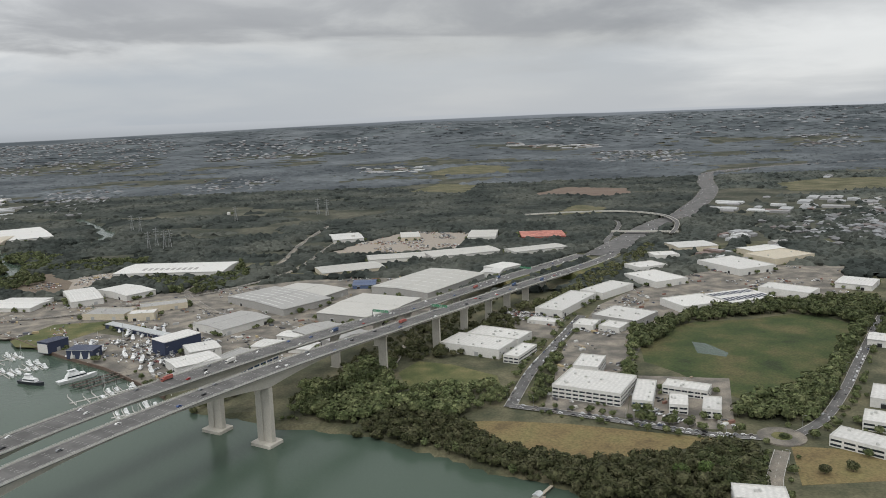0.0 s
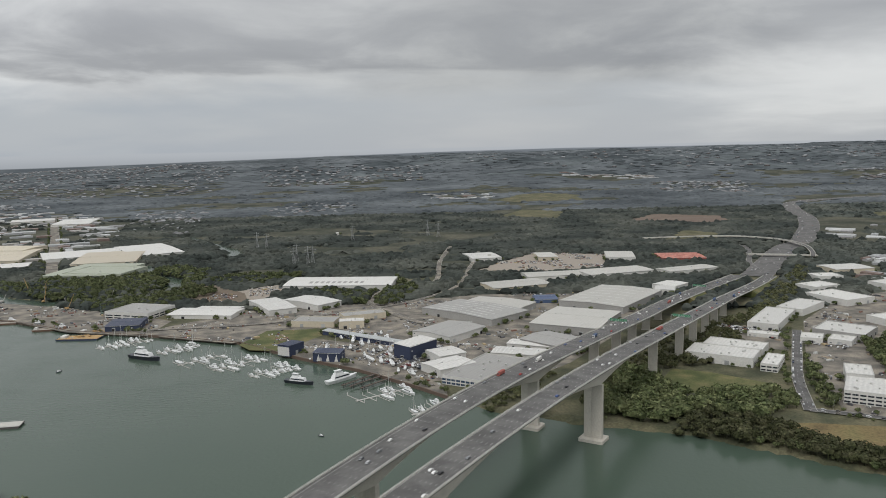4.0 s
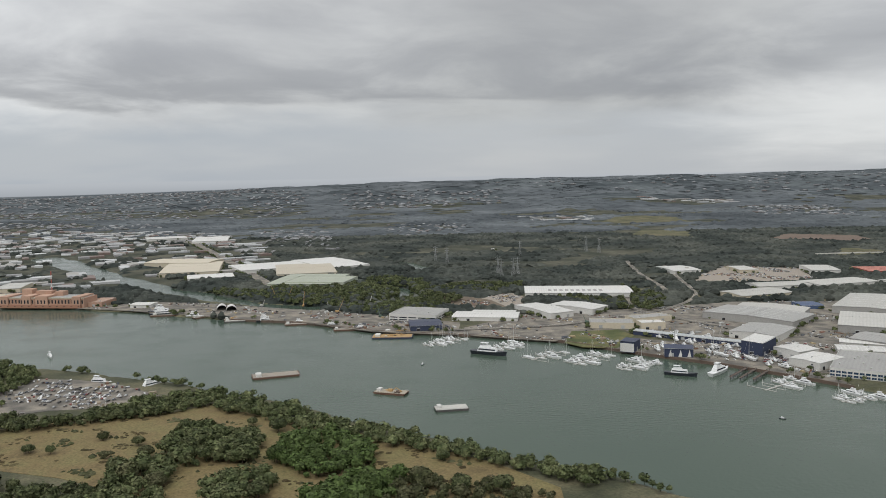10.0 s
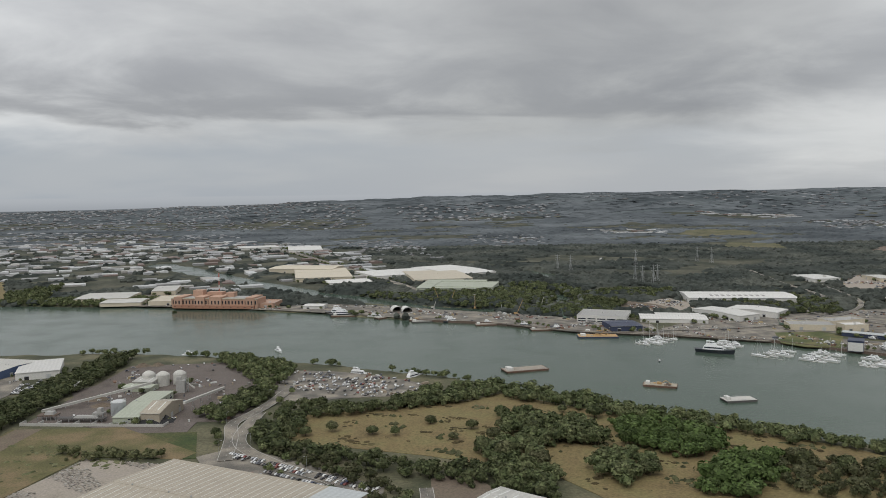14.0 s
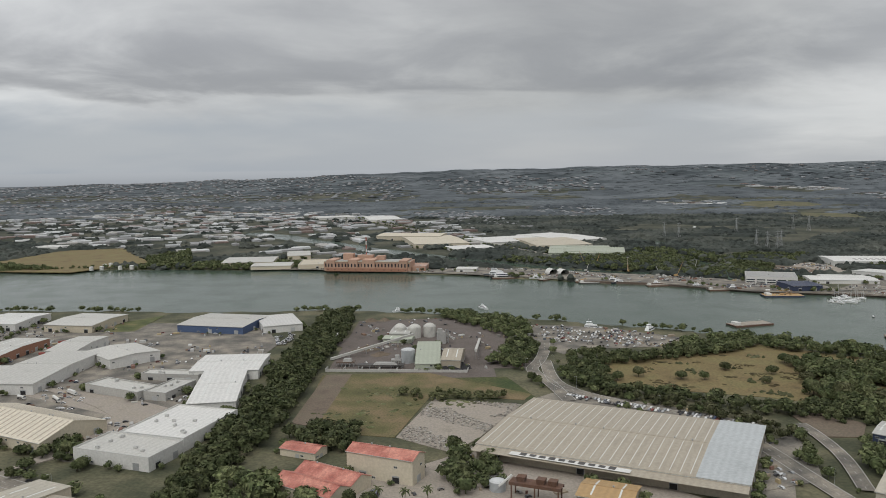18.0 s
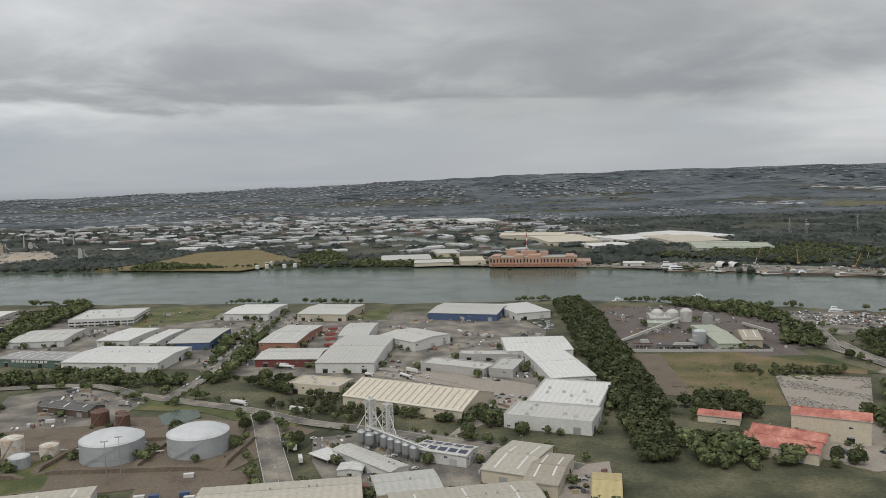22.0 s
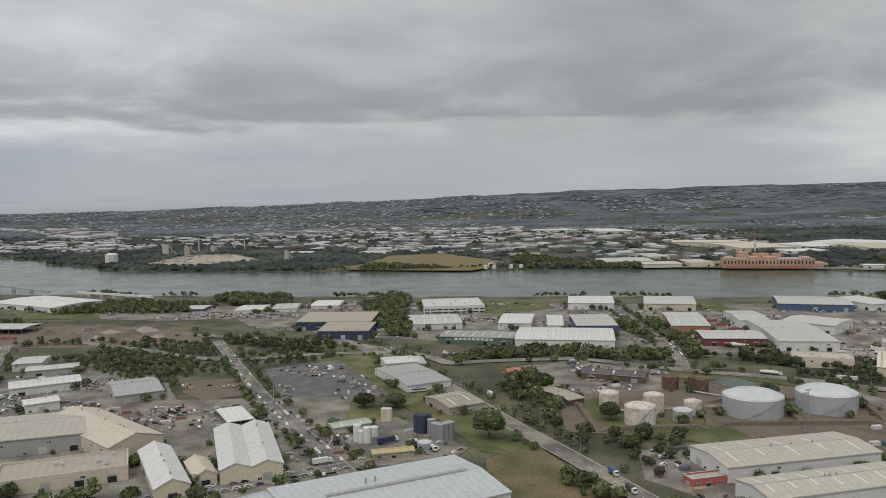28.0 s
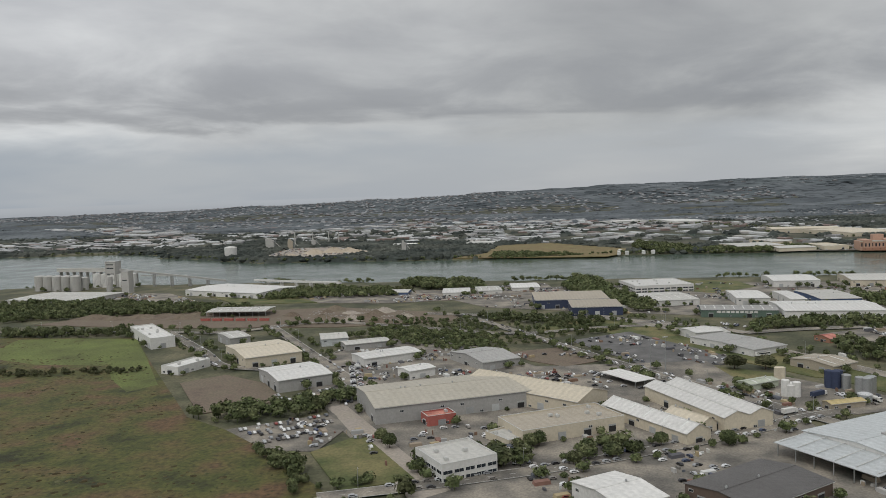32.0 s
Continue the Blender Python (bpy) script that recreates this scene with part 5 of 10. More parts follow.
shed(-1229.1, 678.8, 18.4, 50.0, -6.2, 10, "g", 5, "tan", "tan", "tan gabled mill building")
shed(-1290.8, 781.8, 32.0, 18.6, -9.7, 5, "g", 1, "pgreen", "pgreen", "small green site office building")
shed(-1289.2, 805.8, 22.5, 36.4, -4.5, 8, "g", 1, "concrete", "pale", "grey concrete processing block of the plant")
shed(-925.4, 453.1, 12.2, 32.3, -39.0, 8, "g", 1, "navy", "pale", "navy ended workshop unit with pale roof")
shed(-909.2, 440.1, 30.2, 33.9, -34.7, 8, "g", 1, "white", "pale", "row of workshop units with pale roof and dark doors")
shed(-885.0, 418.2, 32.1, 32.4, -39.8, 8, "g", 1, "white", "pale", "row of workshop units with pale roof and dark doors")
shed(-943.3, 356.1, 61.1, 77.3, -37.5, 9, "g", 2, "beige", "beige", "wide beige roofed warehouse")
shed(-2255.1, 869.7, 37.5, 52.0, 3.6, 5, "g", 1, "white", "white", "small white riverside depot shed")
shed(-2210.7, 882.7, 32.8, 53.1, 8.1, 5, "g", 1, "white", "pale", "small pale riverside depot shed")
shed(-2159.4, 910.7, 39.1, 54.9, 4.4, 5, "g", 1, "white", "white", "small white riverside depot shed")
shed(-2338.8, 885.1, 31.0, 35.3, -1.5, 4, "g", 1, "blue", "pale", "small pale riverside depot shed")

# ---------------- ground covers and roads ----------------
patch("meadow", [(278, 885), (309, 917), (370, 946), (443, 946), (502, 961), (537, 943), (549, 899), (485, 803), (422, 736), (349, 682), (316, 669), (294, 706), (280, 759), (258, 801)], MEADOW, "wet green meadow with brown patches", "meadow")
patch("pond", [(334, 863), (347, 854), (357, 815), (349, 802), (336, 812), (324, 820)], POND, "small grey pond in the wet meadow", "pond")
patch("lawn", [(-6, 805), (16, 841), (52, 824), (96, 779), (96, 753), (74, 740), (2, 754)], LAWN, "mown green sports lawn", "lawn")
patch("field", [(40, 660), (80, 658), (138, 643), (204, 615), (261, 590), (204, 575), (148, 567), (107, 583), (66, 623)], DRY, "dry brown grass field by the mangroves", "field")
patch("field", [(304, 573), (369, 553), (353, 507), (279, 508)], DRY, "dry brown vacant ground", "field")
patch("yard", [(125, 679), (188, 877), (275, 1056), (389, 1184), (569, 1284), (743, 1243), (632, 1054), (483, 999), (380, 973), (298, 906), (246, 802), (194, 648)], OLD_ASPHALT, "worn asphalt of the business park", "yard")
patch("yard", [(192, 642), (233, 758), (323, 734), (275, 611), (229, 618)], OLD_ASPHALT, "asphalt court between office units", "yard")
patch("yard", [(110, 940), (147, 1048), (216, 1004), (180, 902)], OLD_ASPHALT, "car park asphalt", "yard")
patch("yard", [(-464, 1067), (-359, 1007), (-258, 1022), (-189, 983), (-260, 811), (-346, 912), (-409, 949), (-458, 998)], OLD_ASPHALT, "boatyard hardstand of worn asphalt", "yard")
patch("yard", [(-635, 1131), (-522, 1247), (-335, 1268), (-152, 1320), (109, 1304), (66, 1110), (-92, 877), (-147, 821), (-260, 823), (-300, 946), (-411, 1099), (-515, 1022), (-627, 1073)], OLD_ASPHALT, "worn asphalt between factories", "yard")
patch("lawn", [(-503, 1011), (-480, 1089), (-412, 1091), (-398, 1052), (-441, 971), (-484, 983)], LAWN, "vacant green lot beside the boatyard", "lawn")
patch("yard", [(-608, 1398), (-529, 1481), (-506, 1411), (-523, 1299), (-579, 1281)], GRAVEL, "pale gravel yard", "yard")
patch("yard", [(-664, 1339), (-700, 1459), (-649, 1487), (-574, 1392), (-553, 1317), (-590, 1281)], DIRT, "brown yard full of scrap", "yard")
patch("yard", [(-154, 1562), (-87, 1692), (19, 1839), (172, 1779), (119, 1566), (-20, 1530)], GRAVEL, "pale gravel yard of a concrete works", "yard")
patch("yard", [(-1323, 1386), (-1208, 1452), (-1089, 1411), (-971, 1353), (-842, 1297), (-722, 1230), (-638, 1172), (-645, 1079), (-771, 1117), (-910, 1218), (-1043, 1269), (-1217, 1349)], OLD_ASPHALT, "dusty rail and wharf yard", "yard")
patch("field", [(131, 3706), (295, 4119), (454, 4220), (582, 3951), (514, 3579), (250, 3503)], PADDOCK, "pale green paddock among woods", "field")
patch("field", [(1296, 2632), (1521, 2750), (1813, 2713), (1546, 2310), (1230, 2386)], PADDOCK, "green paddock beyond the motorway", "field")
patch("field", [(419, 2543), (606, 2800), (795, 2673), (742, 2434)], BARE, "bare pink earth clearing", "field")
patch("field", [(393, 2028), (520, 2253), (590, 2142), (524, 2010)], PADDOCK, "green clearing in the woods", "field")
patch("field", [(29, 2804), (170, 3125), (320, 3017), (235, 2674)], PADDOCK, "green clearing in the woods", "field")
patch("field", [(-1107, 603), (-1094, 677), (-1035, 704), (-937, 725), (-903, 752), (-826, 691), (-776, 667), (-695, 618), (-632, 568), (-590, 517), (-593, 460), (-845, 461), (-874, 507), (-971, 558), (-1059, 587)], DRY, "dry straw coloured parkland", "field")
patch("yard", [(-1156, 791), (-1148, 871), (-1092, 863), (-1035, 838), (-972, 790), (-985, 748), (-1065, 740), (-1116, 716)], OLD_ASPHALT, "boat trailer car park", "yard")
patch("yard", [(-1365, 779), (-1301, 883), (-1240, 866), (-1191, 709), (-1189, 605), (-1291, 648)], PLANT, "dusty yard of a processing plant", "yard")
patch("field", [(-1277, 623), (-1180, 628), (-1158, 556), (-1242, 562)], MEADOW, "rough green field", "field")
patch("field", [(-1352, 639), (-1253, 644), (-1162, 571), (-1170, 554), (-1247, 572), (-1271, 464), (-1304, 471), (-1348, 500)], FALLOW, "green and brown fallow field", "field")
patch("field", [(-1349, 639), (-1325, 642), (-1332, 488), (-1353, 498)], DIRT, "bare red brown earth strip", "field")
patch("pavement", [(-1246, 558), (-1173, 542), (-1210, 462), (-1230, 433), (-1270, 464)], GRAVEL, "cracked pale concrete slab of a demolished hall", "slab")
patch("yard", [(-1350, 904), (-1237, 917), (-1145, 809), (-1153, 660), (-1350, 657)], PLANT, "grey brown plant yard", "yard")
patch("yard", [(-1303, 366), (-1235, 422), (-1207, 455), (-1205, 347), (-1271, 333)], GRAVEL, "pale forecourt", "yard")
patch("yard", [(-1159, 560), (-1132, 585), (-1057, 534), (-1002, 490), (-1001, 431), (-1035, 343), (-1055, 358)], OLD_ASPHALT, "long car park beside the tan warehouse", "yard")
patch("yard", [(-1210, 435), (-1111, 384), (-1070, 343), (-1210, 345), (-1229, 404)], GRAVEL, "concrete loading yard", "yard")
patch("yard", [(-2299, 871), (-2053, 940), (-1469, 888), (-1424, 773), (-1441, 586), (-1420, 418), (-1489, 420), (-1580, 475), (-1673, 554), (-1774, 605), (-1888, 611), (-2038, 659), (-2209, 731)], OLD_ASPHALT, "worn asphalt of the riverside estate", "yard")
patch("lawn", [(-1664, 899), (-1619, 953), (-1617, 850), (-1656, 845)], LAWN, "vacant green riverside lot", "lawn")
patch("lawn", [(-2006, 911), (-1924, 977), (-1852, 943), (-1845, 872), (-1919, 816)], LAWN, "brown green vacant riverside lot", "lawn")
patch("yard", [(-1631, 591), (-1488, 556), (-1453, 532), (-1462, 438), (-1499, 464), (-1506, 522), (-1592, 571)], GRAVEL, "pale concrete truck yard", "yard")
patch("lawn", [(-1815, 415), (-1798, 501), (-1746, 499), (-1687, 479), (-1625, 438), (-1642, 417), (-1713, 464), (-1778, 474)], LAWN, "grass verge along the road", "lawn")
patch("lawn", [(-2140, 625), (-1993, 570), (-1968, 490), (-1915, 349), (-1962, 350)], LAWN, "grass verge and paddock", "lawn")
patch("field", [(-1868, 408), (-1838, 453), (-1745, 453), (-1648, 435), (-1615, 418), (-1659, 327), (-1772, 291), (-1808, 313), (-1870, 323)], DIRT, "brown bunded earth of the tank farm", "earth")
patch("lawn", [(-1861, 392), (-1839, 408), (-1819, 349), (-1771, 364), (-1756, 314), (-1780, 302), (-1809, 307), (-1838, 318)], LAWN, "olive grass inside the bund", "lawn")
patch("yard", [(-1898, 516), (-1849, 539), (-1770, 504), (-1775, 435), (-1828, 425), (-1863, 413)], OLD_ASPHALT, "derelict brown yard", "yard")
patch("yard", [(-1830, 285), (-1801, 296), (-1691, 260), (-1718, 204), (-1798, 201), (-1834, 238)], OLD_ASPHALT, "worn asphalt beside warehouses", "yard")
patch("lawn", [(-2157, 541), (-2075, 589), (-1984, 416), (-1923, 283), (-1893, 271), (-1872, 300), (-1906, 355), (-1955, 434), (-2011, 540), (-2086, 641), (-2141, 620)], LAWN, "grass corridor along the road", "lawn")
patch("lawn", [(-2075, 390), (-2014, 386), (-1977, 354), (-1984, 327), (-2034, 326), (-2064, 352)], LAWN, "green verge", "lawn")
patch("yard", [(-2125, 505), (-2065, 546), (-1998, 416), (-2016, 395), (-2078, 401)], ASPHALT, "dark asphalt storage yard", "yard")
patch("field", [(-1920, 270), (-1889, 292), (-1864, 237), (-1850, 210), (-1912, 194)], FALLOW, "rough olive paddock", "field")
patch("yard", [(-2032, 320), (-1984, 354), (-1930, 288), (-1939, 267), (-1989, 251), (-2022, 280)], OLD_ASPHALT, "chemical depot yard", "yard")
patch("yard", [(-2354, 385), (-2327, 535), (-2237, 527), (-2160, 398), (-2025, 409), (-2006, 228), (-1979, 188), (-2009, 116), (-2217, 115), (-2284, 235), (-2319, 317)], OLD_ASPHALT, "worn asphalt between factories", "yard")
patch("yard", [(-2182, 455), (-2132, 476), (-2109, 415), (-2137, 396), (-2164, 419)], DIRT, "brown yard with farm machinery", "yard")
patch("yard", [(-2303, 283), (-2292, 289), (-2245, 202), (-2209, 135), (-2226, 121), (-2259, 193)], GRAVEL, "pale concrete driveway", "yard")
patch("field", [(-2960, 608), (-2730, 573), (-2570, 558), (-2487, 419), (-2391, 262), (-2344, 225), (-2276, 142), (-2258, 115), (-2471, 78)], ROUGH, "rough brown and green wet meadow", "field")
patch("meadow", [(-2700, 560), (-2641, 562), (-2566, 552), (-2503, 443), (-2452, 352), (-2466, 330), (-2500, 372), (-2530, 425), (-2600, 432), (-2680, 470)], LUSH, "bright green meadow strip", "meadow")
patch("field", [(-2436, 356), (-2409, 383), (-2367, 352), (-2339, 302), (-2362, 286), (-2386, 269)], DIRT, "bare brown building plot", "field")
patch("yard", [(-2355, 234), (-2295, 268), (-2280, 235), (-2288, 193), (-2317, 194)], OLD_ASPHALT, "car lot ground", "yard")
patch("lawn", [(-2291, 191), (-2268, 223), (-2228, 150), (-2262, 134)], LAWN, "grass lot with junk", "lawn")
patch("field", [(-2745, 658), (-2697, 724), (-2551, 729), (-2398, 756), (-2248, 689), (-2232, 634), (-2365, 605), (-2561, 618)], DIRT, "brown earth mounds of a tip", "field")
patch("lawn", [(-2644, 926), (-2501, 914), (-2410, 810), (-2548, 803)], LAWN, "riverside grass", "lawn")
patch("yard", [(-2998, 841), (-2851, 961), (-2708, 950), (-2603, 822), (-2713, 785)], OLD_ASPHALT, "grain terminal yard", "yard")
patch("field", [(-2307, 1479), (-2240, 1588), (-2209, 1852), (-2074, 1901), (-1881, 1578), (-1979, 1423)], DRY, "dry meadow on the far bank", "field")
patch("yard", [(-2782, 1613), (-2806, 1966), (-2665, 1985), (-2500, 1716), (-2619, 1550)], GRAVEL, "sandy works yard on the far bank", "yard")
patch("yard", [(-1764, 1479), (-1710, 1589), (-1544, 1628), (-1441, 1589), (-1365, 1515), (-1339, 1435), (-1483, 1429)], OLD_ASPHALT, "grey yards behind the power station", "yard")
patch("yard", [(-1614, 610), (-1512, 568), (-1484, 519), (-1450, 518), (-1475, 454), (-1505, 417), (-1523, 398), (-1497, 464), (-1497, 514), (-1525, 543)], GRAVEL, "pale concrete yard between cream stores", "yard")
patch("yard", [(-1614, 400), (-1586, 409), (-1546, 414), (-1487, 385), (-1486, 353), (-1518, 273), (-1575, 266), (-1580, 297), (-1605, 355)], OLD_ASPHALT, "worn yard of a feed mill", "yard")
patch("yard", [(-1457, 337), (-1445, 344), (-1421, 352), (-1425, 303), (-1456, 288), (-1478, 296)], GRAVEL, "pale gravel yard with parked utes", "yard")
patch("yard", [(-1703, 331), (-1668, 337), (-1637, 342), (-1623, 304), (-1662, 278), (-1694, 285)], DIRT, "brown vacant lot beside the service road", "yard")
patch("pond", [(-1744, 455), (-1736, 471), (-1718, 469), (-1710, 451), (-1718, 433), (-1732, 432)], POND, "grey green settling pond", "pond")
patch("field", [(-969, 506), (-943, 516), (-923, 486), (-940, 457), (-967, 459)], DIRT, "bare red brown building plot", "field")
patch("yard", [(-1014, 447), (-988, 463), (-986, 434), (-1003, 381), (-1045, 365)], OLD_ASPHALT, "concrete yard beside the tan warehouse", "yard")
patch("yard", [(-935, 446), (-916, 459), (-870, 415), (-880, 397), (-936, 430)], PLANT, "asphalt between workshop units", "yard")
patch("yard", [(-2500, 892), (-2467, 972), (-2355, 905), (-2221, 931), (-2125, 959), (-2110, 818), (-2224, 810), (-2335, 784), (-2433, 800)], OLD_ASPHALT, "cluttered riverside depots", "yard")
road([(-2096, 658), (-2056, 609), (-2011, 540), (-1951, 434), (-1906, 341), (-1873, 279), (-1839, 211), (-1817, 169)], 13, label="sealed road with passing traffic")
road([(-2280, 689), (-2154, 647), (-2066, 621), (-1991, 565), (-1959, 526)], 11, label="worn asphalt street with verges")
road([(-1961, 527), (-1911, 540), (-1840, 545), (-1787, 515), (-1745, 495), (-1678, 467), (-1625, 435), (-1566, 412), (-1481, 369), (-1439, 342)], 11, label="sealed estate road with grass verges")
road([(-1768, 910), (-1761, 803), (-1756, 715), (-1748, 580), (-1756, 503)], 11, label="estate street to the river")
road([(-1666, 459), (-1654, 427), (-1641, 388), (-1625, 343), (-1610, 300), (-1599, 266)], 16, label="wide asphalt service road with trucks")
road([(-2220, 644), (-2141, 494), (-2081, 382), (-2025, 291), (-1993, 238)], 10, label="narrow street with parked cars")
road([(-2271, 125), (-2236, 136), (-2196, 150), (-2153, 167), (-2091, 198), (-2045, 224), (-2008, 248), (-1977, 262)], 11, label="street with parked cars")
road([(-2548, 589), (-2465, 477), (-2421, 414), (-2357, 396)], 10, label="estate street")
road([(-2445, 621), (-2370, 482), (-2318, 387), (-2284, 315)], 10, label="estate street")
road([(-2897, 616), (-2755, 609), (-2591, 600), (-2482, 582), (-2398, 638), (-2303, 605), (-2182, 546), (-2097, 569), (-2011, 583)], 9, label="sealed road beside the tip")
road([(-1133, 549), (-1143, 604), (-1154, 649), (-1144, 684), (-1135, 723), (-1129, 771)], 11, label="park access road")
road([(-1138, 686), (-1135, 599), (-1092, 542), (-1037, 498), (-1020, 454), (-1008, 383), (-1001, 342)], 11, label="access road beside car parks")
road([(96, 687), (132, 783), (168, 858), (198, 919), (238, 1000)], 11, ASPHALT, label="tree lined business park street")
road([(97, 690), (143, 666), (199, 632), (247, 603), (295, 588)], 9, ASPHALT, label="business park street with parked cars")
road([(318, 591), (359, 622), (415, 687), (462, 748), (518, 820), (604, 930)], 9, ASPHALT, label="tree lined street")
road([(292, 563), (264, 518), (251, 486)], 11, label="pale street at the roundabout")
road([(-1726, 3233), (-1531, 2808), (-1307, 2303), (-1148, 1928), (-1020, 1630)], 24, label="wide arterial road in the far estate")
road([(-262, 1107), (-309, 1187), (-344, 1276), (-311, 1415), (-233, 1455), (-212, 1723), (-175, 1993)], 9, label="curving street through woods")
road([(-662, 1110), (-494, 1133), (-398, 1192), (-293, 1256), (-196, 1396), (-153, 1625), (-111, 1880)], 7, label="curving street behind the marina")
road([(-972, 487), (-970, 457), (-973, 416), (-985, 364)], 9, label="curving street beside a red dirt plot")

# the motorway south of the bridges, on its embankment
MOTORWAY_ROW = len(ROADS)
road([(370, 1425), (475, 1592), (565, 1738), (636, 1838), (693, 1897), (782, 2049), (904, 2268), (1027, 2531), (1133, 2831), (1262, 3115), (1399, 3244), (1560, 3330), (1850, 3430), (2500, 3620), (3300, 3900)], 56, ASPHALT, "wide dark asphalt motorway with many lanes")
road([(408, 1502), (430, 1590), (480, 1707), (528, 1834), (520, 1888), (440, 1900)], 10, ASPHALT, "curving motorway ramp")
road([(693, 1897), (760, 1800), (800, 1690), (830, 1560)], 10, OLD_ASPHALT, "street running to the suburb")


def roundabout(x, y, r):
    ob = thing("roundabout", x, y, GROUND, 0, "small roundabout with a planted middle island", "roundabout", "", "structure")
    ring = Shape()
    ring.tube(0, 0, -0.5, 1.2, r, n=36)
    part("ring_road", ring, OLD_ASPHALT, ob)
    part("island", Shape().tube(0, 0, 0, 1.5, r * 0.45, r * 0.42, n=24), LAWN, ob, "planted green island")
    return ob


roundabout(305, 590, 19)

# ---------------- plants and vehicles ----------------
def ball(sub):
    bm = bmesh.new()
    bmesh.ops.create_icosphere(bm, subdivisions=sub, radius=1.0)
    v = np.array([p.co[:] for p in bm.verts])
    f = np.array([[q.index for q in p.verts] for p in bm.faces])
    bm.free()
    return v, f


BALL1 = ball(1)




def dome_template(seed, leaves, limbs=True):
    """One broad crown: a dark uneven core under many leaf sprays that follow its lobes; unit width and height."""
    rng = np.random.default_rng(seed)
    vs, fs, k = [], [], 0
    lobes = [(0.0, 0.0, 0.56, 0.40)]
    for i in range(5):
        a, r = rng.uniform(0, 6.28), rng.uniform(0.16, 0.33)
        lobes.append((r * math.cos(a), r * math.sin(a), rng.uniform(0.40, 0.78), rng.uniform(0.15, 0.26)))
    bv, bf = BALL1
    for x, y, z, r in lobes[:3]:
        keep = bv[:, 2] > -0.6
        vs.append(bv * r * 0.9 * rng.uniform(0.85, 1.1, (len(bv), 1)) + np.array([x, y, z]))
        fs.append(bf[keep[bf].all(1)] + k)
        k += len(bv)
    weight = np.array([q[3] ** 2 for q in lobes])
    for i in rng.choice(len(lobes), leaves, p=weight / weight.sum()):
        x, y, z, r = lobes[i]
        a, e = rng.uniform(0, 6.28), math.asin(rng.uniform(-0.35, 1.0))
        d = np.array([math.cos(a) * math.cos(e), math.sin(a) * math.cos(e), math.sin(e)])
        c = np.array([x, y, z]) + d * r * rng.uniform(0.86, 1.16)
        n = d + rng.normal(size=3) * 0.45
        u = np.cross(n, rng.normal(size=3))
        u /= np.linalg.norm(u) + 1e-6
        w = np.cross(n, u)
        w /= np.linalg.norm(w) + 1e-6
        q = rng.uniform(0.055, 0.105) * (1.25 if limbs else 0.75)
        vs.append(np.array([c - u * q - w * q * 0.5, c + u * q - w * q * 0.5, c + w * q * 1.1]))
        fs.append(np.array([[0, 1, 2]]) + k)
        k += 3
    if limbs:
        t = []
        for z, r in ((0, 0.035), (0.55, 0.018)):
            t += [[r * math.cos(q * 2.094), r * math.sin(q * 2.094), z] for q in range(3)]
        vs.append(np.array(t))
        fs.append(np.array([[0, 1, 4], [0, 4, 3], [1, 2, 5], [1, 5, 4], [2, 0, 3], [2, 3, 5]]) + k)
    return np.concatenate(vs), np.concatenate(fs)


CROWNS = [dome_template(s, 112) for s in range(6)]
FINE_CROWNS = [dome_template(20 + s, 900, False) for s in range(5)]
GROVE_RNG = np.random.default_rng(11)


def clear_of(px, py, gap=2.0, roads=True):
    """Which points stand clear of buildings and roads."""
    ok = np.ones(len(px), bool)
    for x, y, w, d, a in FOOT:
        c, s = math.cos(a), math.sin(a)
        u, v = (px - x) * c + (py - y) * s, -(px - x) * s + (py - y) * c
        ok &= ~((np.abs(u) < w / 2 + gap) & (np.abs(v) < d / 2 + gap))
    if roads:
        for line, wide in ROADS + RAMPS:
            xs, ys = [p[0] for p in line], [p[1] for p in line]
            box = (px > min(xs) - 60) & (px < max(xs) + 60) & (py > min(ys) - 60) & (py < max(ys) + 60) & ok
            if box.any():
                i = np.where(box)[0]
                ok[i] &= off_line(px[i], py[i], line) > wide / 2 + gap
    return ok


def trees_at(name, px, py, tall, material, label, category="trees"):
    """Trees of mixed shape in one object."""
    rng = GROVE_RNG
    vv, ff, k = [], [], 0
    pick = rng.integers(0, len(CROWNS), len(px))
    for i, t in enumerate(CROWNS):
        m = pick == i
        if not m.any():
            continue
        h = tall * rng.uniform(0.5, 1.4, m.sum())
        spots = np.stack([px[m], py[m], land(px[m], py[m]) - 0.3, rng.uniform(0, 6.28, m.sum()), h * rng.uniform(0.9, 1.35, m.sum()), h], -1)
        v, f = scattered(t, spots)
        vv.append(v)
        ff.append(f + k)
        k += len(v)
    if vv:
        return stuff(name, np.concatenate(vv), np.concatenate(ff), material, label, category)


def grove(poly, material, gap, tall, label):
    px, py = sown(poly, gap, GROVE_RNG)
    ok = clear_of(px, py, 3.2) & (waterside(px, py) > -3) & ~(blocks_creek(px, py) & (GROVE_RNG.random(len(px)) < 0.85))
    return trees_at("grove", px[ok], py[ok], tall, material, label)


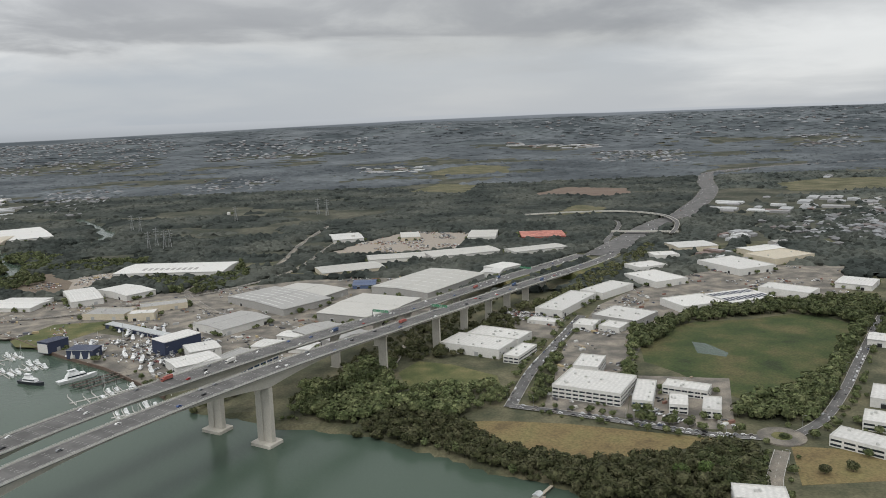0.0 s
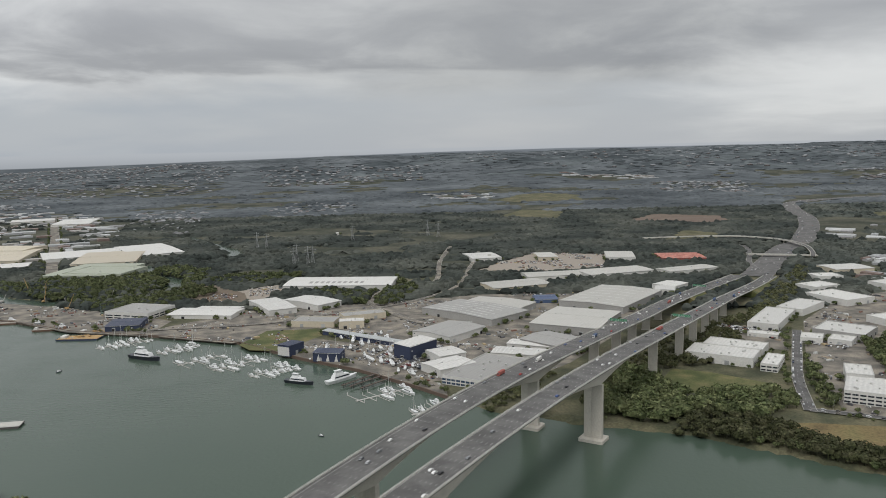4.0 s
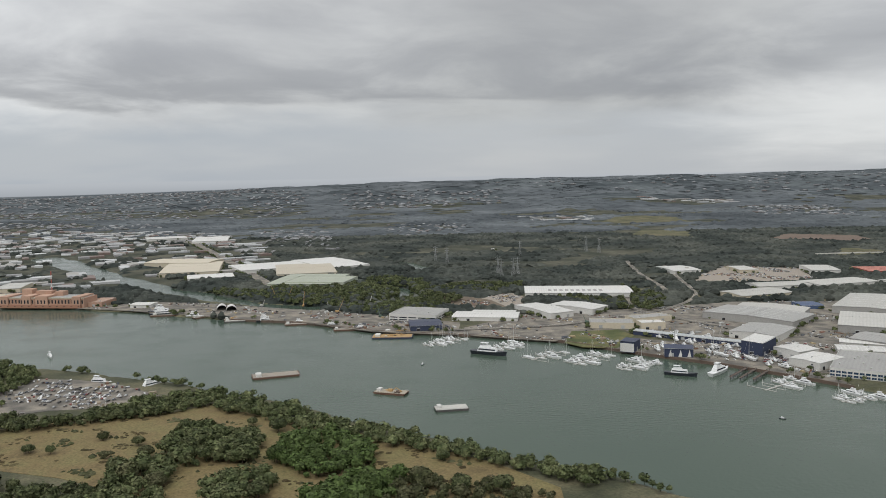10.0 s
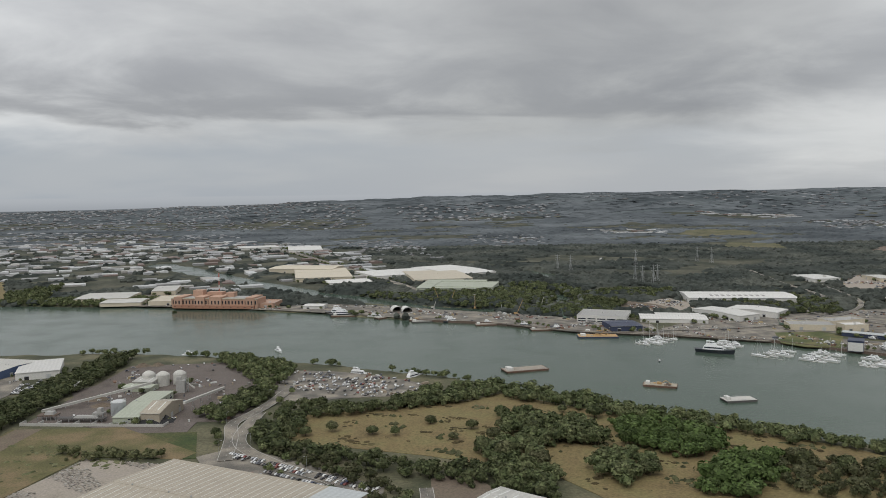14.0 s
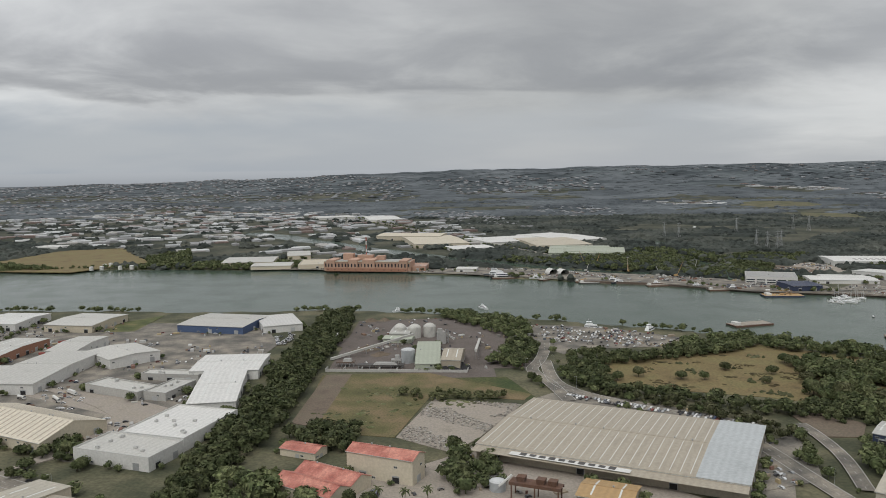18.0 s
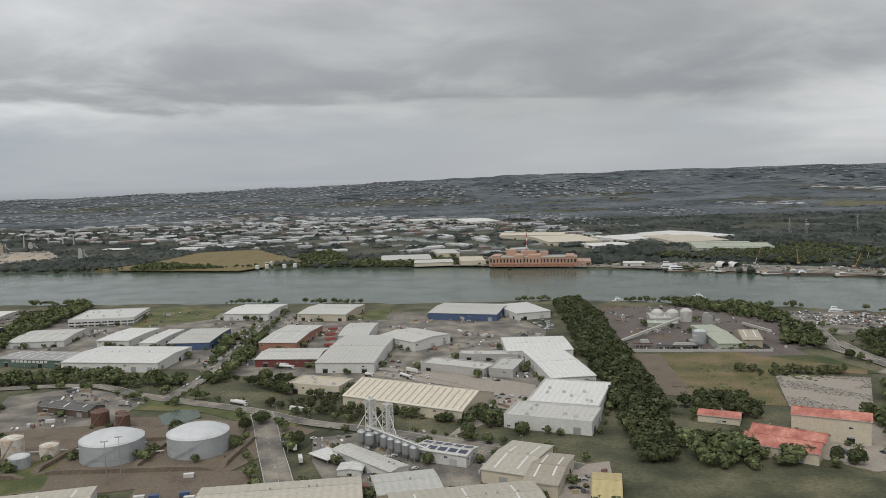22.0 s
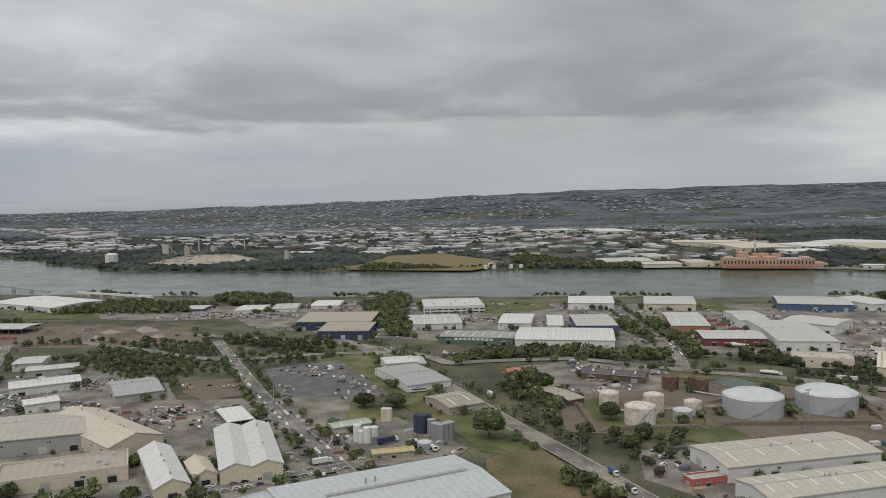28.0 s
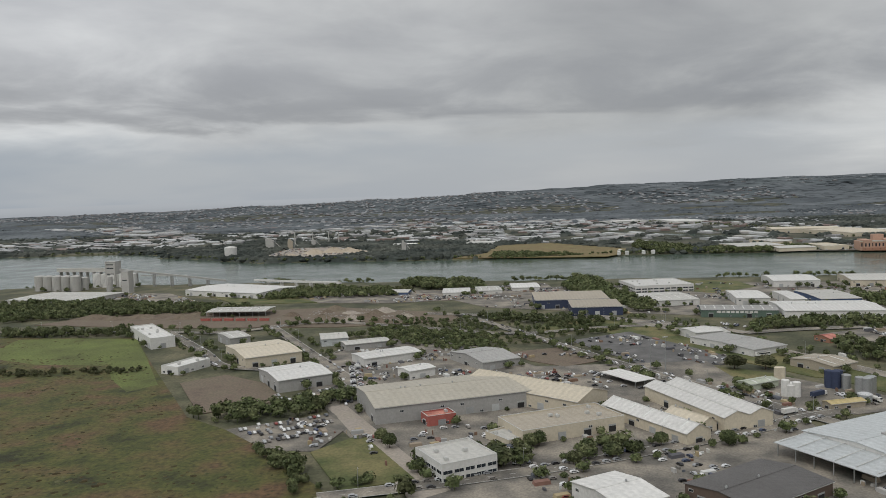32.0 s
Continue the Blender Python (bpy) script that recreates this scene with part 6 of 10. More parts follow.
def tree_meshes(cache={}):
    if not cache:
        for mname, m in (("dark", LEAF), ("bright", LEAF_BRIGHT), ("olive", LEAF_OLIVE)):
            cache[mname] = []
            for v, f in FINE_CROWNS:
                me = bpy.data.meshes.new("crown")
                me.from_pydata(v.tolist(), [], f.tolist())
                me.materials.append(m)
                cache[mname].append(me)
        t = Shape().tube(0, 0, 0, 0.5, 0.035, 0.016, n=7)
        for a in (0.4, 2.2, 4.3):
            t.beam((0, 0, 0.3), (0.2 * math.cos(a), 0.2 * math.sin(a), 0.6), 0.02)
        cache["trunk"] = t.mesh("trunk")
        cache["trunk"].materials.append(BARK)
    return cache


def tree(x, y, tall, wide, kind="dark", label="round dark green tree with dense crown"):
    c = tree_meshes()
    ob = thing("tree", x, y, GROUND - 0.2, GROVE_RNG.uniform(0, 360), label, "tree", "single trees")
    ob.scale = (wide, wide, tall)
    part("trunk", c["trunk"], BARK, ob)
    part("crown", c[kind][int(GROVE_RNG.integers(0, 5))], LEAF, ob)
    return ob


def car_template():
    s = Shape()
    body = [(-2.2, 0.35), (2.2, 0.35), (2.25, 0.75), (1.2, 0.9), (0.7, 1.42), (-1.3, 1.45), (-2.1, 0.95), (-2.25, 0.8)]
    n = len(body)
    s.add([(x, y, z) for y in (-0.88, 0.88) for x, z in body], [tuple(range(n)), tuple(range(2 * n - 1, n - 1, -1))] + [((i + 1) % n, i, n + i, n + (i + 1) % n) for i in range(n)])
    return s


def car_arrays():
    """A small car as triangles: body alone, and glass with wheels."""
    out = []
    glass = Shape()
    glass.add([(1.16, -0.9, 0.93), (0.68, -0.9, 1.38), (-1.25, -0.9, 1.4), (-1.95, -0.9, 0.98), (1.16, 0.9, 0.93), (0.68, 0.9, 1.38), (-1.25, 0.9, 1.4), (-1.95, 0.9, 0.98)],
              [(0, 1, 2, 3), (7, 6, 5, 4), (0, 4, 5, 1), (2, 6, 7, 3)])
    for x in (-1.35, 1.35):
        glass.box(x, 0, 0.0, 0.62, 1.82, 0.6)
    for s in (car_template(), glass):
        tri = []
        for f in s.f:
            tri += [(f[0], f[i], f[i + 1]) for i in range(1, len(f) - 1)]
        out.append((np.array(s.v), np.array(tri)))
    return out


CAR_BODY, CAR_DARK = car_arrays()
CAR_GLASS = mat("car_glass_and_tyres", (0.018, 0.019, 0.021), 0.25)


def cars_at(spots, label, z=None):
    """Parked cars as one object with their dark glass."""
    if not len(spots):
        return
    v, f = scattered(CAR_BODY, spots)
    ob = stuff("parked_cars", v, f, CAR_PAINT, label, "cars")
    v, f = scattered(CAR_DARK, spots)
    g = stuff("car_glass", v, f, CAR_GLASS, "", "")
    g.parent = ob


def car_lot(poly, label, fill=0.62):
    """Rows of cars filling a polygon along its first side."""
    rng = GROVE_RNG
    p = np.array(poly, float)
    sides = [np.hypot(*(p[(i + 1) % len(p)] - p[i])) for i in range(len(p))]
    i = int(np.argmax(sides))
    u = (p[(i + 1) % len(p)] - p[i]) / sides[i]
    n = np.array([-u[1], u[0]])
    c = p.mean(0)
    spots = []
    for r in range(-12, 13):
        off = (r // 2) * 16 + (r % 2) * 5.4
        for k in np.arange(-130, 130, 2.75):
            q = c + u * k + n * off
            if rng.random() < fill and inside(q[:1], q[1:], poly)[0]:
                spots.append((q[0], q[1], GROUND + 0.9, math.atan2(n[1], n[0]) + (math.pi if rng.random() < 0.5 else 0), 1.0, 1.0))
    spots = np.array(spots) if spots else np.zeros((0, 6))
    if len(spots):
        spots = spots[clear_of(spots[:, 0], spots[:, 1], 1.0, False)]
    cars_at(spots, label + " in rows on asphalt")


def roadside_cars(line_index, side, a, b, fill=0.5):
    line, wide = ROADS[line_index]
    rng = GROVE_RNG
    flat = [(x, y, 0.0) for x, y in line]
    total = length(flat)
    spots = []
    for s in np.arange(a * total, b * total, 6.2):
        if rng.random() < fill:
            x, y, _, h = along(flat, s)
            u = side * (wide / 2 - 1.3)
            spots.append((x - math.sin(h) * u, y + math.cos(h) * u, GROUND + 0.9, h, 1, 1))
    if spots:
        cars_at(np.array(spots), "cars parked along the kerb of a street")


# the woods, hedges and car parks
grove([(-49, 647), (-10, 685), (41, 664), (70, 616), (106, 578), (147, 563), (211, 568), (252, 580), (273, 566), (241, 488), (123, 502), (115, 522), (76, 556), (18, 610)], LEAF_OLIVE, 7, 9, "dense olive mangrove along the bank")
grove([(-105, 694), (-100, 767), (-67, 778), (-46, 831), (-9, 841), (-15, 750), (91, 737), (104, 716), (41, 668), (-10, 685), (-49, 661)], LEAF, 8, 11, "dense dark riverside wood")
grove([(272, 886), (334, 947), (415, 1003), (530, 1015), (642, 1016), (630, 925), (543, 794), (549, 899), (543, 927), (504, 964), (426, 958), (342, 929), (269, 836)], LEAF, 8, 11, "dense trees round the wet meadow")
grove([(314, 665), (357, 678), (432, 744), (528, 865), (539, 839), (431, 701), (356, 625), (307, 617), (284, 633)], LEAF, 8, 11, "dense trees round the wet meadow")
grove([(113, 1023), (202, 1088), (274, 1188), (376, 1330), (503, 1532), (505, 1477), (348, 1228), (226, 1049)], LEAF_OLIVE, 9, 9, "scrub along the motorway bank")
grove([(-15, 846), (4, 897), (45, 913), (118, 1007), (160, 985), (108, 868), (28, 838)], LEAF_OLIVE, 10, 9, "scrub under the bridge")
grove([(290, 947), (237, 804), (210, 719), (219, 717), (277, 885)], LEAF, 8, 10, "row of street trees")
grove([(111, 688), (144, 781), (172, 846), (170, 815), (126, 686)], LEAF, 8, 9, "row of street trees")
grove([(142, 662), (191, 638), (240, 610), (242, 620), (194, 648), (145, 676)], LEAF, 8, 9, "row of street trees")
grove([(280, 535), (256, 568), (220, 558), (222, 490), (259, 485)], LEAF, 9, 10, "dark mangrove trees on the bank")
grove([(-1013, 703), (-975, 766), (-904, 787), (-823, 728), (-775, 673), (-705, 636), (-647, 590), (-593, 555), (-551, 535), (-564, 511), (-617, 551), (-672, 584), (-734, 620), (-789, 650), (-837, 688), (-903, 737), (-958, 711)], LEAF, 8, 9, "dark mangrove along the near bank")
grove([(-911, 645), (-881, 670), (-830, 643), (-826, 581), (-881, 575), (-905, 597)], LEAF, 8, 11, "dark clump of trees in the parkland")
grove([(-817, 626), (-778, 650), (-735, 616), (-728, 565), (-773, 540), (-812, 581)], LEAF_BRIGHT, 8, 10, "bright green clump of trees in the parkland")
grove([(-763, 528), (-705, 551), (-707, 504), (-750, 464), (-786, 474)], LEAF_BRIGHT, 8, 11, "bright green clump of trees")
grove([(-936, 570), (-891, 583), (-870, 507), (-890, 467), (-926, 487)], LEAF, 9, 11, "dark clump of trees in the parkland")
grove([(-852, 524), (-811, 554), (-794, 517), (-831, 485)], LEAF, 8, 10, "dark clump of trees in the parkland")
grove([(-1131, 603), (-1110, 696), (-1014, 713), (-943, 738), (-936, 717), (-1009, 684), (-1085, 664), (-1092, 588), (-1013, 546), (-924, 520), (-882, 486), (-882, 462), (-963, 498), (-1057, 547), (-1113, 568)], LEAF, 8, 9, "belt of trees round the parkland")
grove([(-1184, 689), (-1162, 772), (-1136, 744), (-1148, 679), (-1159, 652)], LEAF, 9, 10, "trees beside the access road")
grove([(-730, 539), (-666, 537), (-598, 501), (-599, 456), (-712, 463)], LEAF_OLIVE, 9, 8, "scattered scrub in dry grass")
grove([(-1402, 935), (-1366, 950), (-1358, 916), (-1355, 793), (-1359, 599), (-1358, 487), (-1367, 426), (-1382, 351), (-1404, 340), (-1400, 451), (-1399, 688), (-1399, 830)], LEAF, 7, 9.5, "dense dark belt of trees between estates")
grove([(-1569, 469), (-1569, 479), (-1493, 448), (-1464, 419), (-1464, 408), (-1519, 431)], LEAF, 7, 9, "hedge of trees along the store")
grove([(-1373, 377), (-1346, 385), (-1303, 358), (-1270, 341), (-1367, 335)], LEAF, 8, 11, "dark trees before the red roofs")
grove([(-1350, 467), (-1339, 486), (-1300, 484), (-1296, 435), (-1315, 430)], LEAF, 8, 9, "dark trees behind the red roofs")
grove([(-1230, 433), (-1201, 443), (-1200, 390), (-1216, 355), (-1235, 364)], LEAF, 8, 9, "dark trees beside the forecourt")
grove([(-1281, 577), (-1185, 563), (-1168, 554), (-1258, 550)], LEAF_OLIVE, 8, 6, "low hedge")
grove([(-1131, 595), (-1053, 552), (-982, 477), (-986, 431), (-989, 442), (-1017, 471), (-1073, 527), (-1133, 574)], LEAF_OLIVE, 9, 7, "roadside trees")
grove([(-1954, 568), (-1873, 582), (-1766, 559), (-1751, 533), (-1861, 546), (-1930, 535)], LEAF, 8, 9, "row of trees along the road")
grove([(-1749, 547), (-1726, 568), (-1671, 514), (-1615, 494), (-1581, 467), (-1509, 420), (-1507, 449), (-1551, 491), (-1673, 554)], LEAF, 8, 8, "roadside hedge of small trees")
grove([(-1908, 424), (-1914, 488), (-1881, 453), (-1866, 396), (-1870, 360), (-1883, 338), (-1908, 397)], LEAF, 12, 8, "dark roadside trees")
grove([(-2353, 981), (-2312, 1032), (-2233, 984), (-2217, 908), (-2289, 906)], LEAF, 8, 10, "dark riverside trees")
grove([(-2038, 674), (-2107, 897), (-2082, 995), (-2050, 965), (-2038, 807), (-2006, 657)], LEAF, 8, 10, "dark belt of trees")
grove([(-1782, 717), (-1759, 783), (-1731, 713), (-1724, 579), (-1737, 537), (-1755, 604)], LEAF, 8, 10, "dark street trees")
grove([(-2329, 570), (-2308, 663), (-2205, 612), (-2151, 494), (-2203, 483), (-2266, 494)], LEAF, 8, 4.5, "low dark scrub wood")
grove([(-2157, 541), (-2129, 620), (-2070, 567), (-2099, 529), (-2145, 522)], LEAF, 8, 4.5, "low dark scrub wood")
grove([(-1915, 434), (-1886, 493), (-1857, 434), (-1865, 384), (-1897, 416)], LEAF, 13, 8, "dark trees along the road")
grove([(-1863, 317), (-1850, 306), (-1807, 318), (-1788, 296), (-1824, 230), (-1838, 256), (-1845, 295)], LEAF_OLIVE, 12, 8, "olive trees along the road")
grove([(-1876, 246), (-1858, 238), (-1849, 222), (-1856, 207), (-1878, 213)], LEAF, 9, 8, "dark scrub in the paddock")
grove([(-2390, 260), (-2336, 290), (-2294, 316), (-2281, 293), (-2319, 260), (-2358, 243)], LEAF, 8, 8, "hedge beside the car lot")
grove([(-2750, 602), (-2588, 593), (-2574, 564), (-2730, 573)], LEAF, 8, 8, "row of small trees along the road")
grove([(-2617, 405), (-2540, 405), (-2490, 415), (-2481, 397), (-2529, 384), (-2602, 384)], LEAF_OLIVE, 7, 4, "dark hedge line across the meadow")
grove([(-2902, 827), (-2848, 877), (-2554, 778), (-2482, 743), (-2607, 722), (-2764, 689), (-2797, 671)], LEAF, 8, 8, "dark scrub below the terminal")
grove([(-2546, 922), (-2479, 965), (-2349, 921), (-2340, 856), (-2449, 844), (-2521, 844)], LEAF, 8, 8, "dark riverside trees")
grove([(-2370, 524), (-2302, 598), (-2193, 523), (-2182, 443), (-2253, 473), (-2321, 535)], LEAF, 8, 5.5, "dark scrub wood behind factories")
grove([(-2225, 626), (-2096, 576), (-2075, 608), (-2119, 652), (-2214, 664)], LEAF, 9, 7, "dark scrub")
grove([(-2212, 181), (-2182, 192), (-2164, 178), (-2182, 153), (-2201, 150)], LEAF, 8, 8, "garden trees by the office")
grove([(-2140, 191), (-2115, 200), (-2115, 180), (-2139, 173)], LEAF, 8, 7, "trees at the street")
grove([(-2237, 128), (-2226, 150), (-2209, 142), (-2218, 121)], LEAF_OLIVE, 8, 8, "trees at the driveway")
grove([(-2330, 204), (-2314, 194), (-2263, 135), (-2248, 115), (-2282, 125)], LEAF, 8, 8, "dark hedge beside the meadow")
grove([(-2226, 1454), (-2206, 1543), (-1998, 1458), (-1861, 1493), (-1766, 1527), (-1556, 1545), (-1520, 1462), (-1841, 1436), (-2199, 1408)], LEAF, 8, 9, "dark trees on the far bank")
grove([(-1898, 1598), (-1862, 1765), (-1779, 1529), (-1837, 1489)], LEAF, 9, 11, "dark tall clump on the far bank")
grove([(-917, 1661), (-725, 1568), (-623, 1400), (-685, 1283), (-846, 1363), (-951, 1451)], LEAF, 9, 9, "dark trees along the creek")
grove([(-1251, 927), (-1219, 958), (-1141, 878), (-1137, 748), (-1166, 650), (-1195, 675), (-1156, 778)], LEAF, 8, 9, "dark trees beside the plant")
grove([(-744, 1362), (-692, 1412), (-659, 1321), (-701, 1227), (-781, 1263), (-1031, 1470), (-1205, 1603), (-1032, 1537), (-800, 1343)], LEAF, 9, 9, "dark mangrove along the creek")
grove([(-1015, 1534), (-820, 1434), (-684, 1509), (-704, 1666), (-813, 1732), (-867, 1542), (-998, 1603)], LEAF, 9, 10, "dark creek side wood")
grove([(-464, 1421), (-358, 1348), (-317, 1390), (-307, 1531), (-262, 1353), (-307, 1227), (-377, 1261)], LEAF, 9, 9, "dark trees round the long warehouse")
grove([(-719, 1531), (-588, 1595), (-481, 1570), (-559, 1468)], LEAF, 9, 9, "dark trees along the creek")
grove([(-943, 455), (-931, 446), (-949, 406), (-975, 380), (-987, 368), (-967, 406)], LEAF, 8, 9, "dark trees beside the workshops")
grove([(-981, 493), (-978, 480), (-986, 446), (-998, 398), (-1004, 398), (-991, 446)], LEAF, 9, 7, "hedge of trees along the street")
grove([(-2397, 907), (-2335, 948), (-2313, 904), (-2366, 866)], LEAF_OLIVE, 8, 6, "scrub among the depots")
grove([(-219, 716), (-189, 777), (-143, 816), (-100, 860), (-150, 777), (-199, 714)], LEAF_OLIVE, 7, 6, "scrub on the bank beside the bridge")
grove([(-29, 911), (60, 1031), (158, 1140), (36, 902), (-68, 767), (-130, 698)], LEAF_OLIVE, 9, 6, "scrub between the bridges")
grove([(-1568, 475), (-1538, 491), (-1511, 457), (-1520, 425), (-1546, 440), (-1570, 449)], LEAF, 7, 8, "row of dark trees before the ribbed store")
grove([(-1670, 496), (-1624, 482), (-1573, 451), (-1576, 432), (-1625, 457), (-1669, 475)], LEAF_OLIVE, 8, 6, "low roadside hedge of trees")
car_lot([(213, 703), (203, 654), (250, 615), (253, 629)], "parked cars")
car_lot([(128, 1021), (148, 1054), (207, 999), (187, 952)], "parked cars")
car_lot([(218, 933), (248, 948), (273, 919), (248, 897)], "parked cars")
car_lot([(-1141, 568), (-1112, 559), (-1002, 490), (-1017, 471), (-1096, 523)], "parked cars")
car_lot([(-1130, 795), (-1123, 853), (-1033, 827), (-989, 778), (-1066, 746)], "parked cars and boats", 0.3)
car_lot([(-2346, 231), (-2298, 263), (-2284, 235), (-2320, 204)], "parked cars")
car_lot([(-2318, 387), (-2307, 429), (-2285, 331), (-2298, 316)], "parked cars")
car_lot([(-2120, 359), (-2119, 374), (-2073, 307), (-2086, 301)], "parked cars")
car_lot([(-2350, 310), (-2314, 333), (-2297, 332), (-2337, 295)], "parked cars")
car_lot([(-1974, 580), (-1967, 587), (-1933, 556), (-1935, 541)], "parked cars")
car_lot([(-1439, 800), (-1424, 831), (-1413, 798), (-1426, 754)], "parked cars")
car_lot([(-1417, 830), (-1412, 783), (-1409, 754), (-1424, 773)], "parked cars")
car_lot([(-334, 949), (-270, 994), (-224, 960), (-277, 849)], "parked cars and boats")

# ---------------- the land beyond: woods, suburbs, far estates ----------------
FAR_RNG = np.random.default_rng(77)


def wave(px, py, k, seed):
    """A smooth uneven field between about -1 and 1."""
    r = np.random.default_rng(seed)
    out = np.zeros(px.shape)
    for i in range(9):
        a, l, ph = r.uniform(0, 3.14), k * r.uniform(0.5, 1.8), r.uniform(0, 6.28)
        out += np.sin((px * math.cos(a) + py * math.sin(a)) / l * 6.28 + ph)
    return out / 3.0


PATCHES = [[(v.co.x, v.co.y) for v in list(o.data.vertices)[:len(o.data.vertices) // 2]] for o in scene.objects if o.type == "MESH" and o.name.split(".")[0] in ("meadow", "lawn", "field", "yard", "pond")]


def open_land(px, py):
    ok = clear_of(px, py, 6.0)
    for poly in PATCHES:
        ok &= ~inside(px, py, poly)
    return ok & (waterside(px, py) > 4) & ~blocks_creek(px, py)


ESTATES = [
    (0.45, 62, 0.50, [(-2943, 2325), (-2049, 1871), (-1535, 1605), (-1237, 1670), (-1057, 2027), (-1299, 2881), (-1747, 3481), (-2645, 3680), (-3343, 2977)]),
    (0.95, 66, 0.60, [(803, 1922), (919, 2222), (1086, 2272), (1369, 2122), (1330, 1990), (1000, 1850), (850, 1830)]),
    (0.20, 80, 0.55, [(-3941, 2125), (-3142, 2073), (-2944, 2676), (-3642, 2977), (-4641, 2677)]),
    (0.25, 95, 0.60, [(-5055, 4492), (-4338, 4254), (-3449, 3091), (-3635, 2924), (-4742, 4027)]),
    (0.95, 60, 0.55, [(1464, 2683), (1607, 2495), (1689, 2624), (1588, 2834)]),
    (0.10, 62, 0.60, [(774, 5550), (1400, 5480), (1330, 5150), (761, 5300)]),
    (0.30, 60, 0.50, [(-208, 4250), (150, 4280), (136, 3824), (-163, 3791)]),
    (0.60, 40, 0.45, [(600, 1269), (720, 1420), (780, 1640), (700, 1640), (521, 1368)])]
SUBURBS = [
    (23, 15, 0.72, [(795, 1714), (870, 1800), (1063, 1838), (1400, 2000), (1700, 2300), (1900, 2000), (1500, 1500), (1100, 1250), (831, 1278), (815, 1402)]),
    (46, 21, 0.55, [(1200, 4800), (1784, 4800), (1419, 3820), (1030, 4067)]),
    (60, 26, 0.50, [(2723, 5392), (3157, 5233), (2729, 4460), (2388, 4652)]),
    (32, 17, 0.62, [(-1466, 3522), (-1120, 3320), (-959, 2419), (-1217, 2633)]),
    (40, 18, 0.45, [(-928, 3762), (-521, 3726), (-539, 3013), (-841, 2949)]),
    (62, 26, 0.45, [(-1509, 6424), (-137, 6300), (-213, 5308), (-1177, 5043)]),
    (64, 22, 0.42, [(-6800, 7700), (-4300, 7750), (-2500, 7650), (-1700, 6600), (-1462, 4700), (-2326, 4500), (-3176, 4750), (-5200, 5000), (-7000, 6400)]),
    (48, 22, 0.40, [(-4700, 4700), (-3300, 4500), (-2300, 4300), (-1900, 3700), (-2700, 3700), (-3400, 3300), (-4400, 4000)]),
    (75, 28, 0.10, [(-300, 7300), (4600, 7300), (3300, 5300), (1700, 5700), (200, 6300)])]


def zones(px, py, table):
    out = np.zeros(len(px), bool)
    for row in table:
        out |= inside(px, py, row[3])
    return out


def wooded(px, py):
    """Where the far woods stand: broken by clearings and thinned among houses."""
    long = wave(px * 0.55, py, 620, 4) + 0.8 * wave(px * 0.7, py, 210, 5)
    dense = long > np.where(py < 2300, -1.1, -0.62)
    town = zones(px, py, ESTATES)
    homes = zones(px, py, SUBURBS)
    fine = wave(px, py, 70, 9)
    return dense & (~town | (fine > 0.75)) & (~homes | (fine > -0.1)) & (py < 8300)


def hump(n, rings, seed):
    """The visible top of a crown, of unit width and height."""
    rng = np.random.default_rng(seed)
    v, f = [], []
    for z, r in rings:
        for i in range(n):
            a = (i + rng.uniform(-0.25, 0.25)) * 6.283 / n
            q = r * rng.uniform(0.78, 1.15) * 0.5
            v.append((q * math.cos(a), q * math.sin(a), z * rng.uniform(0.85, 1.1)))
    v.append((rng.uniform(-0.08, 0.08), rng.uniform(-0.08, 0.08), 1.0))
    for k in range(len(rings) - 1):
        for i in range(n):
            a, b, c, d = k * n + i, k * n + (i + 1) % n, (k + 1) * n + (i + 1) % n, (k + 1) * n + i
            f += [(a, b, c), (a, c, d)]
    m = (len(rings) - 1) * n
    f += [(m + i, m + (i + 1) % n, len(v) - 1) for i in range(n)]
    return np.array(v), np.array(f)


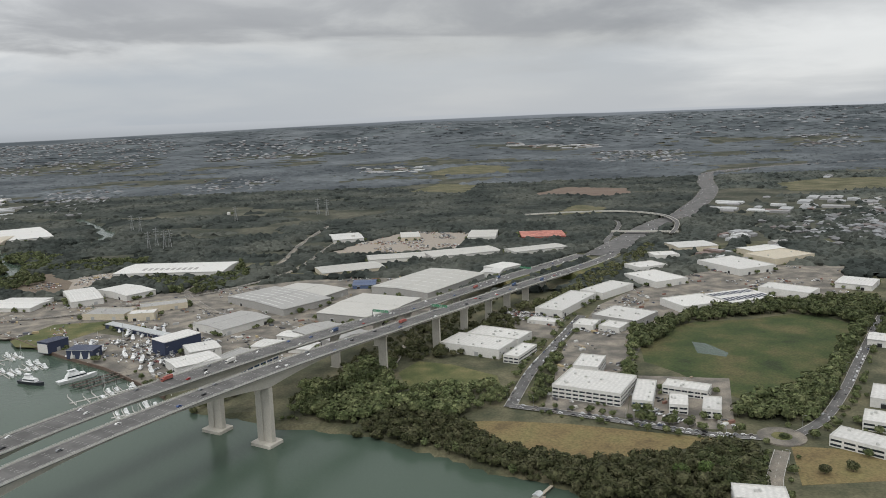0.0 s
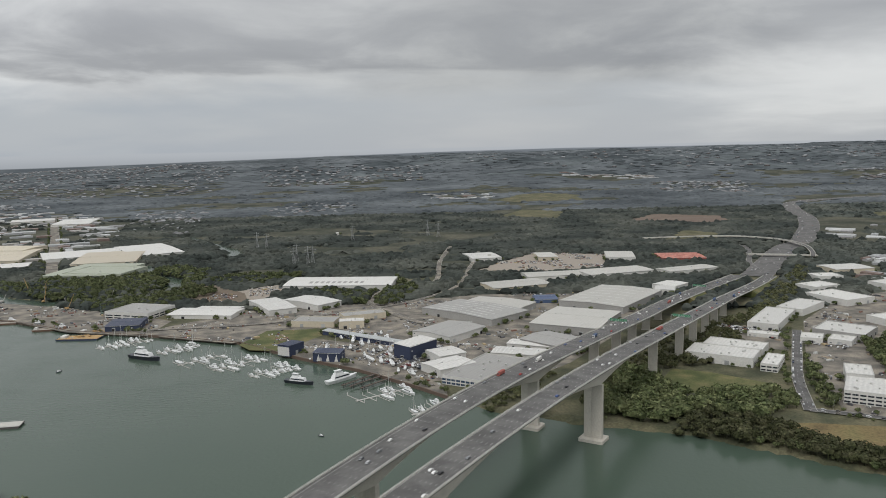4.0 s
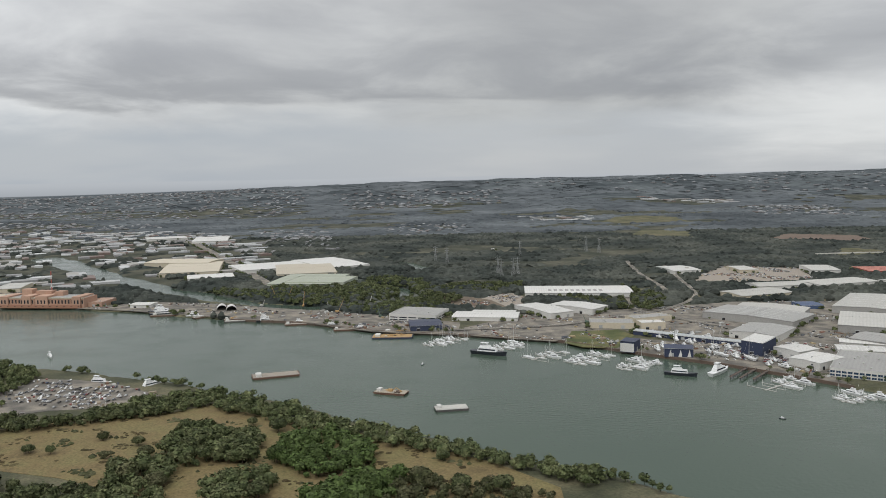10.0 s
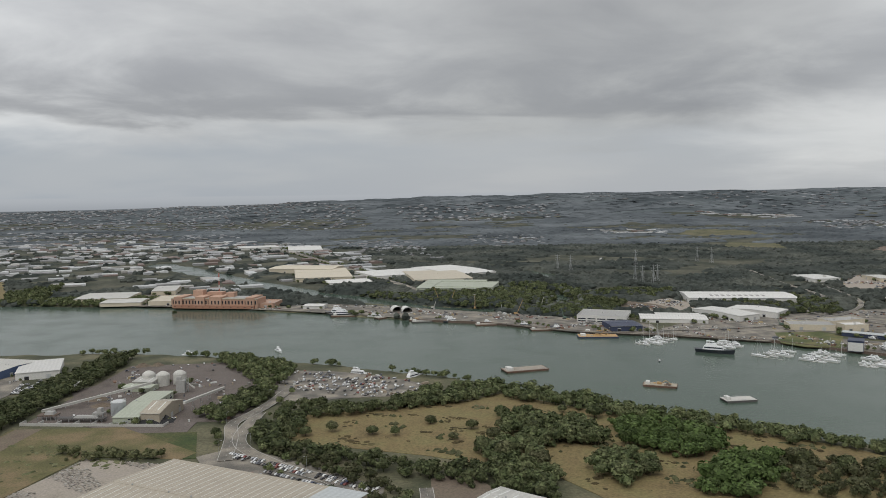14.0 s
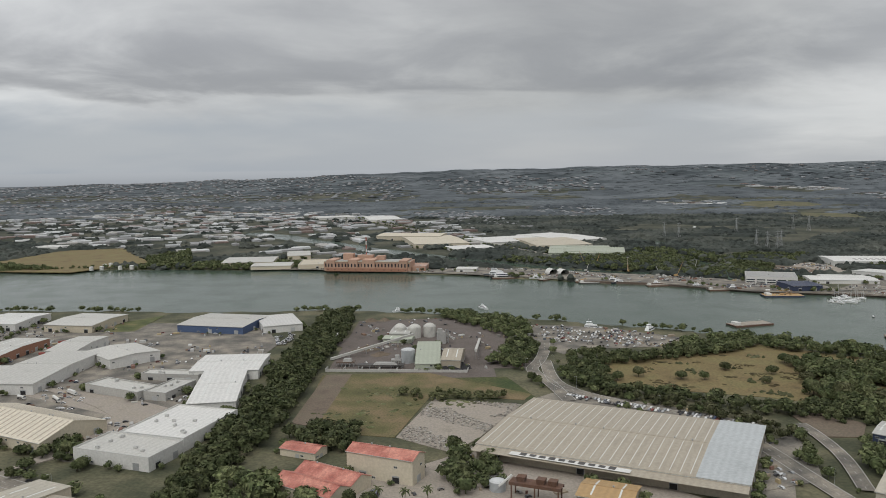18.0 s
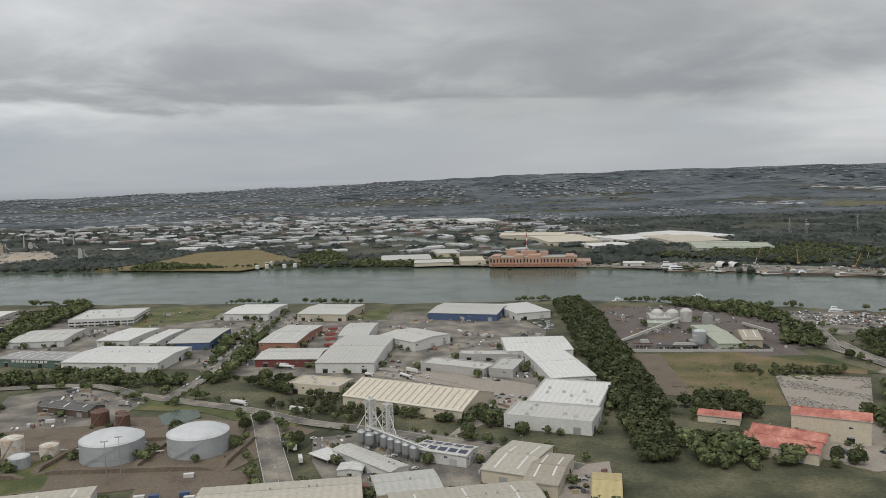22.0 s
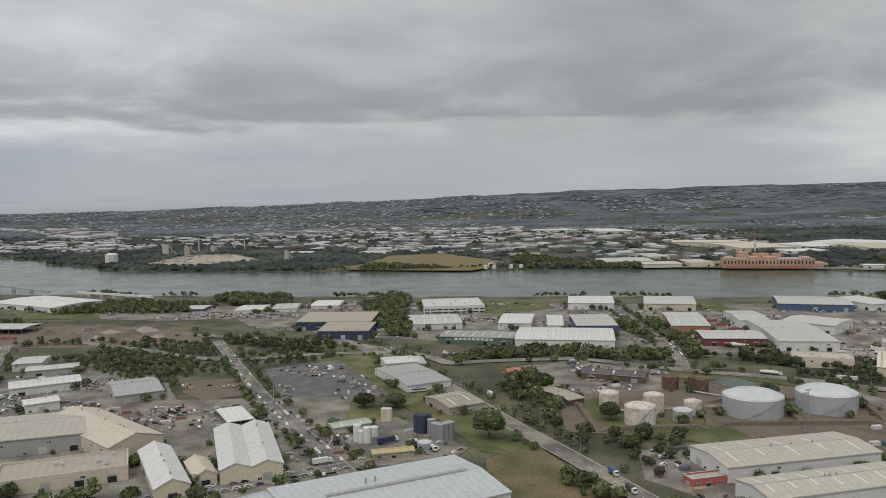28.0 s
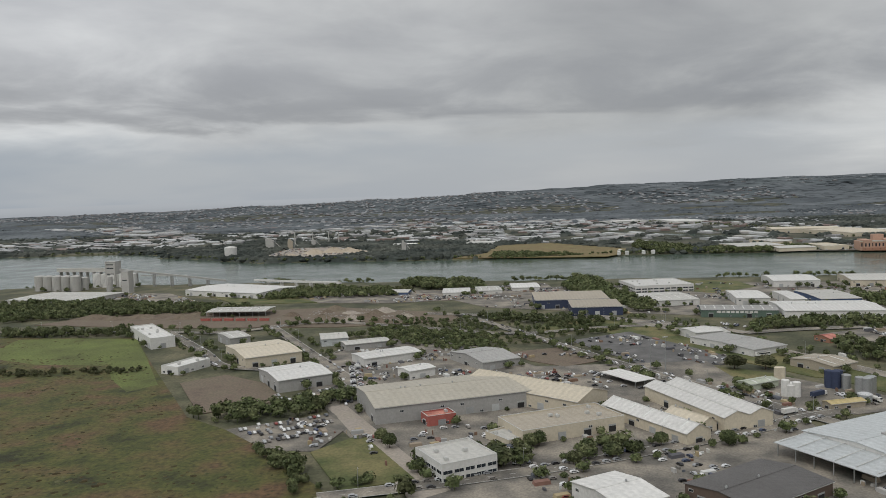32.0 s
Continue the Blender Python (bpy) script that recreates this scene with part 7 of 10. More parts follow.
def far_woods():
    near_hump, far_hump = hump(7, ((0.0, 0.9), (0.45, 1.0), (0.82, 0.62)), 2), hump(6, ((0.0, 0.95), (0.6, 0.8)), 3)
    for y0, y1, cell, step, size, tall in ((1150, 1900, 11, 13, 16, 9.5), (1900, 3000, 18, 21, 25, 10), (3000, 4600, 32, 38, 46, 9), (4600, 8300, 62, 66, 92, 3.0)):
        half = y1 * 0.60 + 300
        # from 3000 out the foliage has the distance haze put into its colour
        skin = LEAF_FAR if y1 < 4000 else LEAF_HAZED
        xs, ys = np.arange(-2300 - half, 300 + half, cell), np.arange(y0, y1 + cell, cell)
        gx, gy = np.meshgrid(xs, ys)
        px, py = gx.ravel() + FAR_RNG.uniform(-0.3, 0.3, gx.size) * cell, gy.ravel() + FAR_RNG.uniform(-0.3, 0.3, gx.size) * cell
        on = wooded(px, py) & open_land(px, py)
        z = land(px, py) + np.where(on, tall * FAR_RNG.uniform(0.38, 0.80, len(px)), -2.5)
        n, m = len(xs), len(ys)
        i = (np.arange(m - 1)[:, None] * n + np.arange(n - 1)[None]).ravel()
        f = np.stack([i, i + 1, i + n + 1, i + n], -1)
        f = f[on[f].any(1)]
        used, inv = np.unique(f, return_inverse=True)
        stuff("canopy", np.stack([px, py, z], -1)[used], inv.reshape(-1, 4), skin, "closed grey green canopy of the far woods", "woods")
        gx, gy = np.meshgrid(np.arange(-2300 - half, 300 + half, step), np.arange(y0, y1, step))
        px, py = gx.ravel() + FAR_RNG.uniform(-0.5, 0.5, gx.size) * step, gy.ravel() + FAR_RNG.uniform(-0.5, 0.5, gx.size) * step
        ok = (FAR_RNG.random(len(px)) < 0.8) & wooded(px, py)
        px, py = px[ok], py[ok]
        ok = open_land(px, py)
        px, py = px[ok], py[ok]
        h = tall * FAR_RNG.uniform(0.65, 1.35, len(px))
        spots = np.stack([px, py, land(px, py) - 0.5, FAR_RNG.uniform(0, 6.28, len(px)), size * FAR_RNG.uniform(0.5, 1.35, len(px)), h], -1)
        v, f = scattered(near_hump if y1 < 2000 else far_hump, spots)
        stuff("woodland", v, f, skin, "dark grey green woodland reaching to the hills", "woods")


def far_estates():
    """Rows of low warehouses far off."""
    bv = np.array([(-.5, -.5, 0), (.5, -.5, 0), (.5, .5, 0), (-.5, .5, 0), (-.5, -.5, 0.8), (.5, -.5, 0.8), (.5, .5, 0.8), (-.5, .5, 0.8), (-.5, 0, 1.0), (.5, 0, 1.0)])
    faces = [(0, 1, 5, 4), (1, 2, 6, 5), (2, 3, 7, 6), (3, 0, 4, 7), (4, 5, 9, 8), (6, 7, 8, 9), (5, 6, 9), (7, 4, 8)]
    for turn, step, fill, poly in ESTATES:
        px, py = sown(poly, step, FAR_RNG, 0.3)
        ok = open_land(px, py) & (FAR_RNG.random(len(px)) < fill)
        vs, fs = [], []
        for x, y, g in zip(px[ok], py[ok], land(px[ok], py[ok])):
            a = turn + (math.pi / 2 if FAR_RNG.random() < 0.3 else 0)
            k = step / 62.0
            for b in range(int(FAR_RNG.integers(1, 4))):
                w, d, h = FAR_RNG.uniform(22, 70) * k, FAR_RNG.uniform(14, 36) * k, FAR_RNG.uniform(4, 8)
                ox, oy = x + b * FAR_RNG.uniform(-26, 26) * k, y + b * FAR_RNG.uniform(-24, 24) * k
                c, s = math.cos(a), math.sin(a)
                n = len(vs)
                vs += [(ox + c * q[0] * w - s * q[1] * d, oy + s * q[0] * w + c * q[1] * d, g - 0.4 + q[2] * (h + 0.4 * b)) for q in bv]
                fs += [tuple(i + n for i in f) for f in faces]
        if vs:
            stuff("distant_warehouses", vs, fs, FAR_ROOF, "rows of pale low warehouses far beyond the river", "warehouses")


def far_houses():
    hv = np.array([(-.5, -.5, 0), (.5, -.5, 0), (.5, .5, 0), (-.5, .5, 0), (-.56, -.56, 0.55), (.56, -.56, 0.55), (.56, .56, 0.55), (-.56, .56, 0.55), (-.2, 0, 1), (.2, 0, 1)], float)
    hf = np.array([(0, 1, 5), (0, 5, 4), (1, 2, 6), (1, 6, 5), (2, 3, 7), (2, 7, 6), (3, 0, 4), (3, 4, 7), (4, 5, 9), (4, 9, 8), (6, 7, 8), (6, 8, 9), (5, 6, 9), (7, 4, 8)])
    for step, size, fill, poly in SUBURBS:
        px, py = sown(poly, step, FAR_RNG, 0.32)
        ok = open_land(px, py) & ~zones(px, py, ESTATES) & (FAR_RNG.random(len(px)) < fill * (1 + 0.8 * wave(px, py, 330, 31)))
        px, py = px[ok], py[ok]
        spots = np.stack([px, py, land(px, py), 0.4 + (FAR_RNG.random(len(px)) < 0.5) * 1.57 + FAR_RNG.normal(0, 0.2, len(px)), size * FAR_RNG.uniform(0.7, 1.25, len(px)), FAR_RNG.uniform(5, 7.5, len(px)) * size / 15], -1)
        v, f = scattered((hv, hf), spots)
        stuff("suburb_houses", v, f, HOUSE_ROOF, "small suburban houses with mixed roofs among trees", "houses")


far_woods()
far_estates()
far_houses()

# ---------------- vessels, tanks, vehicles, masts ----------------
THING_RNG = random.Random(21)
STREAKED = mat("rust_streaked_white", (0.66, 0.64, 0.58), 0.7, 0, 0.25, 3.5, 0.8, other=(0.40, 0.31, 0.23))
TANK_GREY = mat("tank_grey_paint", (0.40, 0.42, 0.43), 0.45, 0.1, 0.08, 10, 2.0)
SKIN = dict(streak=STREAKED, grey=TANK_GREY, rust=RUST, white=WALL["white"], concrete=WALL["concrete"], blue=WALL["navy"], steel=STEEL, cream=WALL["cream"], pale=WALL["pale"])


def storage_tank(x, y, r, h, skin, label, dome=None):
    ob = thing("silo" if h > 1.6 * r else "storage_tank", x, y, GROUND, 0, label, "silo" if h > 1.6 * r else "tank", "tanks and silos")
    FOOT.append((x, y, 2 * r, 2 * r, 0.0))
    n = 40 if r > 8 else 20
    part("shell", Shape().tube(0, 0, -0.2, h, r, n=n), SKIN[skin], ob)
    part("roof", Shape().tube(0, 0, h, h + 0.15, r * 1.01, n=n, cap=dome or r * 0.22), SKIN[skin] if skin != "grey" else TANK_TOP, ob)
    if r > 4:
        for z in (h * 0.33, h * 0.66):
            part("ring", Shape().tube(0, 0, z, z + 0.18, r * 1.008, n=n), SKIN[skin], ob)
        st, m = Shape(), 14
        for i in range(m):
            a0, a1 = -2.2 + 1.2 * i / m, -2.2 + 1.2 * (i + 1) / m
            st.beam((r * 1.04 * math.cos(a0), r * 1.04 * math.sin(a0), h * i / m), (r * 1.04 * math.cos(a1), r * 1.04 * math.sin(a1), h * (i + 1) / m), 0.25)
        part("stair", st, STEEL, ob)
        rail = Shape()
        for i in range(n):
            a0, a1 = 6.283 * i / n, 6.283 * (i + 1) / n
            rail.beam((r * math.cos(a0), r * math.sin(a0), h + 1.1), (r * math.cos(a1), r * math.sin(a1), h + 1.1), 0.08)
            rail.beam((r * math.cos(a0), r * math.sin(a0), h), (r * math.cos(a0), r * math.sin(a0), h + 1.1), 0.08)
        part("handrail", rail, STEEL, ob)
    else:
        part("ladder", Shape().box(r + 0.15, 0, 0, 0.2, 0.5, h), STEEL, ob)
    return ob


TANK_TOP = mat("tank_pale_top", (0.56, 0.57, 0.57), 0.4, 0.1, 0.08, 8, 2.0)


def wheel_mesh(cache={}):
    if "w" not in cache:
        s = Shape()
        n = 12
        vs = [(0.48 * math.cos(6.283 * i / n), yy, 0.48 + 0.48 * math.sin(6.283 * i / n)) for yy in (-0.14, 0.14) for i in range(n)]
        s.add(vs, [tuple(range(n)), tuple(range(2 * n - 1, n - 1, -1))] + [((i + 1) % n, i, n + i, n + (i + 1) % n) for i in range(n)])
        cache["w"] = s.mesh("wheel")
        cache["w"].materials.append(CAR_GLASS)
    return cache["w"]


def placed(ob, name, shape, material, label=""):
    return part(name, shape, material, ob, label)


def truck(x, y, x2, y2, body, skin, label, z=None):
    a = math.degrees(math.atan2(y2 - y, x2 - x))
    ob = thing("truck", (x + x2) / 2, (y + y2) / 2, GROUND + 1.0 if z is None else z, a, label, "truck", "trucks")
    L = max(8.0, min(18.0, math.hypot(x2 - x, y2 - y)))
    m = {"white": WALL["white"], "navy": WALL["navy"], "blue": WALL["blue"], "grey": WALL["grey"], "dark": WALL["dark"], "red": WALL["red"]}[skin]
    cab = Shape()
    c = L / 2
    cab.add([(c - 2.2, -1.2, 0.7), (c, -1.2, 0.7), (c, -1.2, 2.0), (c - 0.5, -1.2, 3.0), (c - 2.2, -1.2, 3.1), (c - 2.2, 1.2, 0.7), (c, 1.2, 0.7), (c, 1.2, 2.0), (c - 0.5, 1.2, 3.0), (c - 2.2, 1.2, 3.1)],
            [(0, 1, 2, 3, 4), (9, 8, 7, 6, 5), (1, 6, 7, 2), (2, 7, 8, 3), (3, 8, 9, 4), (0, 4, 9, 5), (0, 5, 6, 1)])
    part("cab", cab, WALL["white"] if skin != "red" else m, ob)
    part("windscreen", Shape().add([(c + 0.01, -1.1, 2.05), (c - 0.46, -1.1, 2.95), (c - 0.46, 1.1, 2.95), (c + 0.01, 1.1, 2.05)], [(0, 3, 2, 1)]), GLASS, ob)
    part("chassis", Shape().box(-0.2, 0, 0.6, L - 0.6, 1.4, 0.45), DARK, ob)
    if body == "tanker":
        t = Shape()
        n = 14
        xs = (-L / 2, -L / 2 + 0.5, c - 3.2, c - 2.7)
        rr = (0.7, 1.25, 1.25, 0.7)
        vs = [(xx, r * math.cos(6.283 * i / n), 2.4 + r * math.sin(6.283 * i / n)) for xx, r in zip(xs, rr) for i in range(n)]
        t.add(vs, [(k * n + i, k * n + (i + 1) % n, (k + 1) * n + (i + 1) % n, (k + 1) * n + i) for k in range(3) for i in range(n)] + [tuple(range(n - 1, -1, -1)), tuple(range(3 * n, 4 * n))])
        part("tank_body", t, m, ob)
    else:
        part("cargo_box", Shape().box(-1.3, 0, 1.05, L - 2.8, 2.45, 2.7), m, ob)
    for xx in (-L / 2 + 1.0, -L / 2 + 2.3, c - 1.2):
        for yy in (-1.1, 1.1):
            set_on("wheel", wheel_mesh(), ob, xx, yy, 0)
    return ob


def bus(x, y, x2, y2, label):
    ob = thing("coach", (x + x2) / 2, (y + y2) / 2, GROUND + 1.0, math.degrees(math.atan2(y2 - y, x2 - x)), label, "bus", "coaches")
    part("body", Shape().box(0, 0, 0.5, 12, 2.5, 2.6, 0, 0.98), WALL["white"], ob)
    for yy in (-1.26, 1.26):
        part("side_window", Shape().box(0, yy, 1.7, 10.5, 0.06, 0.9), GLASS, ob)
    for xx in (-3.8, 4.2):
        for yy in (-1.1, 1.1):
            set_on("wheel", wheel_mesh(), ob, xx, yy, 0)
    return ob


def mast(x, y, label):
    ob = thing("floodlight_mast", x, y, GROUND, 20, label, "light mast", "masts")
    h = 26.0
    part("pole", Shape().tube(0, 0, 0, h, 0.32, 0.14, n=10), STEEL, ob)
    part("crossbar", Shape().box(0, 0, h - 0.4, 4.4, 0.25, 0.25), STEEL, ob)
    for i in range(4):
        part("lamp_head", Shape().box(-1.8 + 1.2 * i, -0.2, h - 0.1, 0.7, 0.5, 0.6), TRIM, ob)
    return ob


def pylon(x, y, label, h=46.0):
    ob = thing("power_pylon", x, y, GROUND, 25, label, "pylon", "pylons")
    legs = Shape()
    for a, b in ((-1, -1), (1, -1), (1, 1), (-1, 1)):
        legs.beam((a * 4, b * 4, 0), (a * 0.8, b * 0.8, h * 0.7), 0.45)
        legs.beam((a * 0.8, b * 0.8, h * 0.7), (0, 0, h), 0.4)
    part("legs", legs, STEEL, ob)
    br = Shape()
    for k in range(6):
        f0, f1 = 1 - 0.8 * k / 6, 1 - 0.8 * (k + 1) / 6
        z0, z1 = h * 0.7 * k / 6, h * 0.7 * (k + 1) / 6
        for (a, b), (c, d) in (((-1, -1), (1, -1)), ((1, -1), (1, 1)), ((1, 1), (-1, 1)), ((-1, 1), (-1, -1))):
            br.beam((a * 4 * f0, b * 4 * f0, z0), (c * 4 * f1, d * 4 * f1, z1), 0.22)
    part("bracing", br, STEEL, ob)
    for z in (0.68, 0.8, 0.92):
        part("cross_arm", Shape().beam((-7, 0, h * z), (7, 0, h * z), 0.4).beam((-7, 0, h * z), (0, 0, h * z + 2), 0.25).beam((7, 0, h * z), (0, 0, h * z + 2), 0.25), STEEL, ob)
    return ob


def crane(x, y, h, skin, label):
    ob = thing("wharf_crane", x, y, GROUND, THING_RNG.uniform(0, 180), label, "crane", "cranes")
    part("undercarriage", Shape().box(0, -1.8, 0, 6, 1.1, 1.2).box(0, 1.8, 0, 6, 1.1, 1.2).box(0, 0, 0.8, 3, 3, 0.7), DARK, ob)
    part("machine_house", Shape().box(-1.2, 0, 1.5, 6, 3, 2.6), WALL[skin], ob)
    boom = Shape()
    tip = Vector((h * 0.45, 0, h))
    for yy, zz in ((-0.6, 0), (0.6, 0), (0, 0.9)):
        boom.beam((1.5, yy, 2.5 + zz), (tip.x, yy * 0.3, tip.z + zz * 0.3), 0.28)
    for i in range(10):
        p, q = i / 10, (i + 1) / 10
        boom.beam((1.5 + (tip.x - 1.5) * p, -0.5 * (1 - p), 2.5 + (tip.z - 2.5) * p), (1.5 + (tip.x - 1.5) * q, 0.5 * (1 - q), 2.5 + (tip.z - 2.5) * q), 0.18)
    part("boom", boom, WALL[skin], ob)
    part("cable", Shape().beam((-3, 0, 5), tuple(tip), 0.12).beam(tuple(tip), (tip.x, 0, tip.z - h * 0.4), 0.1), DARK, ob)
    return ob


def conveyor(x, y, x2, y2, h, label):
    ob = thing("conveyor", x, y, GROUND, math.degrees(math.atan2(y2 - y, x2 - x)), label, "conveyor", "plant machinery")
    n = math.hypot(x2 - x, y2 - y)
    part("gallery", Shape().beam((0, 0, 2.0), (n, 0, h + 2), 2.2, 2.0), WALL["pale"], ob)
    part("gallery_roof", Shape().beam((0, 0, 3.15), (n, 0, h + 3.15), 2.6, 0.25), ROOF["pale"], ob)
    for i in range(1, 5):
        z = 2 + h * i / 5
        part("trestle", Shape().beam((n * i / 5, -1.6, 0), (n * i / 5, -0.5, z - 0.9), 0.3).beam((n * i / 5, 1.6, 0), (n * i / 5, 0.5, z - 0.9), 0.3).beam((n * i / 5, -1.3, z * 0.4), (n * i / 5, 1.3, z * 0.4), 0.25), STEEL, ob)
    return ob


def hull_shape(L, B, D):
    """A boat hull with raked bow, from keel to deck."""
    s = Shape()
    ts = [-0.5, -0.3, 0.0, 0.25, 0.42, 0.5]
    wide = [0.86, 0.97, 1.0, 0.82, 0.38, 0.02]
    up = [0.0, 0.0, 0.02, 0.10, 0.22, 0.32]
    for t, w, u in zip(ts, wide, up):
        s.v += [(t * L * 0.94, -w * B * 0.32, -0.5), (t * L, -w * B / 2, D * (1 + u)), (t * L, w * B / 2, D * (1 + u)), (t * L * 0.94, w * B * 0.32, -0.5)]
    k = len(ts)
    s.f += [(4 * i + j, 4 * i + 4 + j, 4 * i + 4 + (j + 1) % 4, 4 * i + (j + 1) % 4) for i in range(k - 1) for j in range(4)]
    s.f += [(3, 2, 1, 0), (4 * k - 4, 4 * k - 3, 4 * k - 2, 4 * k - 1)]
    return s


HULLS = {}
DARK_HULL = mat("dark_hull_paint", (0.03, 0.035, 0.045), 0.35)


def boat(x, y, turn, L, dark=False, sail=False, z=0.0, label="white motor yacht with tinted windows", scale=None, tall=1.0):
    key = (round(L), dark, sail)
    if key not in HULLS:
        B = L * 0.29 if L < 20 else L * 0.21
        D = L * 0.085
        ob = thing("sailing_yacht" if sail else "motor_yacht", x, y, z, turn, label, "boat", "boats")
        part("hull", hull_shape(L, B, D), DARK_HULL if dark else HULL, ob, "dark painted hull" if dark else "")
        if sail:
            part("cabin", Shape().box(-L * 0.02, 0, D * 1.02, L * 0.36, B * 0.5, D * 0.55, 0, 0.82), HULL, ob)
            part("mast", Shape().tube(L * 0.05, 0, D, D + L * 1.25, 0.26, 0.16, n=6), TRIM, ob)
            part("boom", Shape().beam((L * 0.05, 0, D + 1.6), (-L * 0.36, 0, D + 1.7), 0.28), TRIM, ob)
            part("stay", Shape().beam((L * 0.05, 0, D + L * 1.2), (L * 0.48, 0, D * 1.25), 0.08).beam((L * 0.05, 0, D + L * 1.2), (-L * 0.48, 0, D), 0.08), TRIM, ob)
        else:
            part("cabin", Shape().box(-L * 0.04, 0, D * 0.98, L * 0.52, B * 0.74, D * 1.15, 0, 0.86), HULL, ob)
            part("side_window", Shape().box(-L * 0.03, 0, D * 1.42, L * 0.47, B * 0.73, D * 0.38, 0, 0.95), GLASS, ob)
            top = part("flybridge", Shape().box(-L * 0.1, 0, D * 2.1, L * 0.3, B * 0.58, D * 0.75, 0, 0.8), HULL, ob)
            part("hardtop", Shape().box(-L * 0.12, 0, D * 3.4, L * 0.2, B * 0.54, D * 0.12).box(-L * 0.2, 0, D * 2.7, 0.12, B * 0.45, D * 0.75).box(-L * 0.05, 0, D * 2.7, 0.12, B * 0.45, D * 0.75), HULL, ob)
            part("aerial", Shape().tube(-L * 0.14, 0, D * 3.5, D * 5.0, 0.06, 0.03, n=6), TRIM, ob)
        HULLS[key] = ob
        return ob
    ob = copy_thing(HULLS[key], pose(x, y, z, 0, 0, turn))
    return tagged(ob, label)


def yacht_between(x, y, x2, y2, tall, skin, label):
    L = max(6.0, min(60.0, math.hypot(x2 - x, y2 - y)))
    return boat((x + x2) / 2, (y + y2) / 2, math.degrees(math.atan2(y2 - y, x2 - x)), L, skin == "dark", False, 0.2, label)


def barge(x, y, x2, y2, wide, skin, label):
    wide *= 1.5
    L = math.hypot(x2 - x, y2 - y)
    a = math.atan2(y2 - y, x2 - x)
    ob = thing("barge", (x + x2) / 2, (y + y2) / 2, 0, math.degrees(a), label, "barge", "barges")
    h = Shape()
    W = wide / 2
    h.add([(-L / 2 + 2, -W, -0.8), (L / 2 - 2, -W, -0.8), (L / 2 - 2, W, -0.8), (-L / 2 + 2, W, -0.8), (-L / 2, -W, 1.9), (L / 2, -W, 1.9), (L / 2, W, 1.9), (-L / 2, W, 1.9)],
          [(3, 2, 1, 0), (4, 5, 6, 7), (0, 1, 5, 4), (1, 2, 6, 5), (2, 3, 7, 6), (3, 0, 4, 7)])
    part("hull", h, {"dirt": RUST, "tan": RUST, "pale": WALL["dark"], "navy": WALL["navy"]}[skin], ob)
    part("deck_plate", Shape().box(0, 0, 1.9, L * 0.96, wide * 0.92, 0.25), {"dirt": GRAVEL, "tan": WALL["tan"], "pale": WALL["pale"], "navy": WALL["ochre"]}[skin], ob)
    part("deckhouse", Shape().box(-L * 0.36, 0, 2.15, L * 0.12, wide * 0.5, 2.8), WALL["white"], ob)
    rail = Shape()
    for s in (-1, 1):
        rail.beam((-L / 2 + 1, s * W * 0.96, 3.0), (L / 2 - 1, s * W * 0.96, 3.0), 0.12)
        for i in range(9):
            rail.beam((-L / 2 + 1 + (L - 2) * i / 8, s * W * 0.96, 1.9), (-L / 2 + 1 + (L - 2) * i / 8, s * W * 0.96, 3.0), 0.12)
    part("handrail", rail, STEEL, ob)
    if skin in ("tan", "navy"):
        part("excavator_arm", Shape().beam((0, 0, 2.2), (L * 0.16, 0, 6.5), 0.7).beam((L * 0.16, 0, 6.5), (L * 0.3, 0, 3.4), 0.5).box(-1, 0, 2.15, 4.5, 3.2, 2.4), WALL["ochre"], ob, "ochre excavator with raised arm")
        for i in range(5):
            part("deck_cargo", Shape().box(THING_RNG.uniform(-0.2, 0.4) * L, THING_RNG.uniform(-0.3, 0.3) * wide, 2.15, 3, 2, THING_RNG.uniform(0.6, 1.6)), WALL[THING_RNG.choice(("ochre", "brown", "pale"))], ob)
    return ob


def marina_arm(x, y, x2, y2, label):
    """A floating walkway with boats berthed on both sides."""
    n = math.hypot(x2 - x, y2 - y)
    a = math.atan2(y2 - y, x2 - x)
    ob = thing("pontoon", x, y, 0, math.degrees(a), "grey floating pontoon walkway with piles", "pontoon", "pontoons")
    part("walkway", Shape().box(n / 2, 0, -0.3, n, 2.4, 0.9), WALL["concrete"], ob)
    k = 0
    s = 4.0
    while s < n - 2:
        for side in (-1, 1):
            L = THING_RNG.choice((9, 12, 14, 18, 22))
            part("finger", Shape().box(s, side * L * 0.55, -0.2, 1.0, L * 1.0, 0.6), WALL["concrete"], ob)
            part("pile", Shape().tube(s, side * (L + 1), -3, 3.5, 0.3, n=8), WALL["white"], ob)
            bx, by = s + L * 0.18 + 0.5, side * (L * 0.55 + 1.5)
            if THING_RNG.random() < 0.74:
                sail = THING_RNG.random() < 0.35
                boat(x + math.cos(a) * bx - math.sin(a) * by, y + math.sin(a) * bx + math.cos(a) * by, math.degrees(a) + 90 * side + THING_RNG.uniform(-5, 5) + 180 * (THING_RNG.random() < 0.3), L, False, sail, 0.15,
                     "white sailing yacht berthed at a pontoon" if sail else "white motor yacht berthed at a pontoon")
        s += THING_RNG.uniform(6.5, 12.5)
    return ob


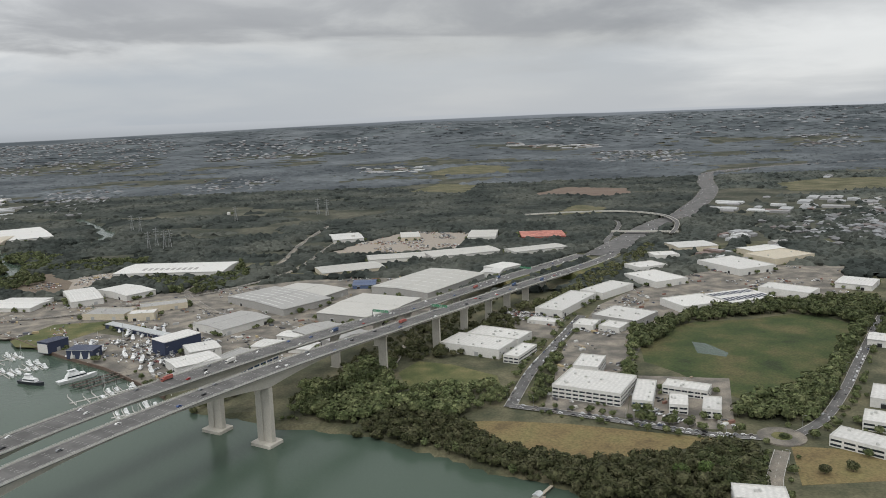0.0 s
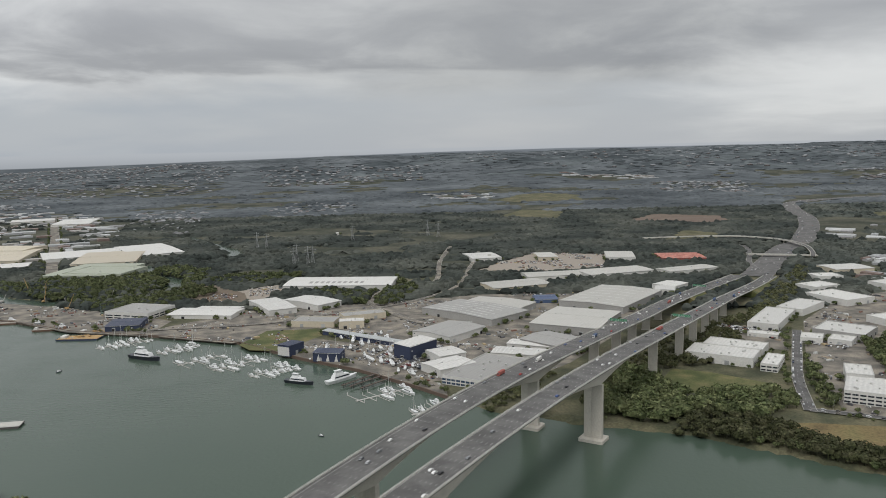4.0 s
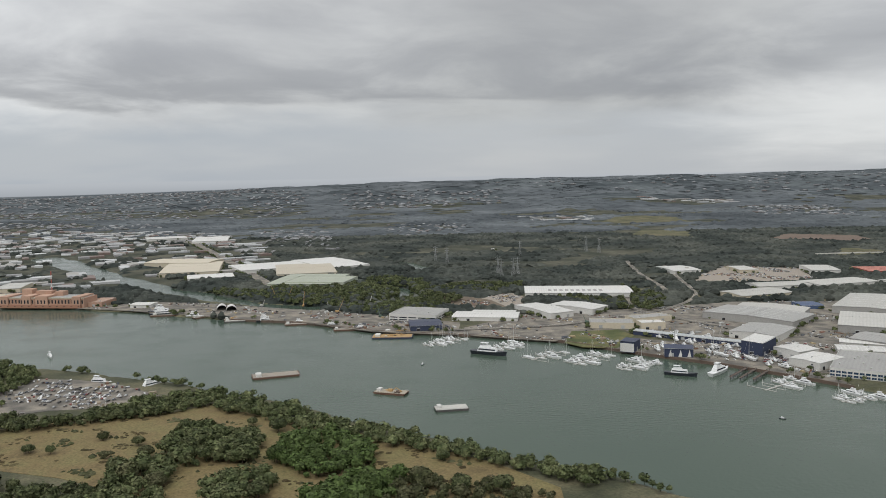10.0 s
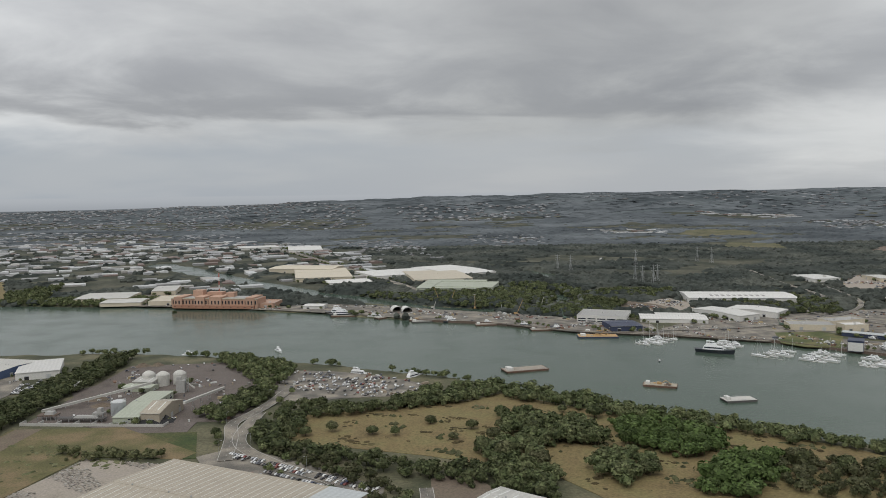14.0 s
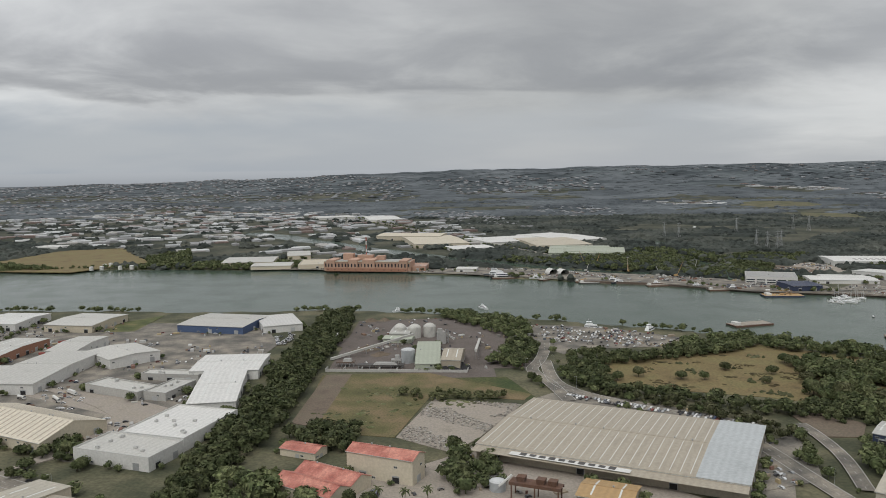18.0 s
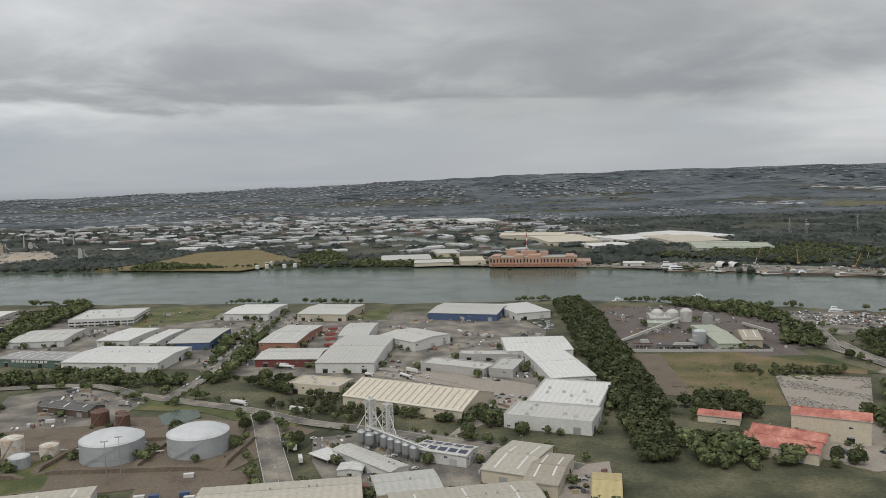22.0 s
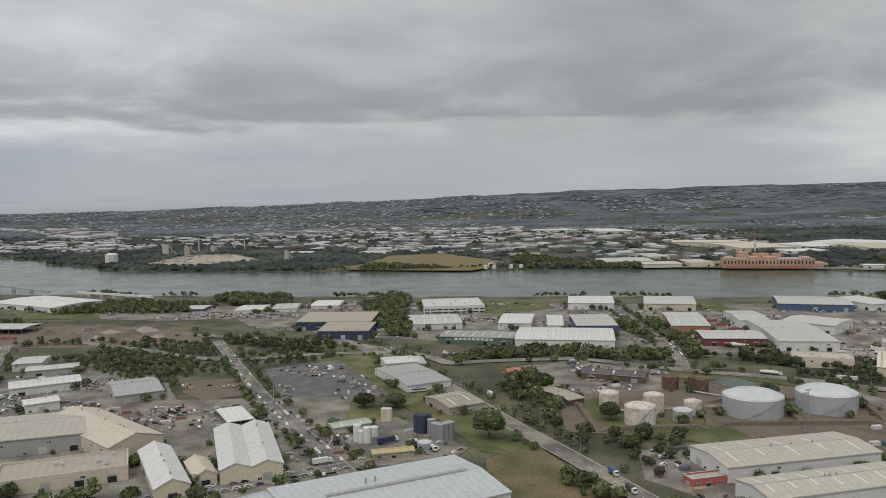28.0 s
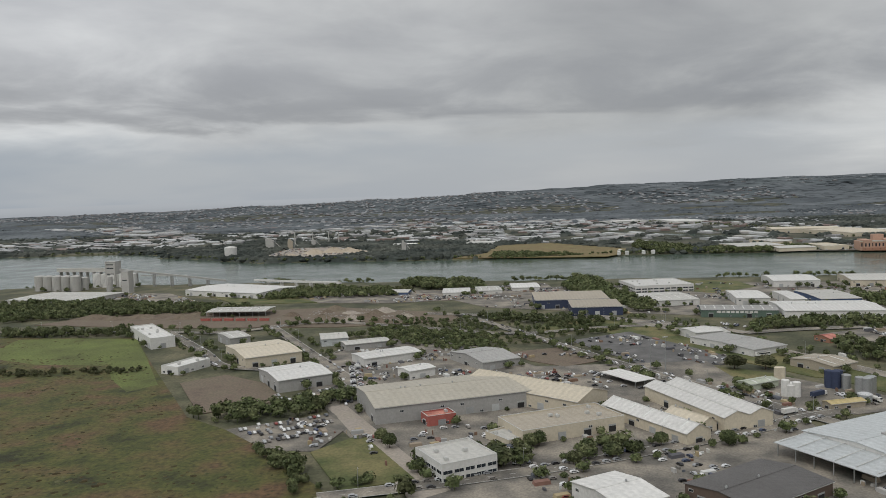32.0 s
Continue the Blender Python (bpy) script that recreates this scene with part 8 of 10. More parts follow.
def stored_boat(x, y):
    L = THING_RNG.choice((12, 15, 18, 24))
    boat(x, y, 100 + THING_RNG.uniform(-20, 20), L, False, THING_RNG.random() < 0.2, GROUND + 1.8, "white motor yacht propped up on the hardstand")
    ob = thing("boat_cradle", x, y, GROUND + 0.6, 100, "grey steel boat cradle on the hardstand", "cradle", "boat cradles")
    part("frame", Shape().box(-2.5, 0, 0, 0.3, 3, 1.0).box(2.5, 0, 0, 0.3, 3, 1.0).box(0, 0, 0.1, 5.2, 0.3, 0.3), STEEL, ob)


storage_tank(-1738.5, 368.5, 20, 13, "grey", "huge pale grey fuel tank with domed roof", 4.5)
storage_tank(-1685.5, 379.5, 20, 13, "grey", "huge pale grey fuel tank with domed roof", 4.5)

# placed one by one
truck(-1694.7, 484.6, -1683.9, 480.8, "tanker", "white", label="white road tanker on the sealed road")
truck(-1646.4, 464.6, -1626.8, 456.0, "box", "white", label="white semi trailer truck on the road")
truck(-1693.3, 607.6, -1680.1, 606.8, "tanker", "white", label="white road tanker parked in the yard")
truck(-1645.9, 607.3, -1632.4, 606.5, "tanker", "white", label="white road tanker parked in the yard")
truck(-1787.0, 482.9, -1779.9, 482.6, "box", "grey", label="parked grey truck in the open")
truck(-1628.8, 380.6, -1633.6, 396.8, "box", "navy", label="dark blue lorry on the service road")
truck(-1619.6, 372.2, -1624.1, 387.8, "box", "white", label="white lorry on the service road")
truck(-1610.8, 349.8, -1613.8, 360.7, "box", "white", label="white lorry on the service road")
truck(-1697.7, 484.5, -1682.2, 476.4, "tanker", "white", label="white road tanker on the sealed road")
truck(-1851.1, 246.3, -1848.4, 239.5, "box", "blue", label="blue box truck on the road")
truck(-1845.7, 221.8, -1842.6, 214.3, "box", "dark", label="flatbed truck on the road")
truck(-1986.9, 291.8, -1975.0, 299.9, "box", "navy", label="navy curtain side trailer in a depot")
truck(-1958.3, 292.5, -1949.4, 278.8, "tanker", "white", label="white tanker parked beside silos")
truck(-1921.0, 412.7, -1917.9, 406.1, "box", "white", label="white van on the road")
truck(-2018.0, 253.3, -2007.7, 259.0, "box", "white", label="white truck beside the factory")
truck(-2124.1, 138.4, -2121.2, 124.8, "box", "white", label="white container trailer in the open")
truck(-1570.2, 564.8, -1559.4, 552.5, "tanker", "white", label="white tanker in the concrete yard")
truck(-1602.0, 566.3, -1593.9, 562.5, "tanker", "white", label="white tanker in the concrete yard")
truck(-1688.3, 601.3, -1672.8, 596.7, "tanker", "white", label="white tanker in the concrete yard")
truck(-1566.1, 582.2, -1554.4, 572.7, "box", "white", label="white truck in the concrete yard")
truck(-1570.3, 429.8, -1563.5, 424.1, "box", "dark", label="dark concrete truck on the road")
bus(-1982.8, 420.9, -1972.3, 426.3, label="white coach parked beside the factory")
bus(-1983.0, 429.8, -1972.3, 435.3, label="white coach parked beside the factory")
bus(-1980.9, 421.7, -1970.8, 425.7, label="white coach parked beside the factory")
mast(-1720.5, 322.4, label="tall floodlight mast at the tank farm")
mast(-2062.5, 379.0, label="tall floodlight mast in the yard")
mast(-2075.2, 369.1, label="tall floodlight mast in the verge")
mast(-1715.8, 330.7, label="tall floodlight mast at the tank farm")
mast(-910.4, 1361.5, label="tall mast behind the boatyard")
mast(-357.0, 1001.8, label="tall slender mast in the boatyard")
pylon(-671.0, 2018.9, label="grey lattice power pylon")
pylon(-641.1, 1987.6, label="grey lattice power pylon")
pylon(-528.4, 1683.7, label="grey lattice power pylon")
pylon(-500.1, 1698.2, label="grey lattice power pylon")
pylon(-435.8, 2144.1, label="grey lattice power pylon")
pylon(-226.7, 2263.3, label="grey lattice power pylon")
pylon(-197.5, 2223.5, label="grey lattice power pylon")
pylon(-530.4, 1744.2, label="grey lattice power pylon")
pylon(-490.1, 1704.2, label="grey lattice power pylon")
crane(-954.8, 1444.9, 24, "ochre", label="ochre crawler crane on the wharf")
crane(-766.0, 1235.6, 18, "dgreen", label="green wharf crane on tracks")
crane(-861.9, 1327.8, 12, "white", label="white wharf crane on tracks")
crane(-910.3, 1355.4, 26, "ochre", label="ochre crawler crane on the far quay")
crane(-985.6, 1366.3, 14, "pale", label="pale wharf crane on tracks")
crane(-446.0, 1148.6, 12, "dgreen", label="green wharf crane on tracks")
storage_tank(-1833.7, 387.2, 7, 10, "streak", label="white storage tank with rust streaks")
storage_tank(-1819, 343, 10.3, 12, "streak", label="white storage tank with rust streaks")
storage_tank(-1805.5, 369, 7, 13, "streak", label="white storage tank with rust streaks")
storage_tank(-1790, 350, 6.4, 7.5, "grey", label="small grey storage tank")
storage_tank(-1779.5, 366.5, 6.0, 9, "streak", label="white storage tank with rust streaks")
storage_tank(-1780.4, 437.3, 6.5, 10, "rust", label="rust brown storage tank")
storage_tank(-1763.3, 435.0, 4, 10, "rust", label="dark rusted storage tank")
storage_tank(-1758.7, 427.3, 5, 10, "rust", label="rust brown storage tank")
storage_tank(-1956.9, 285.2, 4.5, 5, "grey", label="grey water tank beside the factory")
storage_tank(-1201.9, 369.9, 5, 6, "grey", label="grey water tank in the yard")
storage_tank(-2865.4, 1660.8, 15, 26, "white", label="tall white cylindrical tank on the far bank")
storage_tank(-2862.7, 1960.9, 9, 30, "concrete", label="tall grey silo of the far works")
storage_tank(-2968.4, 1031.2, 8.5, 24, "concrete", label="concrete grain silo beside other tanks")
storage_tank(-2951.6, 1028.3, 8.5, 24, "concrete", label="concrete grain silo beside other tanks")
storage_tank(-2933.8, 1025.2, 8.5, 24, "concrete", label="concrete grain silo beside other tanks")
storage_tank(-2916.2, 1022.1, 8.5, 24, "concrete", label="concrete grain silo beside other tanks")
storage_tank(-2898.6, 1019.0, 8.5, 24, "concrete", label="concrete grain silo beside other tanks")
storage_tank(-2890.9, 1031.5, 7, 20, "concrete", label="concrete grain silo beside other tanks")
storage_tank(-2888.0, 1071.8, 9, 22, "white", label="white grain silo beside other tanks")
storage_tank(-2871.0, 1068.7, 9, 22, "white", label="white grain silo beside other tanks")
storage_tank(-2854.2, 1065.5, 9, 22, "white", label="white grain silo beside other tanks")
storage_tank(-2836.4, 1062.2, 9, 22, "white", label="white grain silo beside other tanks")
storage_tank(-2820.9, 1059.3, 9, 22, "white", label="white grain silo beside other tanks")
storage_tank(-2815.7, 972.9, 5, 26, "concrete", label="slim concrete silo beside other tanks")
storage_tank(-2000.8, 299.6, 2.6, 11, "white", label="slim white chemical tank")
storage_tank(-1997.9, 297.4, 2.6, 8, "white", label="slim white chemical tank")
storage_tank(-1994.3, 297.5, 2.6, 10, "white", label="slim white chemical tank")
storage_tank(-1992.4, 311.7, 3, 6, "white", label="white chemical tank beside other tanks")
storage_tank(-1964.9, 320.6, 3, 12, "blue", label="dark blue silo beside other tanks")
storage_tank(-1961.7, 318.3, 3, 12, "blue", label="dark blue silo beside other tanks")
storage_tank(-1959.0, 320.7, 3, 12, "blue", label="dark blue silo beside other tanks")
storage_tank(-1955.6, 316.0, 3, 10, "steel", label="ribbed steel silo beside other tanks")
storage_tank(-1951.7, 304.5, 3, 11, "steel", label="ribbed steel silo beside other tanks")
storage_tank(-1948.6, 302.3, 3, 11, "steel", label="ribbed steel silo beside other tanks")
storage_tank(-1946.0, 304.6, 3, 11, "steel", label="ribbed steel silo beside other tanks")
storage_tank(-1943.3, 307.0, 3, 11, "steel", label="ribbed steel silo beside other tanks")
storage_tank(-1990.7, 345.1, 2.5, 9, "cream", label="cream slim silo beside other tanks")
storage_tank(-1987.9, 345.2, 2.5, 9, "cream", label="cream slim silo beside other tanks")
for x, y in ((-1291, 806), (-1274, 803), (-1257, 808)):
    storage_tank(x, y, 7.2, 12, "pale", "pale domed silo of the plant", 4.0)
storage_tank(-1274.6, 686.6, 7, 13, "grey", label="grey round silo of the plant")
storage_tank(-1950.7, 1454.8, 4, 7, "white", label="small white tank on the far bank")
storage_tank(-1932.7, 1461.1, 4, 7, "white", label="small white tank on the far bank")
storage_tank(-1943.3, 1499.0, 4, 7, "white", label="small white tank on the far bank")
storage_tank(-1938.8, 1517.1, 4, 7, "white", label="small white tank on the far bank")
storage_tank(-1897.6, 1465.1, 4, 7, "white", label="small white tank on the far bank")
storage_tank(-1876.8, 1471.2, 4, 7, "white", label="small white tank on the far bank")
storage_tank(-495.0, 2336.9, 5, 7, "white", label="small white tank in a yard")
storage_tank(-100.1, 1739.8, 4, 12, "pale", label="pale silo of a concrete works")
conveyor(-1353.3, 694.2, -1273.6, 769.2, 9, label="long pale inclined conveyor gallery")
conveyor(-1364.9, 715.0, -1361.6, 793.8, 5, label="short inclined conveyor gallery")
conveyor(-1200.2, 781.7, -1207.2, 675.3, 12, label="steep conveyor gallery on steel trestles")
conveyor(-2892.3, 1238.7, -2749.0, 1113.0, 10, label="river conveyor of the grain terminal")
yacht_between(-631.4, 974.4, -586.7, 951.2, 11, "dark", label="large white motor yacht with dark hull")
yacht_between(-417.2, 846.2, -383.7, 830.7, 9, "dark", label="white ferry boat with dark hull")
yacht_between(-370.0, 829.5, -338.6, 859.5, 9, "white", label="white motor yacht on the slipway")
yacht_between(-695.1, 911.6, -692.3, 919.8, 4, "dark", label="small work boat on the river")
yacht_between(-360.6, 675.4, -355.2, 671.7, 3, "dark", label="small motor boat on the river")
yacht_between(-1077.9, 858.0, -1046.9, 851.2, 6, "white", label="white houseboat at the near bank")
yacht_between(-1006.9, 822.9, -987.4, 849.0, 9, "white", label="white ferry moored at the near bank")
yacht_between(-966.0, 1225.8, -937.2, 1237.0, 8, "dark", label="dark hulled tug at the wharf")
yacht_between(-1176.6, 1334.8, -1126.1, 1328.0, 9, "dark", label="dark work vessel moored at the quay")
yacht_between(-970.4, 1255.1, -942.4, 1251.5, 8, "dark", label="white and navy tug at the quay")
yacht_between(-1166.5, 1310.1, -1120.6, 1315.3, 8, "dark", label="dark work vessel moored at the quay")
yacht_between(-1097.5, 1291.3, -1066.1, 1282.4, 6, "white", label="white tug at the wharf")
yacht_between(-904.6, 1214.0, -881.6, 1211.3, 5, "white", label="white work boat at the wharf")
yacht_between(-850.6, 1180.1, -822.2, 1176.9, 5, "white", label="white work boat at the wharf")
yacht_between(-801.0, 1152.4, -774.4, 1145.2, 6, "dark", label="rusty work barge at the wharf")
yacht_between(-1313.7, 979.6, -1295.6, 988.3, 5, "white", label="white boat at the near bank wharf")
yacht_between(-1194.3, 1009.4, -1182.0, 990.9, 6, "white", label="white boat at the near bank wharf")
barge(-891.8, 866.1, -839.7, 881.8, 14, "dirt", label="flat steel barge with pale sand deck")
barge(-743.5, 795.4, -709.1, 784.0, 10, "tan", label="rusty barge with yellow excavator")
barge(-680.5, 724.9, -647.5, 729.6, 11, "pale", label="flat steel barge with pale deck")
barge(-768.4, 1087.3, -709.9, 1085.0, 16, "navy", label="blue dredging barge with ochre gear")
barge(-1023.8, 1252.0, -996.7, 1253.8, 8, "tan", label="low work barge at the wharf")
barge(-754.7, 1121.9, -703.5, 1108.2, 8, "tan", label="low work barge at the wharf")
marina_arm(-693.4, 1024.2, -632.7, 1069.0, label="floating marina pontoon with moored white yachts")
marina_arm(-601.9, 987.7, -558.7, 1031.6, label="floating marina pontoon with moored white yachts")
marina_arm(-558.7, 927.4, -512.0, 972.2, label="floating marina pontoon with moored white yachts")
marina_arm(-509.9, 899.8, -461.4, 948.2, label="floating marina pontoon with moored white yachts")
marina_arm(-460.6, 868.1, -417.2, 908.1, label="floating marina pontoon with moored white yachts")
marina_arm(-333.5, 769.3, -281.2, 807.3, label="floating marina pontoon with moored white yachts")
marina_arm(-276.8, 722.3, -219.2, 753.3, label="floating marina pontoon with moored white yachts")
stored_boat(-353.7, 973.0)
stored_boat(-341.5, 990.4)
stored_boat(-324.0, 953.1)
stored_boat(-334.6, 936.8)
stored_boat(-316.1, 967.8)
stored_boat(-303.3, 932.5)
stored_boat(-332.0, 997.4)
stored_boat(-283.8, 871.5)
stored_boat(-291.7, 861.7)
stored_boat(-275.6, 881.6)
stored_boat(-277.3, 849.3)
stored_boat(-383.0, 969.1)
stored_boat(-352.9, 1011.8)
for x, y in ((-371, 1027), (-344, 1040), (-325, 1030), (-309, 1012), (-299, 986), (-288, 965), (-371, 955), (-313, 905), (-327, 915), (-300, 893), (-395, 952), (-361, 942), (-303, 955), (-318, 1048)):
    stored_boat(x, y)
tree(-1918.7, 306.8, 20, 22, "dark", label="broad dark fig tree")
tree(-2011.0, 379.6, 11, 17, "olive", label="round olive tree beside the yard")
tree(-1988.1, 379.9, 11, 17, "olive", label="round olive tree beside the yard")
tree(-1837.8, 349.1, 13, 15, "olive", label="bare olive tree beside tanks")
tree(-1861.8, 294.6, 10, 9, "olive", label="slim roadside tree with dense crown")
tree(-1875.0, 329.2, 9, 10, "dark", label="dark bushy roadside tree")
tree(-1967.0, 395.8, 6, 6, "olive", label="small yard tree with dense crown")
tree(-1712.6, 411.9, 10, 14, "dark", label="broad dark tree at the road junction")
tree(-1658.5, 434.3, 10, 14, "dark", label="broad dark tree at the road junction")
tree(-1620.4, 384.1, 11, 11, "dark", label="dark roadside tree with dense crown")
tree(-1666.1, 417.5, 10, 10, "olive", label="olive roadside tree with dense crown")
tree(-1688.4, 555.0, 12, 14, "dark", label="dark roadside tree with dense crown")
tree(-1783.9, 500.4, 7, 8, "dark", label="small roadside tree with dense crown")
tree(-1731.2, 498.3, 10, 10, "dark", label="dark street tree with dense crown")
tree(-1878.5, 430.4, 14, 16, "dark", label="dark roadside tree with dense crown")
tree(-1885.0, 396.2, 12, 14, "dark", label="dark roadside tree with dense crown")
tree(-1469.9, 405.7, 9, 9, "dark", label="dark tree beside the office warehouse")
tree(-1508.1, 406.7, 8, 12, "dark", label="dark bushy tree by the street")
tree(-1899.6, 409.9, 14, 15, "dark", label="dark roadside tree with dense crown")
tree(-1398.9, 391.5, 8, 7, "dark", label="small dark street tree")
tree(-1375.2, 390.8, 8, 7, "dark", label="small dark street tree")
tree(-1472.3, 403.5, 8, 9, "dark", label="dark bushy tree with dense crown")
tree(-1507.9, 389.9, 9, 7, "dark", label="small dark street tree")
tree(-1287.8, 345.0, 12, 9, "dark", label="dark palm tree with dense crown")
tree(-1355.4, 376.3, 11, 14, "dark", label="dark garden tree with dense crown")
tree(-1276.5, 344.7, 10, 12, "dark", label="dark garden tree with dense crown")
tree(-2064.0, 199.0, 9, 11, "dark", label="dark street tree with dense crown")
tree(-2141.1, 177.5, 9, 12, "dark", label="dark street tree with dense crown")
tree(-2127.8, 180.0, 9, 12, "dark", label="dark street tree with dense crown")
tree(-2115.3, 186.0, 8, 11, "dark", label="dark street tree with dense crown")
tree(-2169.7, 196.1, 9, 9, "dark", label="dark garden tree with dense crown")
tree(-2164.9, 200.8, 9, 9, "dark", label="dark garden tree with dense crown")
tree(-2149.0, 169.2, 8, 9, "dark", label="dark garden tree with dense crown")
tree(-2189.4, 178.1, 10, 11, "dark", label="dark garden tree with dense crown")
tree(-2199.9, 182.7, 9, 11, "dark", label="dark garden tree with dense crown")
tree(-2247.6, 197.4, 9, 9, "dark", label="dark garden tree with dense crown")
tree(-2254.0, 207.4, 9, 9, "dark", label="dark garden tree with dense crown")
tree(-2099.6, 199.7, 8, 9, "dark", label="dark street tree with dense crown")
tree(-2307.8, 272.7, 11, 10, "dark", label="dark tree beside the car lot")
tree(-2005.6, 318.0, 5, 9, "dark", label="dark bush with dense crown")
tree(-1443.2, 1323.4, 8, 9, "dark", label="dark riverside tree with dense crown")
tree(-1022.8, 615.7, 8, 12, "dark", label="dark bush in dry grass")
tree(-1002.6, 612.1, 8, 9, "dark", label="dark bush in dry grass")
tree(-1080.6, 612.7, 9, 12, "dark", label="dark bush in dry grass")
tree(-1059.3, 624.6, 10, 12, "olive", label="olive bush in dry grass")
tree(-952.7, 598.7, 7, 9, "olive", label="olive bush in dry grass")
tree(-935.8, 629.2, 9, 12, "olive", label="olive bush in dry grass")
tree(-848.6, 678.7, 8, 10, "dark", label="dark bush in dry grass")
tree(-880.3, 718.9, 9, 14, "dark", label="dark bush in dry grass")
tree(-907.1, 671.2, 10, 14, "dark", label="dark tree in dry grass")
tree(-912.2, 543.4, 17, 19, "olive", label="large brown olive tree")
tree(-886.1, 530.5, 14, 17, "olive", label="large brown olive tree")
tree(-807.4, 580.4, 15, 18, "bright", label="bright green fig tree")
tree(-775.1, 579.6, 15, 20, "bright", label="bright green fig tree")
tree(-750.5, 565.2, 14, 18, "bright", label="bright green fig tree")
tree(-744.6, 515.5, 14, 18, "bright", label="bright green fig tree")
tree(-723.9, 515.1, 14, 18, "bright", label="bright green fig tree")
tree(-691.3, 525.9, 15, 17, "olive", label="large olive tree in dry grass")
tree(-662.2, 513.6, 13, 16, "dark", label="large dark tree in dry grass")
tree(-674.5, 576.9, 9, 12, "dark", label="dark bush in dry grass")
tree(-633.6, 513.0, 12, 16, "dark", label="large dark tree in dry grass")
tree(-828.7, 506.3, 13, 20, "dark", label="large dark tree in dry grass")
tree(-807.6, 511.3, 12, 17, "dark", label="large dark tree in dry grass")
tree(-857.6, 596.1, 15, 18, "dark", label="large dark tree in dry grass")
tree(-886.0, 604.3, 15, 18, "dark", label="large dark tree in dry grass")
tree(-835.1, 581.1, 14, 16, "dark", label="large dark tree in dry grass")
tree(-972.8, 646.8, 8, 12, "olive", label="olive bush in dry grass")
tree(-910.8, 628.5, 9, 11, "olive", label="olive bush in dry grass")
tree(-1157.7, 707.5, 12, 13, "dark", label="dark tree beside the access road")
tree(-1142.4, 738.1, 10, 11, "dark", label="dark tree beside the access road")
tree(-1158.2, 611.7, 9, 10, "dark", label="dark tree at the corner")
tree(-927.5, 562.9, 13, 18, "dark", label="large dark tree in dry grass")
tree(-835.3, 535.5, 13, 20, "dark", label="large dark tree in dry grass")
tree(-917.8, 597.7, 11, 15, "olive", label="olive bush in dry grass")
tree(-821.4, 659.8, 12, 18, "dark", label="large dark tree in dry grass")
tree(-906.0, 658.5, 11, 14, "dark", label="large dark tree in dry grass")
tree(-693.7, 531.5, 13, 16, "olive", label="large olive tree in dry grass")
tree(-643.2, 518.1, 9, 12, "olive", label="olive bush in dry grass")
tree(-752.7, 618.8, 7, 9, "dark", label="dark bush in dry grass")
tree(305.5, 586.9, 5, 9, "dark", label="planted tree on the roundabout island")
tree(326.1, 524.2, 8, 10, "olive", label="olive tree on vacant ground")
tree(303.7, 522.5, 8, 10, "olive", label="olive tree on vacant ground")
tree(301.7, 632.6, 10, 12, "dark", label="dark tree by the wet meadow")
tree(-80.9, 739.3, 12, 16, "dark", label="dark riverside tree with dense crown")
tree(-62.7, 713.8, 12, 16, "dark", label="dark riverside tree with dense crown")
tree(217.7, 529.1, 13, 14, "bright", label="bright green mangrove tree")
tree(198.0, 527.1, 13, 14, "bright", label="bright green mangrove tree")
tree(235.7, 531.4, 13, 14, "dark", label="dark mangrove tree with dense crown")
tree(68.5, 567.9, 9, 10, "olive", label="olive mangrove tree with dense crown")
barge(-1163.0, 1307.8, -1114.4, 1310.2, 11, "dirt", label="rusty brown work barge moored at the wharf")
barge(-1080.8, 1271.5, -1059.4, 1292.1, 9, "dirt", label="grey brown work pontoon moored at the wharf")
barge(-1018.7, 1234.9, -984.6, 1238.8, 9, "pale", label="grey work pontoon moored at the wharf")
barge(-831.3, 1145.0, -797.1, 1148.0, 9, "dirt", label="grey brown work pontoon moored at the wharf")
barge(-914.7, 1197.9, -879.3, 1201.3, 9, "dirt", label="rusty brown work barge moored at the wharf")
crane(-841.1, 1287.3, 26, "ochre", label="ochre lattice crane on the wharf")
crane(-794.5, 1342.7, 22, "pale", label="pale lattice crane on the wharf")
crane(-973.4, 1441.9, 30, "ochre", label="ochre lattice crane on the wharf")



def labelled(start):
    return next(o for o in scene.objects if o.parent is None and o.get("label", "").startswith(start))


